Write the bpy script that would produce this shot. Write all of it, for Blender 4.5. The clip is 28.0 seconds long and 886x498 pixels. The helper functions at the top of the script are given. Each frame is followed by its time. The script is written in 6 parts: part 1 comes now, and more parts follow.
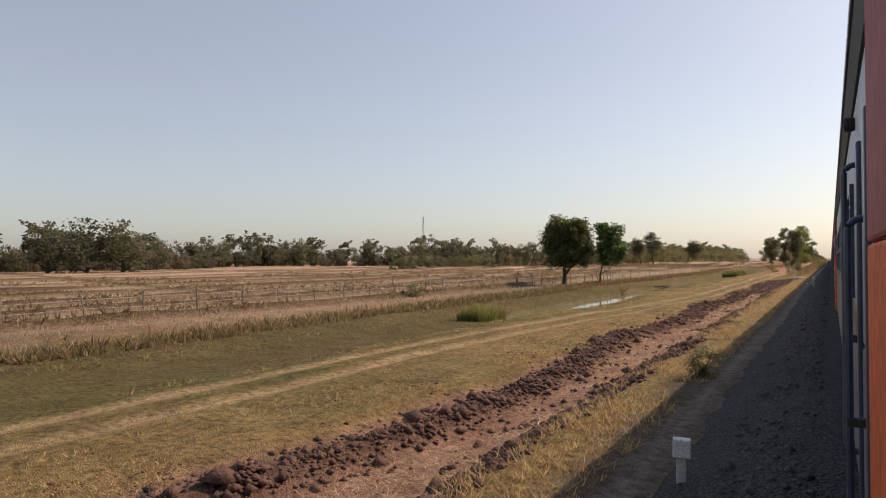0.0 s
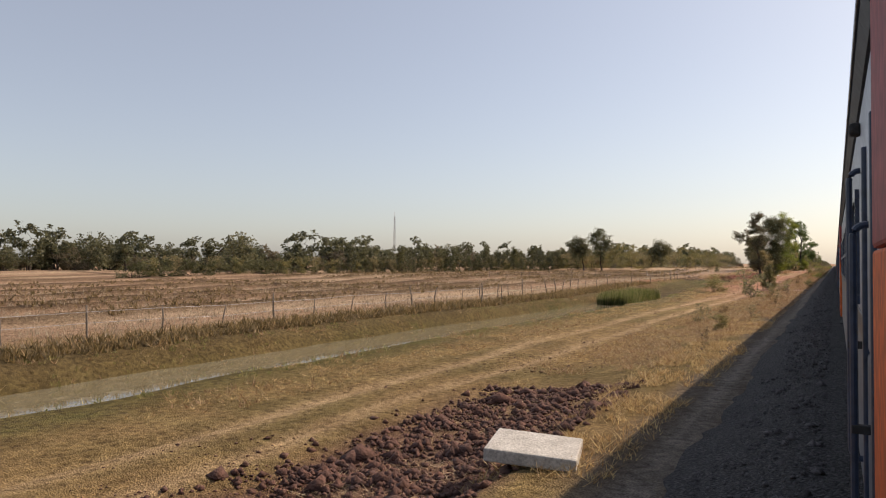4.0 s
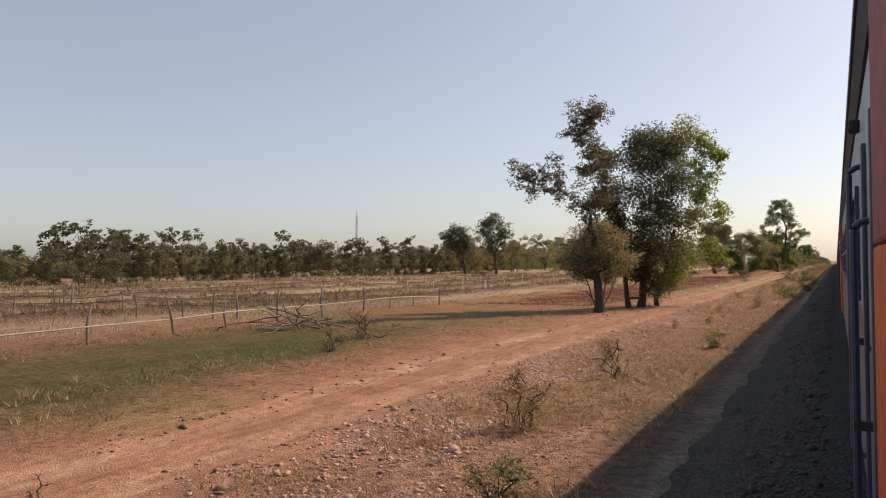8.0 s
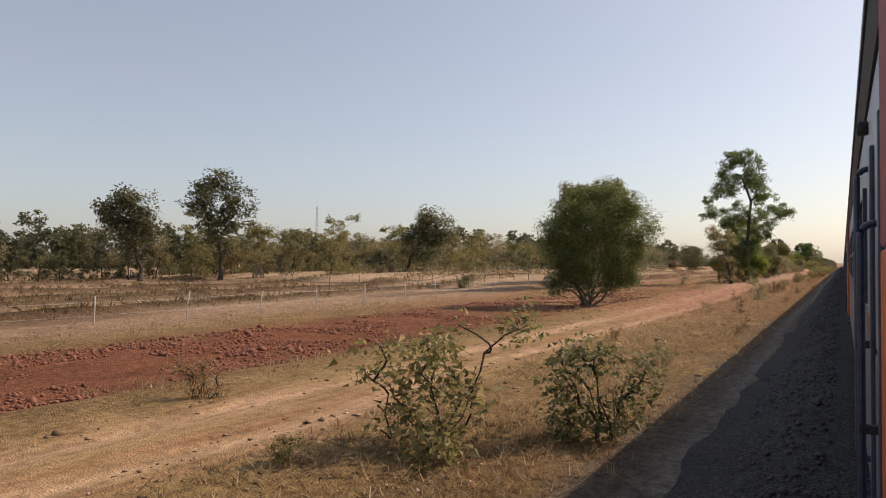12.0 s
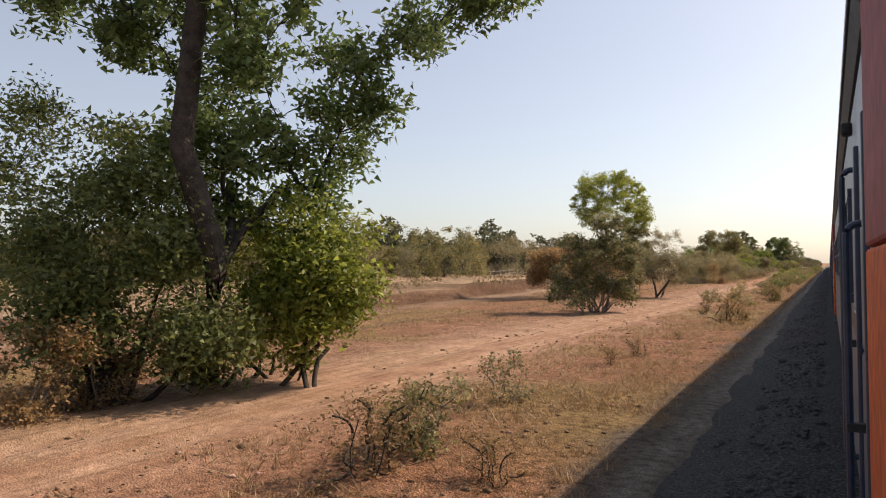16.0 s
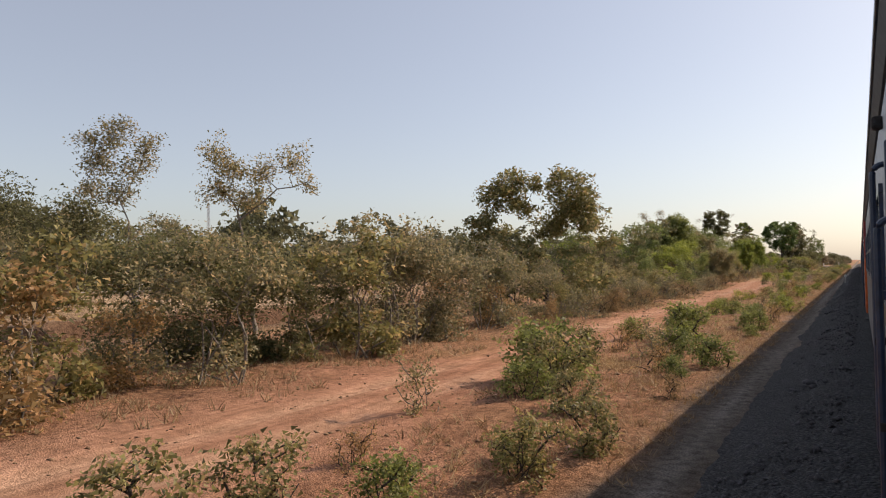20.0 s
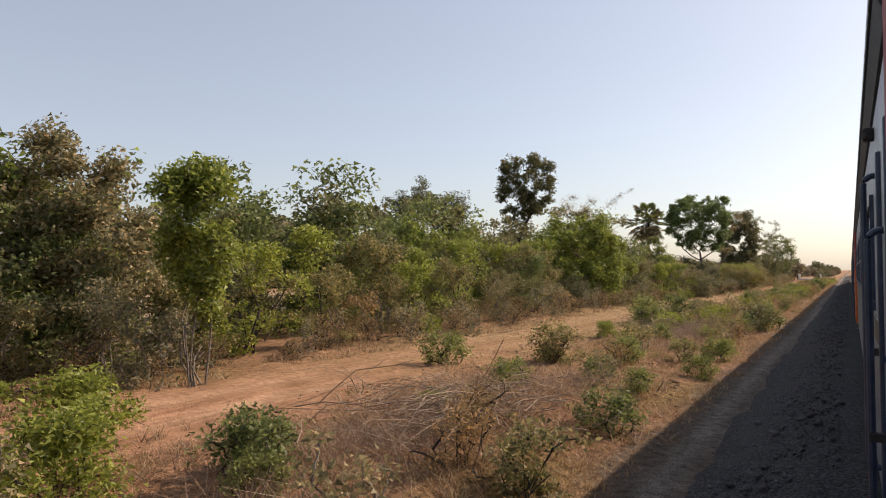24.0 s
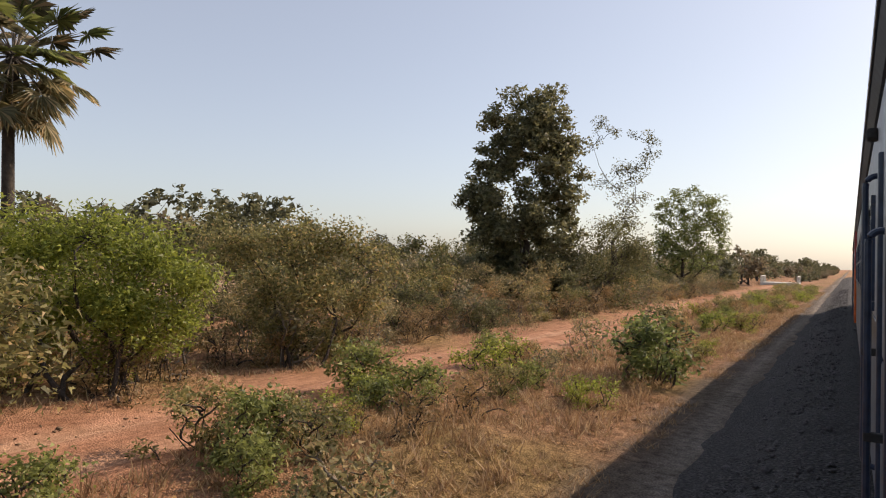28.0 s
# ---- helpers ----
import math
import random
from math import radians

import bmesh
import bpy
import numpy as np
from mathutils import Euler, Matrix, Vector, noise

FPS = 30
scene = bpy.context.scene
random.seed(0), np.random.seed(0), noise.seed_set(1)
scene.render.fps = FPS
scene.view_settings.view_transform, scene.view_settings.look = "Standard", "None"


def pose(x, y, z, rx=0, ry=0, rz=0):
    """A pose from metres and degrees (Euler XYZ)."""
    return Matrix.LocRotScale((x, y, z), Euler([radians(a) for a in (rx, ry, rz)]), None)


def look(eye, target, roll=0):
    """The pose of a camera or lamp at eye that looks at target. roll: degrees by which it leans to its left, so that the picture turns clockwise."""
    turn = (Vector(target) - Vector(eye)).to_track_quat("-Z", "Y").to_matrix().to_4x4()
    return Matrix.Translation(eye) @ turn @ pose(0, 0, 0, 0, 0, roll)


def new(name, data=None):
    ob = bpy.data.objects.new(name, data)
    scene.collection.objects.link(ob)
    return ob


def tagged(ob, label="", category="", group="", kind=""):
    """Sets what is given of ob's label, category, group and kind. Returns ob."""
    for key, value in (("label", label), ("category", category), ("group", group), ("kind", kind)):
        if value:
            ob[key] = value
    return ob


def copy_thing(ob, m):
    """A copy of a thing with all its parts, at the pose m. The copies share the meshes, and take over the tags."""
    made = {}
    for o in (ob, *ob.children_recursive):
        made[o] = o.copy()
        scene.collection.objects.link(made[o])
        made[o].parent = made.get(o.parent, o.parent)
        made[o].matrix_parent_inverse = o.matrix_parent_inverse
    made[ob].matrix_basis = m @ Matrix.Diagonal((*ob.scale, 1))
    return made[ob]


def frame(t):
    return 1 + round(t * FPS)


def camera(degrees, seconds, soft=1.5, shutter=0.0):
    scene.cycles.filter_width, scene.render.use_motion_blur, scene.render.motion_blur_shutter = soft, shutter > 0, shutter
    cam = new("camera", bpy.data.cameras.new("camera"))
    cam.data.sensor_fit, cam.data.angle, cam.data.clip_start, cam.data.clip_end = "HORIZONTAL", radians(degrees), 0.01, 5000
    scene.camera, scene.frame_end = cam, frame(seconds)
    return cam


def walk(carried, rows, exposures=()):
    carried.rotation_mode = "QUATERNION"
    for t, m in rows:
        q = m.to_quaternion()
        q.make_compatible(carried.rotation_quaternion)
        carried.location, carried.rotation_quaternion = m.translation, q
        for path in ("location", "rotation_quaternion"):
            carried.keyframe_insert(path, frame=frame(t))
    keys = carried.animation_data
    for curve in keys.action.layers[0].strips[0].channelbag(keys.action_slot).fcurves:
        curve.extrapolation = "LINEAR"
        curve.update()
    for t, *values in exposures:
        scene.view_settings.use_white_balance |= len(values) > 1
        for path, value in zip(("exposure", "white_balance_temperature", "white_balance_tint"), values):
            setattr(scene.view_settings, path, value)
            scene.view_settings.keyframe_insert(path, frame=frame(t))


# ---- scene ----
cam = camera(67.4, 28.0, soft=1.1)

# ---- the camera's way: a train window, 20 m/s along +y, 2.4 m above the trackside ----
SPEED, EYE = 20.0, 2.4
TURNS = [
    (30.28, 0.88, 0.18), (31.01, 0.95, 0.26), (31.30, 1.19, 0.30), (31.11, 1.30, 0.25), (30.82, 1.39, 0.06), (30.45, 1.38, -0.16),
    (30.43, 1.41, 0.16), (30.46, 1.19, -0.43), (30.59, 1.17, -0.17), (30.71, 1.16, 0.06), (30.83, 1.16, 0.29), (30.95, 1.19, 0.60),
    (30.81, 1.17, 0.52), (30.66, 1.23, 0.54), (30.62, 1.20, 0.53), (30.75, 1.17, 0.45), (30.64, 1.24, 0.42), (30.69, 1.25, 0.03),
    (30.83, 1.01, -0.39), (31.40, 0.62, -0.54), (31.75, 0.35, -0.41), (31.72, 0.30, -0.35), (31.48, 0.45, -0.39), (31.33, 0.66, -0.44),
    (31.07, 1.07, -0.21), (30.81, 1.49, -0.04), (30.55, 1.94, 0.12), (30.28, 2.47, 0.31), (30.23, 1.98, -0.23), (30.19, 1.58, -0.62),
    (30.26, 1.23, -0.65), (30.37, 1.23, -0.19), (30.18, 1.41, 0.39), (29.91, 1.28, -0.30), (29.67, 1.19, -0.61), (29.71, 1.26, -0.82),
    (29.96, 1.15, -1.44), (30.82, 1.39, -1.52), (31.08, 1.54, -0.47), (31.77, 1.54, 0.42), (32.14, 1.44, 0.88), (32.20, 1.33, 0.78),
    (32.18, 1.40, 0.50), (32.16, 1.50, 0.36), (32.15, 1.65, 0.30), (32.13, 1.83, 0.31), (31.99, 1.90, 0.33), (31.74, 1.85, 0.14),
    (31.53, 1.87, 0.12), (31.49, 1.84, 0.30), (31.27, 1.80, 0.52), (31.31, 1.80, 0.36), (31.57, 1.63, -0.10), (31.37, 1.38, -0.53),
    (31.27, 0.81, -1.05), (31.33, 0.91, -0.93), (31.52, 1.03, -1.23),
]
walk(cam, [(0.5 * i, pose(0.03, SPEED * 0.5 * i, EYE, 90 + pitch, roll, yaw)) for i, (yaw, pitch, roll) in enumerate(TURNS)],
     [(0.0, 0.00, 7300, 19), (1.0, -0.05, 7300, 19), (2.0, 0.00, 7300, 19), (3.0, 0.07, 7300, 19), (6.0, 0.00, 7300, 19), (7.0, 0.05, 7300, 19), (8.0, 0.02, 7300, 19), (9.0, 0.10, 7300, 19), (10.0, 0.20, 7300, 19), (11.0, -0.04, 7300, 19), (14.0, 0.17, 7300, 19), (16.0, 0.25, 7300, 19), (17.0, 0.15, 7300, 19), (19.0, 0.08, 7300, 19), (20.0, 0.10, 7300, 19), (23.0, 0.17, 7300, 19), (25.0, 0.25, 7300, 19), (26.0, 0.26, 7300, 19), (28.0, 0.22, 7300, 19)])

# ---- light: afternoon sun ahead to the right, hazy sky ----
SUN_TO = Vector((0.72, 1.02, 1.0)).normalized()
world = bpy.data.worlds.new("world")
scene.world = world
world.use_nodes = True
sky = world.node_tree.nodes.new("ShaderNodeTexSky")
sky.sky_type = "NISHITA"
sky.sun_disc = False
sky.sun_elevation = math.asin(SUN_TO.z)
sky.sun_rotation = math.atan2(SUN_TO.x, SUN_TO.y)
sky.altitude, sky.air_density, sky.dust_density, sky.ozone_density = 0, 1.0, 1.5, 1.4
world.node_tree.nodes["Background"].inputs["Strength"].default_value = 0.155
haze = world.node_tree.nodes.new("ShaderNodeMix")
haze.data_type = "RGBA"
haze.inputs[0].default_value = 0.35
haze.inputs[7].default_value = (2.75, 3.1, 3.55, 1)
dull = world.node_tree.nodes.new("ShaderNodeHueSaturation")
dull.inputs["Saturation"].default_value = 0.82
tint = world.node_tree.nodes.new("ShaderNodeMix")
tint.data_type, tint.blend_type = "RGBA", "MULTIPLY"
tint.inputs[0].default_value = 1.0
tint.inputs[7].default_value = (0.925, 1.0, 1.03, 1)
world.node_tree.links.new(sky.outputs[0], dull.inputs["Color"])
world.node_tree.links.new(dull.outputs[0], tint.inputs[6])
world.node_tree.links.new(tint.outputs[2], haze.inputs[6])
world.node_tree.links.new(haze.outputs[2], world.node_tree.nodes["Background"].inputs["Color"])
sun_data = bpy.data.lights.new("sun", "SUN")
sun_data.energy, sun_data.angle, sun_data.color = 4.3, radians(0.6), (1.0, 0.88, 0.73)
sun = new("sun", sun_data)
sun.matrix_world = look((0, 0, 60), Vector((0, 0, 60)) - SUN_TO)


# ---- materials ----
def nodes_of(name, rough=0.9, metal=0.0):
    m = bpy.data.materials.new(name)
    m.use_nodes = True
    nt = m.node_tree
    b = nt.nodes["Principled BSDF"]
    b.inputs["Roughness"].default_value = rough
    b.inputs["Metallic"].default_value = metal
    return m, nt, b


def noise_node(nt, scale, detail=4.0, coords="Object"):
    tc = nt.nodes.new("ShaderNodeTexCoord")
    n = nt.nodes.new("ShaderNodeTexNoise")
    n.inputs["Scale"].default_value, n.inputs["Detail"].default_value = scale, detail
    nt.links.new(tc.outputs[coords], n.inputs["Vector"])
    return n


def ramp_node(nt, fac, stops):
    r = nt.nodes.new("ShaderNodeValToRGB")
    while len(r.color_ramp.elements) < len(stops):
        r.color_ramp.elements.new(0.5)
    for e, (p, c) in zip(r.color_ramp.elements, stops):
        e.position, e.color = p, (*c, 1)
    nt.links.new(fac, r.inputs[0])
    return r


def mix_node(nt, kind, fac, a, b):
    m = nt.nodes.new("ShaderNodeMix")
    m.data_type, m.blend_type = "RGBA", kind
    for sock, v in ((m.inputs[0], fac), (m.inputs[6], a), (m.inputs[7], b)):
        if isinstance(v, (int, float)):
            sock.default_value = v
        elif isinstance(v, tuple):
            sock.default_value = (*v, 1)
        else:
            nt.links.new(v, sock)
    return m.outputs[2]


def bump(nt, b, height, strength, dist=0.05):
    n = nt.nodes.new("ShaderNodeBump")
    n.inputs["Strength"].default_value, n.inputs["Distance"].default_value = strength, dist
    nt.links.new(height, n.inputs["Height"])
    nt.links.new(n.outputs[0], b.inputs["Normal"])


def mottled(name, c1, c2, scale, rough=0.9, metal=0.0, bumps=0.3, fine=6.0, c3=None):
    """Two colours mixed by coarse and fine noise, with fine relief."""
    m, nt, b = nodes_of(name, rough, metal)
    n1, n2 = noise_node(nt, scale), noise_node(nt, scale * fine, 6)
    r = ramp_node(nt, n1.outputs[0], [(0.3, c1), (0.7, c2)])
    r2 = ramp_node(nt, n2.outputs[0], [(0.25, (0.6, 0.6, 0.6)), (0.75, (1.25, 1.25, 1.25))])
    nt.links.new(mix_node(nt, "MULTIPLY", 1.0, r.outputs[0], r2.outputs[0]), b.inputs["Base Color"])
    if bumps:
        bump(nt, b, n2.outputs[0], bumps)
    return m


def leafy(name, dark, light, dry=None, amount=0.0):
    """Leaves: the tone changes from leaf to leaf and from plant to plant; a little light comes through."""
    m, nt, b = nodes_of(name, 0.55)
    g = nt.nodes.new("ShaderNodeNewGeometry")
    stops = [(0.0, dark), (0.85, light), (1.0, tuple(min(1, c * 1.35) for c in light))]
    if dry:
        stops = [(0.0, dark), (max(0.05, 0.9 - amount), light), (1.0 - amount, dry), (1.0, tuple(c * 1.2 for c in dry))]
    r = ramp_node(nt, g.outputs["Random Per Island"], stops)
    oi = nt.nodes.new("ShaderNodeObjectInfo")
    r2 = ramp_node(nt, oi.outputs["Random"], [(0.0, (0.8, 0.82, 0.85)), (1.0, (1.2, 1.12, 1.0))])
    col = mix_node(nt, "MULTIPLY", 1.0, r.outputs[0], r2.outputs[0])
    nt.links.new(col, b.inputs["Base Color"])
    tr = nt.nodes.new("ShaderNodeBsdfTranslucent")
    nt.links.new(col, tr.inputs[0])
    ms = nt.nodes.new("ShaderNodeMixShader")
    ms.inputs[0].default_value = 0.5
    out = nt.nodes["Material Output"]
    nt.links.new(b.outputs[0], ms.inputs[1])
    nt.links.new(tr.outputs[0], ms.inputs[2])
    nt.links.new(ms.outputs[0], out.inputs[0])
    return m


LEAF = {
    "dark": leafy("leaf_dark", (0.062, 0.068, 0.034), (0.172, 0.174, 0.078)),
    "green": leafy("leaf_green", (0.092, 0.118, 0.038), (0.255, 0.295, 0.095)),
    "bright": leafy("leaf_bright", (0.115, 0.155, 0.026), (0.330, 0.378, 0.076)),
    "creeper": leafy("leaf_creeper", (0.085, 0.090, 0.046), (0.245, 0.240, 0.122)),
    "mango": leafy("leaf_mango", (0.048, 0.064, 0.026), (0.150, 0.170, 0.070)),
    "fresh": leafy("leaf_fresh", (0.072, 0.112, 0.034), (0.215, 0.295, 0.098)),
    "pale": leafy("leaf_pale", (0.15, 0.16, 0.075), (0.36, 0.36, 0.18), (0.45, 0.40, 0.22), 0.1),
    "olive": leafy("leaf_olive", (0.095, 0.098, 0.040), (0.295, 0.282, 0.115), (0.430, 0.320, 0.155), 0.07),
    "brown": leafy("leaf_brown", (0.16, 0.115, 0.055), (0.31, 0.222, 0.10), (0.42, 0.27, 0.135), 0.3),
    "grey": leafy("leaf_grey", (0.13, 0.128, 0.066), (0.30, 0.275, 0.145), (0.44, 0.345, 0.19), 0.18),
    "greyleaf": leafy("leaf_grey_green", (0.075, 0.074, 0.046), (0.185, 0.175, 0.105), (0.27, 0.20, 0.12), 0.08),
    # the far trees' leaves: distance haze is mixed into the colour as grey
    "far": leafy("leaf_far_hazed", (0.075, 0.082, 0.048), (0.165, 0.168, 0.092)),
    "farbrown": leafy("leaf_far_dry_hazed", (0.14, 0.12, 0.08), (0.22, 0.185, 0.12)),
}
BARK = mottled("bark", (0.035, 0.027, 0.022), (0.095, 0.075, 0.06), 6, 0.95, bumps=0.8)
BARK_PALE = mottled("bark_pale", (0.14, 0.12, 0.095), (0.27, 0.235, 0.19), 5, 0.95, bumps=0.6)
DRY = leafy("dry_grass_blade", (0.25, 0.16, 0.078), (0.47, 0.33, 0.165), (0.55, 0.44, 0.24), 0.3)
DRYRED = leafy("dry_herb", (0.22, 0.13, 0.07), (0.42, 0.27, 0.14), (0.5, 0.38, 0.22), 0.3)
STUBBLE = leafy("stubble_straw", (0.33, 0.23, 0.14), (0.56, 0.43, 0.29), (0.64, 0.52, 0.36), 0.3)
REED = leafy("reed_blade", (0.085, 0.105, 0.028), (0.235, 0.245, 0.08), (0.36, 0.31, 0.14), 0.12)

GROUND, gnt, gb = nodes_of("ground_soil_and_grass", 0.95)
gb.inputs["Specular IOR Level"].default_value = 0.15
ga = gnt.nodes.new("ShaderNodeVertexColor")
ga.layer_name = "tone"
gn1, gn2, gn3 = noise_node(gnt, 1.1, 5), noise_node(gnt, 7.0, 6), noise_node(gnt, 38.0, 5)
gr1 = ramp_node(gnt, gn1.outputs[0], [(0.3, (0.80, 0.78, 0.74)), (0.7, (1.16, 1.16, 1.16))])
gr2 = ramp_node(gnt, gn2.outputs[0], [(0.3, (0.52, 0.49, 0.46)), (0.5, (1.0, 1.0, 1.0)), (0.7, (1.35, 1.35, 1.32))])
gr3 = ramp_node(gnt, gn3.outputs[0], [(0.3, (0.5, 0.48, 0.46)), (0.7, (1.42, 1.42, 1.42))])
gcol = mix_node(gnt, "MULTIPLY", 1.0, ga.outputs[0], gr1.outputs[0])
gcol = mix_node(gnt, "MULTIPLY", ga.outputs[1], gcol, gr2.outputs[0])
gcol = mix_node(gnt, "MULTIPLY", ga.outputs[1], gcol, gr3.outputs[0])
gmap = gnt.nodes.new("ShaderNodeMapping")
gmap.inputs["Scale"].default_value = (5.5, 0.9, 1.0)
gn4 = gnt.nodes.new("ShaderNodeTexNoise")
gn4.inputs["Scale"].default_value, gn4.inputs["Detail"].default_value = 1.0, 6.0
gtc = gnt.nodes.new("ShaderNodeTexCoord")
gnt.links.new(gtc.outputs["Object"], gmap.inputs["Vector"])
gnt.links.new(gmap.outputs[0], gn4.inputs["Vector"])
gr4 = ramp_node(gnt, gn4.outputs[0], [(0.34, (0.62, 0.56, 0.52)), (0.5, (0.88, 0.86, 0.84)), (0.66, (1.08, 1.07, 1.06))])
gworn = gnt.nodes.new("ShaderNodeMath")
gworn.operation = "SUBTRACT"
gworn.inputs[0].default_value = 1.25
gnt.links.new(ga.outputs[1], gworn.inputs[1])
gcol = mix_node(gnt, "MULTIPLY", gworn.outputs[0], gcol, gr4.outputs[0])
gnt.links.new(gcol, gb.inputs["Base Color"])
gadd = gnt.nodes.new("ShaderNodeMath")
gadd.operation = "ADD"
gnt.links.new(gn2.outputs[0], gadd.inputs[0])
gnt.links.new(gn3.outputs[0], gadd.inputs[1])
gbump = gnt.nodes.new("ShaderNodeBump")
gbump.inputs["Distance"].default_value = 0.10
gnt.links.new(gadd.outputs[0], gbump.inputs["Height"])
gnt.links.new(ga.outputs[1], gbump.inputs["Strength"])
gnt.links.new(gbump.outputs[0], gb.inputs["Normal"])

STONE = mottled("ballast_stone", (0.05, 0.046, 0.048), (0.125, 0.115, 0.118), 9, 0.9, bumps=0.5)
BALLAST, bnt, bb = nodes_of("ballast_bed", 0.95)
btc = bnt.nodes.new("ShaderNodeTexCoord")
bvo = bnt.nodes.new("ShaderNodeTexVoronoi")
bvo.inputs["Scale"].default_value = 26.0
bnt.links.new(btc.outputs["Object"], bvo.inputs["Vector"])
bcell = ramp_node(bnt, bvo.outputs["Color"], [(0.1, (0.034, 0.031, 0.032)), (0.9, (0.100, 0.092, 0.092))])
# shade between the stones, multiplied into the colour towards each cell's rim
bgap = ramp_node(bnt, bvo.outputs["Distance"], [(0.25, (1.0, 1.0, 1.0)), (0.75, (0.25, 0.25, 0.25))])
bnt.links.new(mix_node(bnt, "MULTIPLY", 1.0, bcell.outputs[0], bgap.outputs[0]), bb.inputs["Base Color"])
bump(bnt, bb, bgap.outputs[0], 1.0, 0.06)
CLOD = mottled("dug_soil_clod", (0.065, 0.034, 0.028), (0.17, 0.085, 0.062), 4, 0.98, bumps=0.6)
CONCRETE = mottled("concrete", (0.42, 0.40, 0.36), (0.6, 0.58, 0.53), 5, 0.85)
PAINT_WHITE = mottled("white_paint", (0.62, 0.61, 0.58), (0.8, 0.79, 0.77), 7, 0.6)
WOOD = mottled("weathered_post", (0.10, 0.08, 0.065), (0.24, 0.20, 0.16), 8, 0.95)
WOOD_PALE = mottled("pale_bamboo", (0.36, 0.30, 0.2), (0.52, 0.45, 0.32), 6, 0.85)
STEEL = mottled("galvanised_steel", (0.35, 0.36, 0.38), (0.5, 0.5, 0.52), 3, 0.45, 0.8, 0.05)
RUST = mottled("rail_rust", (0.12, 0.06, 0.035), (0.22, 0.12, 0.08), 8, 0.7, 0.3)
WATER, wnt, wb = nodes_of("ditch_water", 0.04)
wn = noise_node(wnt, 2.2, 4)
wr = ramp_node(wnt, wn.outputs[0], [(0.35, (0.16, 0.14, 0.085)), (0.7, (0.24, 0.21, 0.14))])
wnt.links.new(wr.outputs[0], wb.inputs["Base Color"])
wb.inputs["IOR"].default_value = 1.33
bump(wnt, wb, noise_node(wnt, 1.5, 2).outputs[0], 0.03, 0.02)


# ---- small builders ----
def mesh_of(name, verts, faces, mats, fmat=None, smooth=False):
    me = bpy.data.meshes.new(name)
    verts = np.asarray(verts, dtype=np.float32)
    me.vertices.add(len(verts))
    me.vertices.foreach_set("co", verts.ravel())
    sizes = np.array([len(f) for f in faces], dtype=np.int32) if isinstance(faces, list) else np.full(len(faces), faces.shape[1], dtype=np.int32)
    flat = np.array([i for f in faces for i in f], dtype=np.int32) if isinstance(faces, list) else faces.astype(np.int32).ravel()
    me.loops.add(len(flat))
    me.loops.foreach_set("vertex_index", flat)
    me.polygons.add(len(sizes))
    me.polygons.foreach_set("loop_start", np.concatenate([[0], np.cumsum(sizes)[:-1]]).astype(np.int32))
    me.polygons.foreach_set("loop_total", sizes)
    if fmat is not None:
        me.polygons.foreach_set("material_index", np.asarray(fmat, dtype=np.int32))
    if smooth:
        me.polygons.foreach_set("use_smooth", np.ones(len(sizes), dtype=bool))
    for m in mats:
        me.materials.append(m)
    me.update(calc_edges=True)
    me.validate()
    return me


def part(name, bm, material, parent, label=""):
    """Links a bmesh as one mesh object under a thing or a part."""
    me = bpy.data.meshes.new(name)
    bm.to_mesh(me)
    bm.free()
    me.materials.append(material)
    ob = new(name, me)
    ob.parent = parent
    if label:
        tagged(ob, label)
    return ob


def box(bm, x0, x1, y0, y1, z0, z1, bevel=0.0):
    r = bmesh.ops.create_cube(bm, size=1.0)
    m = Matrix.Translation(((x0 + x1) / 2, (y0 + y1) / 2, (z0 + z1) / 2)) @ Matrix.Diagonal((x1 - x0, y1 - y0, z1 - z0, 1))
    bmesh.ops.transform(bm, matrix=m, verts=r["verts"])
    if bevel:
        edges = list({e for v in r["verts"] for e in v.link_edges})
        bmesh.ops.bevel(bm, geom=edges, offset=bevel, segments=2, affect="EDGES", profile=0.5)
    return bm


def tube_rings(path, radii, sides=6):
    """Vertices and quads of a tapered tube along a path of points."""
    p = np.asarray(path, float)
    d = np.gradient(p, axis=0)
    d /= np.linalg.norm(d, axis=1)[:, None] + 1e-9
    ref = np.where(np.abs(d[:, 2:3]) > 0.9, np.array([[1.0, 0, 0]]), np.array([[0, 0, 1.0]]))
    a = np.cross(d, ref)
    a /= np.linalg.norm(a, axis=1)[:, None] + 1e-9
    b = np.cross(d, a)
    ang = np.arange(sides) * 2 * np.pi / sides
    ring = a[:, None, :] * np.cos(ang)[None, :, None] + b[:, None, :] * np.sin(ang)[None, :, None]
    v = (p[:, None, :] + ring * np.asarray(radii)[:, None, None]).reshape(-1, 3)
    i, j = np.meshgrid(np.arange(len(p) - 1), np.arange(sides), indexing="ij")
    k = (j + 1) % sides
    f = np.stack([i * sides + j, i * sides + k, (i + 1) * sides + k, (i + 1) * sides + j], -1).reshape(-1, 4)
    return v, f


def merge(pieces):
    vs, fs, n = [], [], 0
    for v, f in pieces:
        vs.append(v)
        fs.append(f + n)
        n += len(v)
    return np.concatenate(vs), np.concatenate(fs)


# ---- the lie of the land ----
def step(a, b, x):
    u = np.clip((x - a) / (b - a), 0, 1)
    return u * u * (3 - 2 * u)


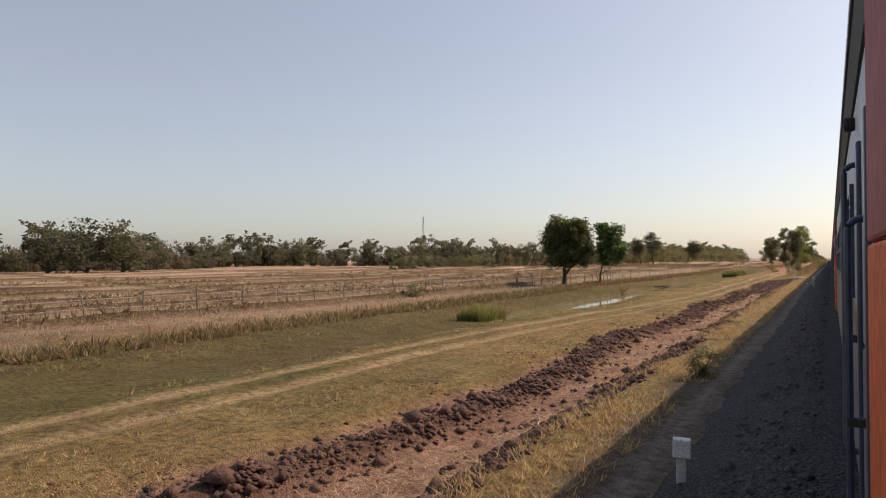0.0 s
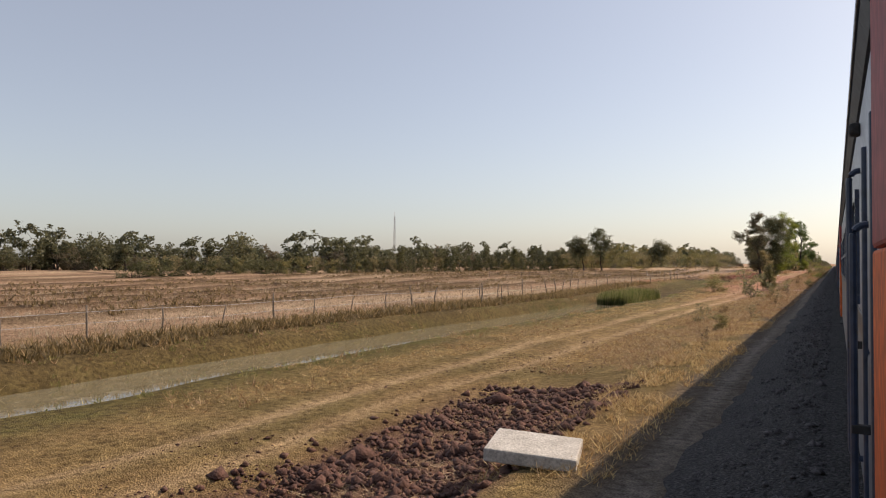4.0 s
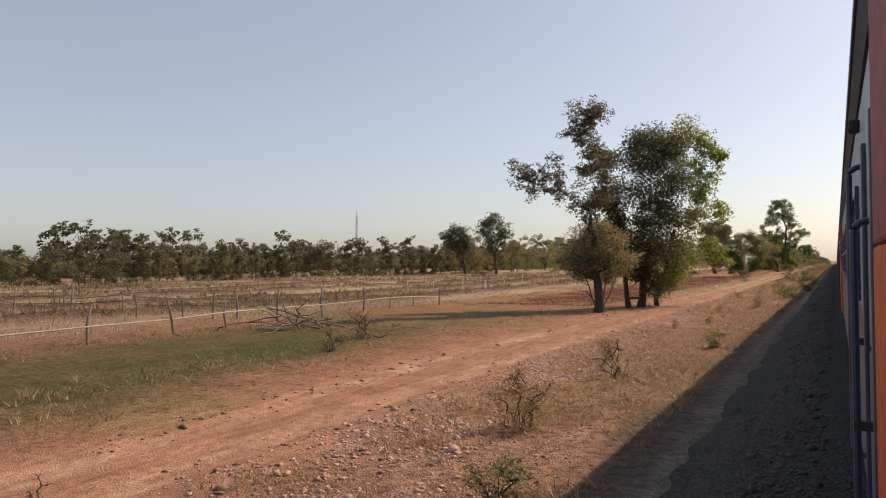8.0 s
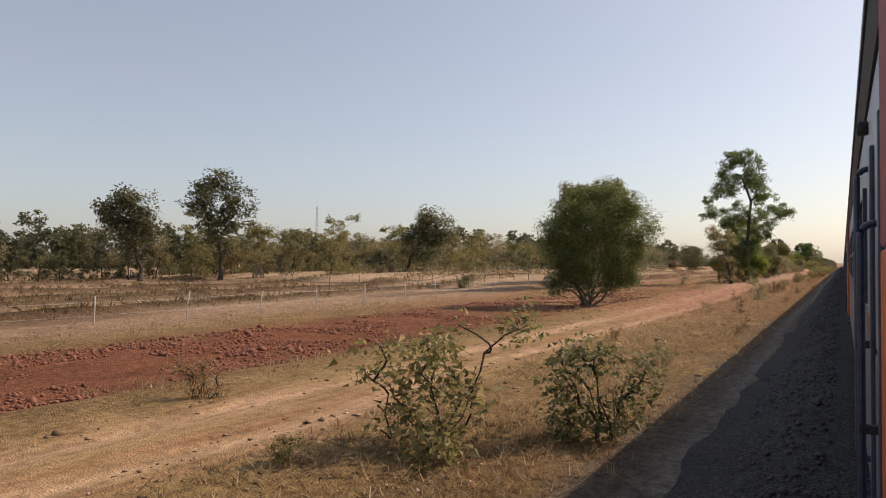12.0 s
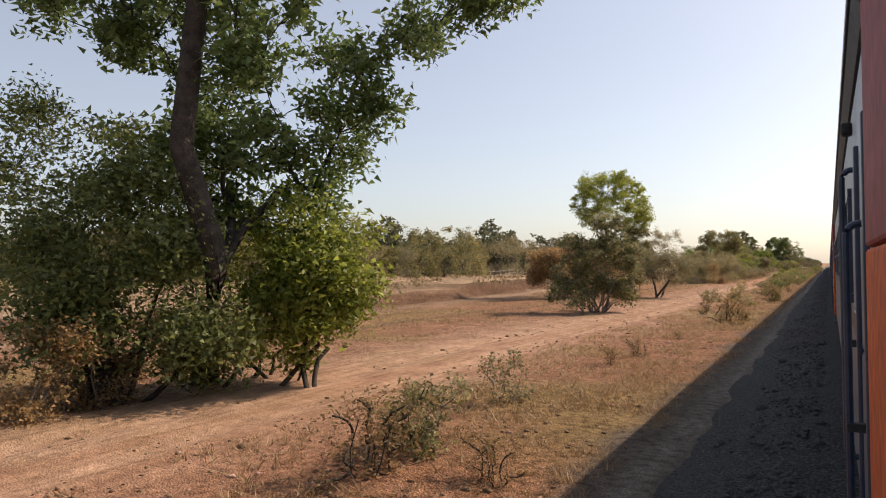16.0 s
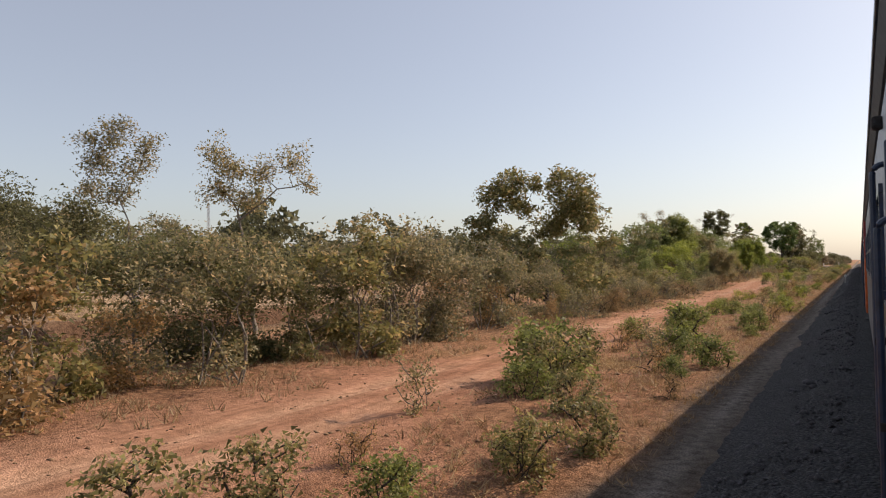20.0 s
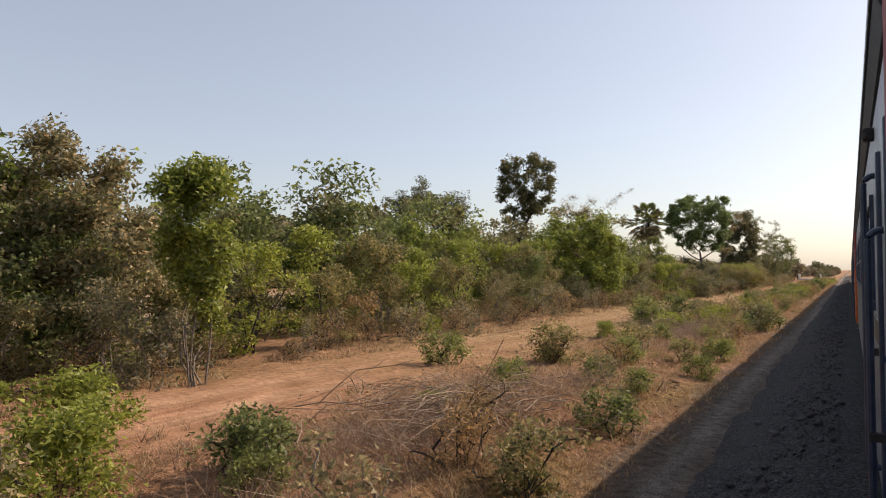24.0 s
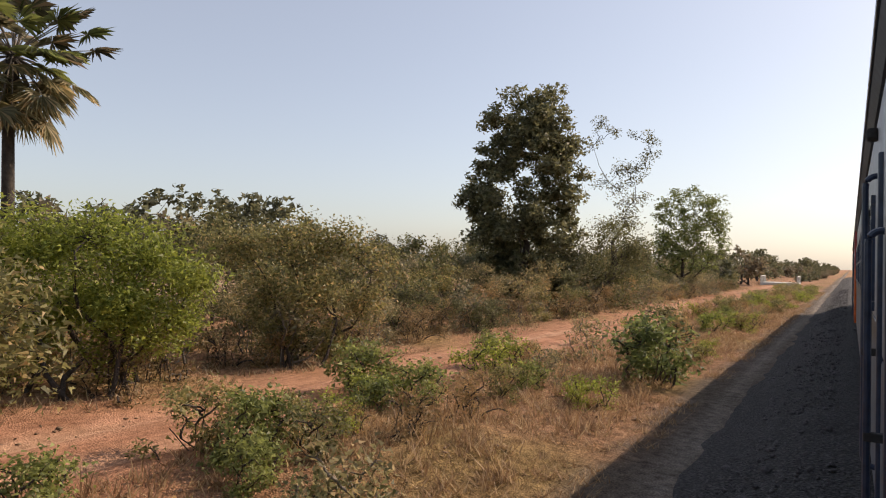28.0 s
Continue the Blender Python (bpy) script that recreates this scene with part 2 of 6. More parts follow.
def vnoise(x, y, scale, seed):
    """Smooth value noise from 0 to 1."""
    x, y = np.asarray(x) / scale, np.asarray(y) / scale
    xi, yi = np.floor(x).astype(np.int64), np.floor(y).astype(np.int64)
    fx, fy = x - xi, y - yi
    fx, fy = fx * fx * (3 - 2 * fx), fy * fy * (3 - 2 * fy)

    def rnd(a, b):
        n = (a * 374761393 + b * 668265263 + seed * 974711) & 0x7FFFFFFF
        n = ((n ^ (n >> 13)) * 1274126177) & 0x7FFFFFFF
        return ((n ^ (n >> 16)) & 0xFFFF) / 65535.0

    return (rnd(xi, yi) * (1 - fx) + rnd(xi + 1, yi) * fx) * (1 - fy) + (rnd(xi, yi + 1) * (1 - fx) + rnd(xi + 1, yi + 1) * fx) * fy


def canal_mid(y):
    return -16.3 + 0.5 * np.sin(np.asarray(y) / 17.0) + 0.3 * np.sin(np.asarray(y) / 6.3)


def canal_on(y):
    return (1 - step(152, 166, y)) * (0.35 * step(6, 16, np.asarray(y)) + 0.65 * step(28, 42, np.asarray(y)))


def road_x(y):
    """The middle of the cart track."""
    y = np.asarray(y, float)
    return (-11.6 + 3.0 * step(15, 62, y) + 0.9 * step(110, 150, y) - 0.2 * step(190, 240, y) - 0.6 * step(280, 320, y)
            + 0.9 * step(330, 370, y) - 2.6 * step(440, 500, y) + 2.2 * step(520, 560, y))


BUNDS = ((-31.0, 9), (-38.0, 9), (-46.0, 12), (-56.0, 14), (-68.0, 17), (-82.0, 21), (-102.0, 24), (-125.0, 24))


def hgt(x, y):
    x, y = np.asarray(x, float), np.asarray(y, float)
    low = 1 - step(140, 178, y)
    z = -0.5 * low * step(2.5, 6.5, -x)
    dug = (1 - step(84, 96, y)) * step(3.2, 3.9, -x) * (1 - step(6.6, 8.0, -x))
    ridge = (1 - step(58, 70, y)) * (np.exp(-((x + 6.55 + 0.3 * np.sin(y / 3.1)) / 0.5) ** 2) + 0.7 * np.exp(-((x + 3.85) / 0.4) ** 2))
    z = z - dug * (0.22 + 0.2 * vnoise(x, y, 0.9, 3)) + 0.28 * ridge * (0.6 + 0.8 * vnoise(x, y, 0.8, 5)) * (1 - step(84, 96, y))
    w = np.abs(x - canal_mid(y))
    z = z - canal_on(y) * (1 - step(0.8 + 1.1 * step(30, 52, y) + 0.4 * step(108, 124, y), 2.9 + 0.8 * vnoise(x, y, 4, 8), w + 0.5 * (vnoise(x, y, 3.0, 9) - 0.5))) * 0.95
    z = z + canal_on(y) * 0.25 * np.exp(-((x - canal_mid(y) + 5.2) / 1.1) ** 2)
    z = z - 0.25 * step(185, 205, y) * (1 - step(290, 300, y)) * step(11, 13, -x)
    mid = step(296, 305, y) * (1 - step(430, 450, y))
    z = z - mid * 0.3 * step(14.6, 15.8, -x + 0.5 * np.sin(y / 7.0)) + mid * 0.75 * step(25.9, 26.5, -x + 1.2 * np.sin(y / 9.0) + 0.5 * np.sin(y / 2.3))
    for bx, s in BUNDS:
        z = z + 0.42 * np.exp(-((x - bx - 3 * np.sin(y / s / 3)) / 0.6) ** 2) * (1 - step(425, 450, y))
    cross = np.exp(-((((y + 0.35 * x) % 47.0) - 23.5) / 0.7) ** 2)
    z = z + 0.22 * cross * step(33, 37, -x) * (1 - step(425, 450, y))
    rough = 0.5 + step(395, 430, y) + step(285, 300, y) * 0.4
    side = step(2.4, 4.0, -x) * (1 - 0.7 * np.exp(-((x - road_x(y)) / 1.8) ** 4))
    z = z + rough * side * (0.10 * (vnoise(x, y, 2.1, 11) - 0.5) + 0.06 * (vnoise(x, y, 0.7, 12) - 0.5) + 0.16 * (vnoise(x, y, 7, 13) - 0.5))
    r = x - road_x(y)
    z = z - 0.06 * (np.exp(-((r - 0.75) / 0.22) ** 2) + np.exp(-((r + 0.75) / 0.22) ** 2))
    z = z + 0.25 * step(400, 425, y) * np.exp(-((x + 4.3) / 1.1) ** 2) * vnoise(x, y, 5, 14)
    return z


def gz(x, y):
    return float(hgt(x, y))


def tone(x, y):
    """Base colour of the ground: dry grass, bare track, red soil, green swale, stubble, dug earth."""
    x, y = np.asarray(x, float), np.asarray(y, float)
    n1, n2, n3 = vnoise(x, y, 3.1, 21), vnoise(x, y, 0.8, 22), vnoise(x, y, 11, 23)
    n = (0.5 * n1 + 0.3 * n2 + 0.2 * n3)

    def blend(c, col, m):
        m = np.clip(m, 0, 1)[..., None]
        return c * (1 - m) + np.array(col) * m

    c = np.zeros(x.shape + (3,)) + np.array((0.285, 0.195, 0.088))
    c = blend(c, (0.19, 0.15, 0.06), step(0.4, 0.65, n) * 0.8)
    c = blend(c, (0.38, 0.275, 0.125), step(0.55, 0.8, n2) * 0.5)
    red = step(125, 168, y) * (1 - 0.75 * step(215, 235, y) * (1 - step(262, 285, y))) * (1 - 0.55 * step(488, 520, y) * (1 - step(548, 562, y)))
    c = blend(c, (0.37, 0.19, 0.115), red * step(0.15, 0.5, n1 + 0.25 * (n2 - 0.5)) * 0.85)
    c = blend(c, (0.37, 0.225, 0.135), step(392, 425, y) * step(0.3, 0.6, n2 * 0.5 + n1 * 0.5) * 0.75)
    # stubble fields
    far = step(21, 26, -x + 3 * (n3 - 0.5))
    c = blend(c, (0.40, 0.272, 0.180), far * (1 - 0.4 * step(425, 445, y)))
    c = blend(c, (0.50, 0.375, 0.255), far * step(0.5, 0.75, vnoise(x, y * 0.3, 8, 31)) * 0.85)
    c = blend(c, (0.20, 0.125, 0.075), far * step(0.58, 0.8, vnoise(x, y * 0.4, 6, 32)) * 0.7)
    bund = np.zeros_like(x)
    for bx, s in BUNDS:
        bund = np.maximum(bund, np.exp(-((x - bx - 3 * np.sin(y / s / 3)) / 1.0) ** 2))
    bund = np.maximum(bund, np.exp(-((((y + 0.35 * x) % 47.0) - 23.5) / 1.0) ** 2) * step(33, 37, -x))
    c = blend(c, (0.10, 0.066, 0.036), bund * (1 - step(425, 450, y)) * (0.65 + 0.5 * n))
    # dark red-brown band along the terrace riser, paler field beyond
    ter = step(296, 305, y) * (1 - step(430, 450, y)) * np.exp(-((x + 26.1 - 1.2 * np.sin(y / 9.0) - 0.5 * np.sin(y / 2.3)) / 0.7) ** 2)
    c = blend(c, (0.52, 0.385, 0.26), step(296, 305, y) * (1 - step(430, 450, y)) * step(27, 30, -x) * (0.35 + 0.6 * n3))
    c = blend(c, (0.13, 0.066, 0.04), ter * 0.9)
    # lower terrace edge: dark grass, with the edge's shade put into the colour
    c = blend(c, (0.17, 0.105, 0.06), step(296, 305, y) * (1 - step(400, 425, y)) * np.exp(-((x + 15.6 - 0.5 * np.sin(y / 7.0)) / 0.6) ** 2) * (0.3 + 0.8 * n1))
    # red ploughed strip
    plough = step(196, 206, y) * (1 - step(262, 290, y)) * step(11.0, 12.4, -x + (n2 - 0.5)) * (1 - step(19, 21.5, -x + 2 * (n1 - 0.5)))
    c = blend(c, (0.25, 0.085, 0.048), plough * 0.85)
    # green swale on both sides of the water
    w = np.abs(x - canal_mid(y) - 0.6)
    wet = (1 - step(172, 194, y)) * (1 - step(2.2, 5.4, w + 2.5 * (n1 - 0.5)))
    c = blend(c, (0.135, 0.115, 0.04), wet * 0.9)
    c = blend(c, (0.085, 0.10, 0.025), wet * step(0.5, 0.7, n3 * 0.6 + n2 * 0.4) * 0.9)
    c = blend(c, (0.12, 0.085, 0.05), canal_on(y) * (1 - step(1.5, 2.3, np.abs(x - canal_mid(y)))) * 0.9)
    c = blend(c, (0.115, 0.085, 0.04), (1 - step(158, 180, y)) * np.exp(-((x - canal_mid(y) + 4.0) / 1.7) ** 2) * (0.5 + 0.5 * n1))
    # the track
    r = x - road_x(y) + 0.7 * (vnoise(x, y * 0.4, 2.3, 27) - 0.5)
    sand = np.array((0.48, 0.345, 0.20))
    pale = (step(300, 325, y) * (1 - step(392, 415, y)))[..., None]
    redsoil = np.array((0.40, 0.196, 0.125)) * (1 - pale) + np.array((0.42, 0.268, 0.185)) * pale
    mixr = (red * 0.95)[..., None]
    rc = sand * (1 - mixr) + redsoil * mixr
    ruts = np.exp(-((r - 0.75) / 0.24) ** 2) + np.exp(-((r + 0.75) / 0.28) ** 2)
    bed = np.exp(-(r / (1.5 + 0.9 * red)) ** 4) * red
    m = np.clip(ruts * (0.55 + 0.6 * n1) + bed * (0.45 + 0.7 * n), 0, 1)[..., None]
    c = c * (1 - m) + rc * m
    tan = step(478, 500, y) * (1 - step(545, 562, y)) * np.exp(-(r / 2.6) ** 4)
    c = blend(c, (0.40, 0.278, 0.145), tan * (0.35 + 0.6 * n))
    # bare red apron in the middle of the way
    apron = step(160, 178, y) * (1 - step(200, 214, y)) + step(268, 285, y) * (1 - step(412, 425, y))
    c = blend(c, (0.38, 0.192, 0.122), apron * np.exp(-(r / 4.2) ** 4) * step(0.3, 0.6, n1 * 0.6 + n3 * 0.4) * 0.85)
    c = blend(c, (0.43, 0.285, 0.195), pale[..., 0] * np.exp(-((r + 0.8) / 3.2) ** 4) * (0.25 + 0.65 * n))
    lane = np.exp(-((r - 0.8) / 0.34) ** 2) + np.exp(-((r + 0.8) / 0.4) ** 2)
    calm = 1 - 0.6 * step(484, 505, y) * (1 - step(545, 560, y))
    c = blend(c, (0.50, 0.325, 0.22), step(120, 150, y) * lane * calm * (0.12 + 0.65 * n1))
    c = blend(c, (0.33, 0.165, 0.10), step(120, 150, y) * (np.exp(-((r - 1.35) / 0.2) ** 2) + np.exp(-((r - 0.2) / 0.2) ** 2)) * (0.1 + 0.6 * n2))
    # pink rubble between the track and the rails
    rub = step(140, 152, y) * (1 - step(222, 240, y)) * step(2.4, 2.9, -x) * (1 - step(5.4, 7.0, -x + (n1 - 0.5) * 2))
    c = blend(c, (0.42, 0.25, 0.175), rub * step(0.3, 0.55, n1 * 0.5 + n2 * 0.5) * 0.8)
    # dug earth, trackside path
    dug = (1 - step(84, 96, y)) * step(3.2, 3.8, -x + 0.6 * (n2 - 0.5)) * (1 - step(6.9, 7.6, -x + 0.9 * (n1 - 0.5)))
    c = blend(c, (0.40, 0.235, 0.175), dug * 0.9)
    rows = np.exp(-((x + 6.55 + 0.3 * np.sin(y / 3.1)) / 0.65) ** 2) + np.exp(-((x + 3.85) / 0.45) ** 2) + 0.7 * step(60, 72, y)
    c = blend(c, (0.095, 0.05, 0.04), dug * np.clip(rows, 0, 1) * (0.65 + 0.5 * n))
    path = step(1.2, 1.5, -x) * (1 - step(2.3, 2.8, -x + 0.5 * (n2 - 0.5)))
    c = blend(c, (0.15, 0.125, 0.105), path * 0.92)
    c = blend(c, (0.34, 0.31, 0.28), np.exp(-((x + 1.78 + 0.1 * np.sin(y / 7.0)) / 0.17) ** 2) * (0.3 + 0.6 * n))
    return c


def spread(a, b, first, grow, top):
    out, s = [a], first
    while out[-1] < b:
        out.append(out[-1] + s)
        s = min(s * grow, top)
    return out


xs = [-v for v in spread(1.0, 13.0, 0.22, 1.0, 0.22)]
xs += [-v for v in spread(-xs[-1] + 0.4, 30.0, 0.4, 1.01, 0.6)]
xs += [-v for v in spread(-xs[-1] + 0.6, 130.0, 0.6, 1.012, 1.6)]
xs += [-v for v in spread(-xs[-1] + 2.0, 3500.0, 3.0, 1.2, 300)]
xs = sorted(xs) + spread(1.5, 3500.0, 2.0, 1.6, 400)
ys = [-v for v in spread(12.0, 3000.0, 4.0, 1.5, 300)][::-1] + spread(-10.0, 640.0, 0.7, 1.0, 0.7)
ys += spread(ys[-1] + 1.0, 4200.0, 1.2, 1.08, 150)
GX, GY = np.meshgrid(np.array(xs), np.array(ys))
GZ = hgt(GX, GY)
nx, ny = len(xs), len(ys)
ii, jj = np.meshgrid(np.arange(ny - 1), np.arange(nx - 1), indexing="ij")
quads = np.stack([ii * nx + jj, ii * nx + jj + 1, (ii + 1) * nx + jj + 1, (ii + 1) * nx + jj], -1).reshape(-1, 4)
gme = mesh_of("ground", np.stack([GX, GY, GZ], -1).reshape(-1, 3), quads, [GROUND], smooth=True)
att = gme.color_attributes.new("tone", "FLOAT_COLOR", "POINT")
gcols = np.ones((nx * ny, 4), dtype=np.float32)
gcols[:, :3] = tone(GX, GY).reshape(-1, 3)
ROAD = np.exp(-((GX - road_x(GY)) / 2.3) ** 4) * step(110, 150, GY)
gcols[:, 3] = (1 - 0.5 * ROAD * (1 - 0.75 * step(484, 505, GY) * (1 - step(545, 560, GY)))).ravel()
att.data.foreach_set("color", gcols.ravel())
ground = tagged(new("ground", gme), "dry grass verge, sandy cart track and stubble fields", "ground", kind="structure")

# water in the ditch
wy = np.arange(-60, 168, 2.0)
wv = np.concatenate([np.stack([canal_mid(wy) - 3.0, wy, np.full_like(wy, -1.14)], 1), np.stack([canal_mid(wy) + 3.0, wy, np.full_like(wy, -1.14)], 1)])
k = len(wy)
wf = np.array([(i, i + k, i + k + 1, i + 1) for i in range(k - 1)])
tagged(new("water", mesh_of("water", wv, wf, [WATER])), "still muddy brown water in a ditch", "water", kind="structure")

# ballast shoulder under the train
by = np.arange(-80, 760, 0.5)
prof = [(-1.75, -0.04), (-1.35, 0.05), (-0.8, 0.26), (-0.35, 0.42), (0.3, 0.46), (2.6, 0.46), (4.6, -0.05)]
bx = np.array([p[0] for p in prof])
BXX, BYY = np.meshgrid(bx, by)
BXX = BXX + 0.22 * (vnoise(BYY, BXX * 9, 1.3, 41) - 0.5) * (BXX < -0.9)
BZZ = np.array([p[1] for p in prof])[None, :] + 0.05 * (vnoise(BXX * 5, BYY, 0.6, 42) - 0.5)
nb = len(prof)
ii, jj = np.meshgrid(np.arange(len(by) - 1), np.arange(nb - 1), indexing="ij")
bq = np.stack([ii * nb + jj, ii * nb + jj + 1, (ii + 1) * nb + jj + 1, (ii + 1) * nb + jj], -1).reshape(-1, 4)
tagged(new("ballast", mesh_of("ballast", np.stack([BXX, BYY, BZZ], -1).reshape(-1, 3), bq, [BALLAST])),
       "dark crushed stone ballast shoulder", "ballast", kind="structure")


# ---- plants ----
RIGHT, DEEP = np.array((0.857, 0.515, 0.0)), np.array((-0.515, 0.857, 0.0))


def leaf_cards(rng, at, size, droop=0.3, long=1.7):
    """One pointed leaf at each place."""
    n = len(at)
    a = rng.normal(size=(n, 3))
    a[:, 2] = a[:, 2] * 0.6 - droop
    a /= np.linalg.norm(a, axis=1)[:, None]
    b = np.cross(a, rng.normal(size=(n, 3)))
    b /= np.linalg.norm(b, axis=1)[:, None] + 1e-9
    s = size * rng.uniform(0.6, 1.35, (n, 1))
    v = np.stack([at - b * s * 0.5, at + b * s * 0.5, at + a * s * long], 1).reshape(-1, 3)
    f = np.arange(n * 3).reshape(-1, 3)
    return v, f


def limb(rng, p0, p1, r0, r1, sag=0.12, n=5, sides=6):
    p0, p1 = np.asarray(p0, float), np.asarray(p1, float)
    t = np.linspace(0, 1, n)[:, None]
    L = np.linalg.norm(p1 - p0)
    w = rng.normal(size=(1, 3)) * L * sag
    mid = p0 + (p1 - p0) * t + w * np.sin(t * np.pi) + rng.normal(size=(n, 3)) * L * 0.025 * (t > 0) * (t < 1)
    return mid, tube_rings(mid, r0 + (r1 - r0) * t[:, 0], sides)


def plant_meshes(blobs, seed, leaf="green", leaf_size=0.12, leaves=5000, trunk=0.25, fork=0.3, stems=1, bark=None, cluster=14, tight=0.28,
                 foot=0.0, twigs=1.0, droop=0.3, long=1.7, lean=(0.0, 0.0)):
    """Wood and leaves of a plant. blobs: (sideways, up, radius[, away]) of the crown's masses, from the foot."""
    rng = np.random.default_rng(seed)
    cen = np.array([RIGHT * b[0] + DEEP * (b[3] if len(b) > 3 else rng.uniform(-0.5, 0.5) * b[2]) + np.array((0, 0, b[1])) for b in blobs])
    rad = np.array([b[2] for b in blobs])
    pieces, nodes, sizes = [], [], []
    top = cen[:, 2].max()
    axis = cen.mean(axis=0)
    for s in range(stems):
        ang = rng.uniform(0, 6.283)
        base = np.array((math.cos(ang) * foot, math.sin(ang) * foot, -0.15)) * (0 if stems == 1 else 1) + np.array((0, 0, -0.15)) * (stems == 1)
        if stems == 1:
            tgt = np.array((axis[0] * fork, axis[1] * fork, max(0.25, top * fork)))
        else:
            tgt = cen[rng.integers(len(cen))] * np.array((0.55, 0.55, 0.55)) + rng.normal(size=3) * 0.12
        p, tb = limb(rng, base, tgt, trunk, trunk * 0.72, 0.05 if stems == 1 else 0.1, 6 if stems == 1 else 4, 8 if stems == 1 else 5)
        if stems == 1:
            tb = tube_rings(p, np.array([1.45, 1.05, 0.95, 0.88, 0.8, 0.74]) * trunk * np.linspace(1, min(1.0, 1.45 - fork), 6), 9)
        pieces.append(tb)
        nodes += [q for q in p[1:]]
        sizes += [trunk * 0.7] * len(p[1:])
    # limbs to the crown's masses, the lowest first
    for i in np.argsort(cen[:, 2])[::1 if twigs > 0.1 else 3]:
        nd = np.array(nodes)
        gap = cen[i] - nd
        cost = np.linalg.norm(gap, axis=1) + 2.0 * np.maximum(0, 0.7 * np.hypot(gap[:, 0], gap[:, 1]) - gap[:, 2])
        j = int(np.argmin(cost))
        r0 = max(0.018, min(sizes[j], trunk * 0.72) * 0.85)
        p, tb = limb(rng, nd[j], cen[i], r0, r0 * 0.5, 0.13, 6, 6 if trunk > 0.08 else 4)
        pieces.append(tb)
        nodes += [q for q in p[2:]]
        sizes += list(np.linspace(r0, r0 * 0.5, 6)[2:])
    # each mass is built of smaller pads of leaves
    per = 8
    d = rng.normal(size=(len(cen) * per, 3))
    d /= np.linalg.norm(d, axis=1)[:, None]
    big = rad.repeat(per)
    pads = cen.repeat(per, axis=0) + d * (big * rng.uniform(0.15, 0.9, len(big)))[:, None]
    prad = big * rng.uniform(0.28, 0.6, len(big))
    pads[:, 2] = np.maximum(pads[:, 2], prad * 0.4)
    if leaves > 4200:
        for i in range(0, len(pads), 2):
            nd = np.array(nodes)
            j = int(np.argmin(np.linalg.norm(nd - pads[i], axis=1)))
            r0 = max(0.01, min(sizes[j], trunk * 0.3) * 0.6)
            pieces.append(limb(rng, nd[j], pads[i], r0, r0 * 0.45, 0.12, 4, 4)[1])
    nclu = max(4, leaves // cluster)
    share = prad ** 2 / (prad ** 2).sum()
    pick = rng.choice(len(prad), nclu, p=share)
    d = rng.normal(size=(nclu, 3))
    d /= np.linalg.norm(d, axis=1)[:, None]
    rr = rng.uniform(0.05, 1.3, (nclu, 1)) ** 0.5
    tips = pads[pick] + d * rr * prad[pick][:, None] * np.array((1.1, 1.1, 0.85))
    tips[:, 2] = np.maximum(tips[:, 2], 0.08)
    rad = big
    nd = np.array(nodes)
    count = min(nclu, int(220 * twigs))
    for i in range(count):
        j = int(np.argmin(np.linalg.norm(nd - tips[i], axis=1)))
        p, tb = limb(rng, nd[j], tips[i], max(0.008, trunk * 0.09), 0.004, 0.12, 3, 3)
        pieces.append(tb)
    spreadr = tight * rad[pick].repeat(cluster)[:, None].clip(0.3, 2.0)
    at = tips.repeat(cluster, axis=0) + np.clip(rng.normal(size=(nclu * cluster, 3)), -1.35, 1.35) * spreadr * np.array((1, 1, 0.7))
    at[:, 2] = np.maximum(at[:, 2], 0.03)
    lv, lf = leaf_cards(rng, at, leaf_size, droop, long)
    wv, wf = merge(pieces)
    wood = mesh_of("trunk", wv, wf, [bark or BARK], smooth=True)
    crown = mesh_of("crown", lv, lf, [LEAF[leaf]])
    return wood, crown


def crown(rows, n, seed, r0=0.6, r1=1.0, deep=0.75, rim=0.35, gap=0.47):
    """Masses that fill a crown's outline, given as (height, left, right) from the top down; some of them sit on its rim."""
    rng = np.random.default_rng(seed)
    h, a, b = np.array(rows)[::-1].T
    out, tries = [], 0
    while len(out) < n and tries < n * 80:
        tries += 1
        r = rng.uniform(r0, r1)
        z = h[0] + 0.4 * r + (h[-1] - h[0] - 1.2 * r) * rng.uniform() ** 0.85
        left, right = np.interp(z, h, a) + 0.9 * r, np.interp(z, h, b) - 0.9 * r
        mid, half = (left + right) / 2, (right - left) / 2
        if half < 0:
            u, half = mid, 0.05
        elif rng.uniform() < rim:
            u = mid + half * rng.choice((-1, 1)) * rng.uniform(0.8, 1.0)
        else:
            u = rng.uniform(left, right)
        away = rng.uniform(-1, 1) * deep * half * math.sqrt(max(0.05, 1 - ((u - mid) / max(half, 0.05)) ** 2))
        if all((u - q[0]) ** 2 + (z - q[1]) ** 2 + (away - q[3]) ** 2 > (gap * (r + q[2])) ** 2 for q in out):
            out.append((u, z, r, away))
    return out


def put_plant(name, meshes, x, y, label, category, group="", turn=0.0, scale=1.0, sink=0.0):
    top = new(name)
    top.matrix_world = pose(x, y, gz(x, y) - sink, 0, 0, turn) @ Matrix.Scale(scale, 4)
    for nm, me in zip(("trunk" if category == "tree" else "stem", "crown" if category == "tree" else "foliage"), meshes):
        o = new(nm, me)
        o.parent = top
    return tagged(top, label, category, group)

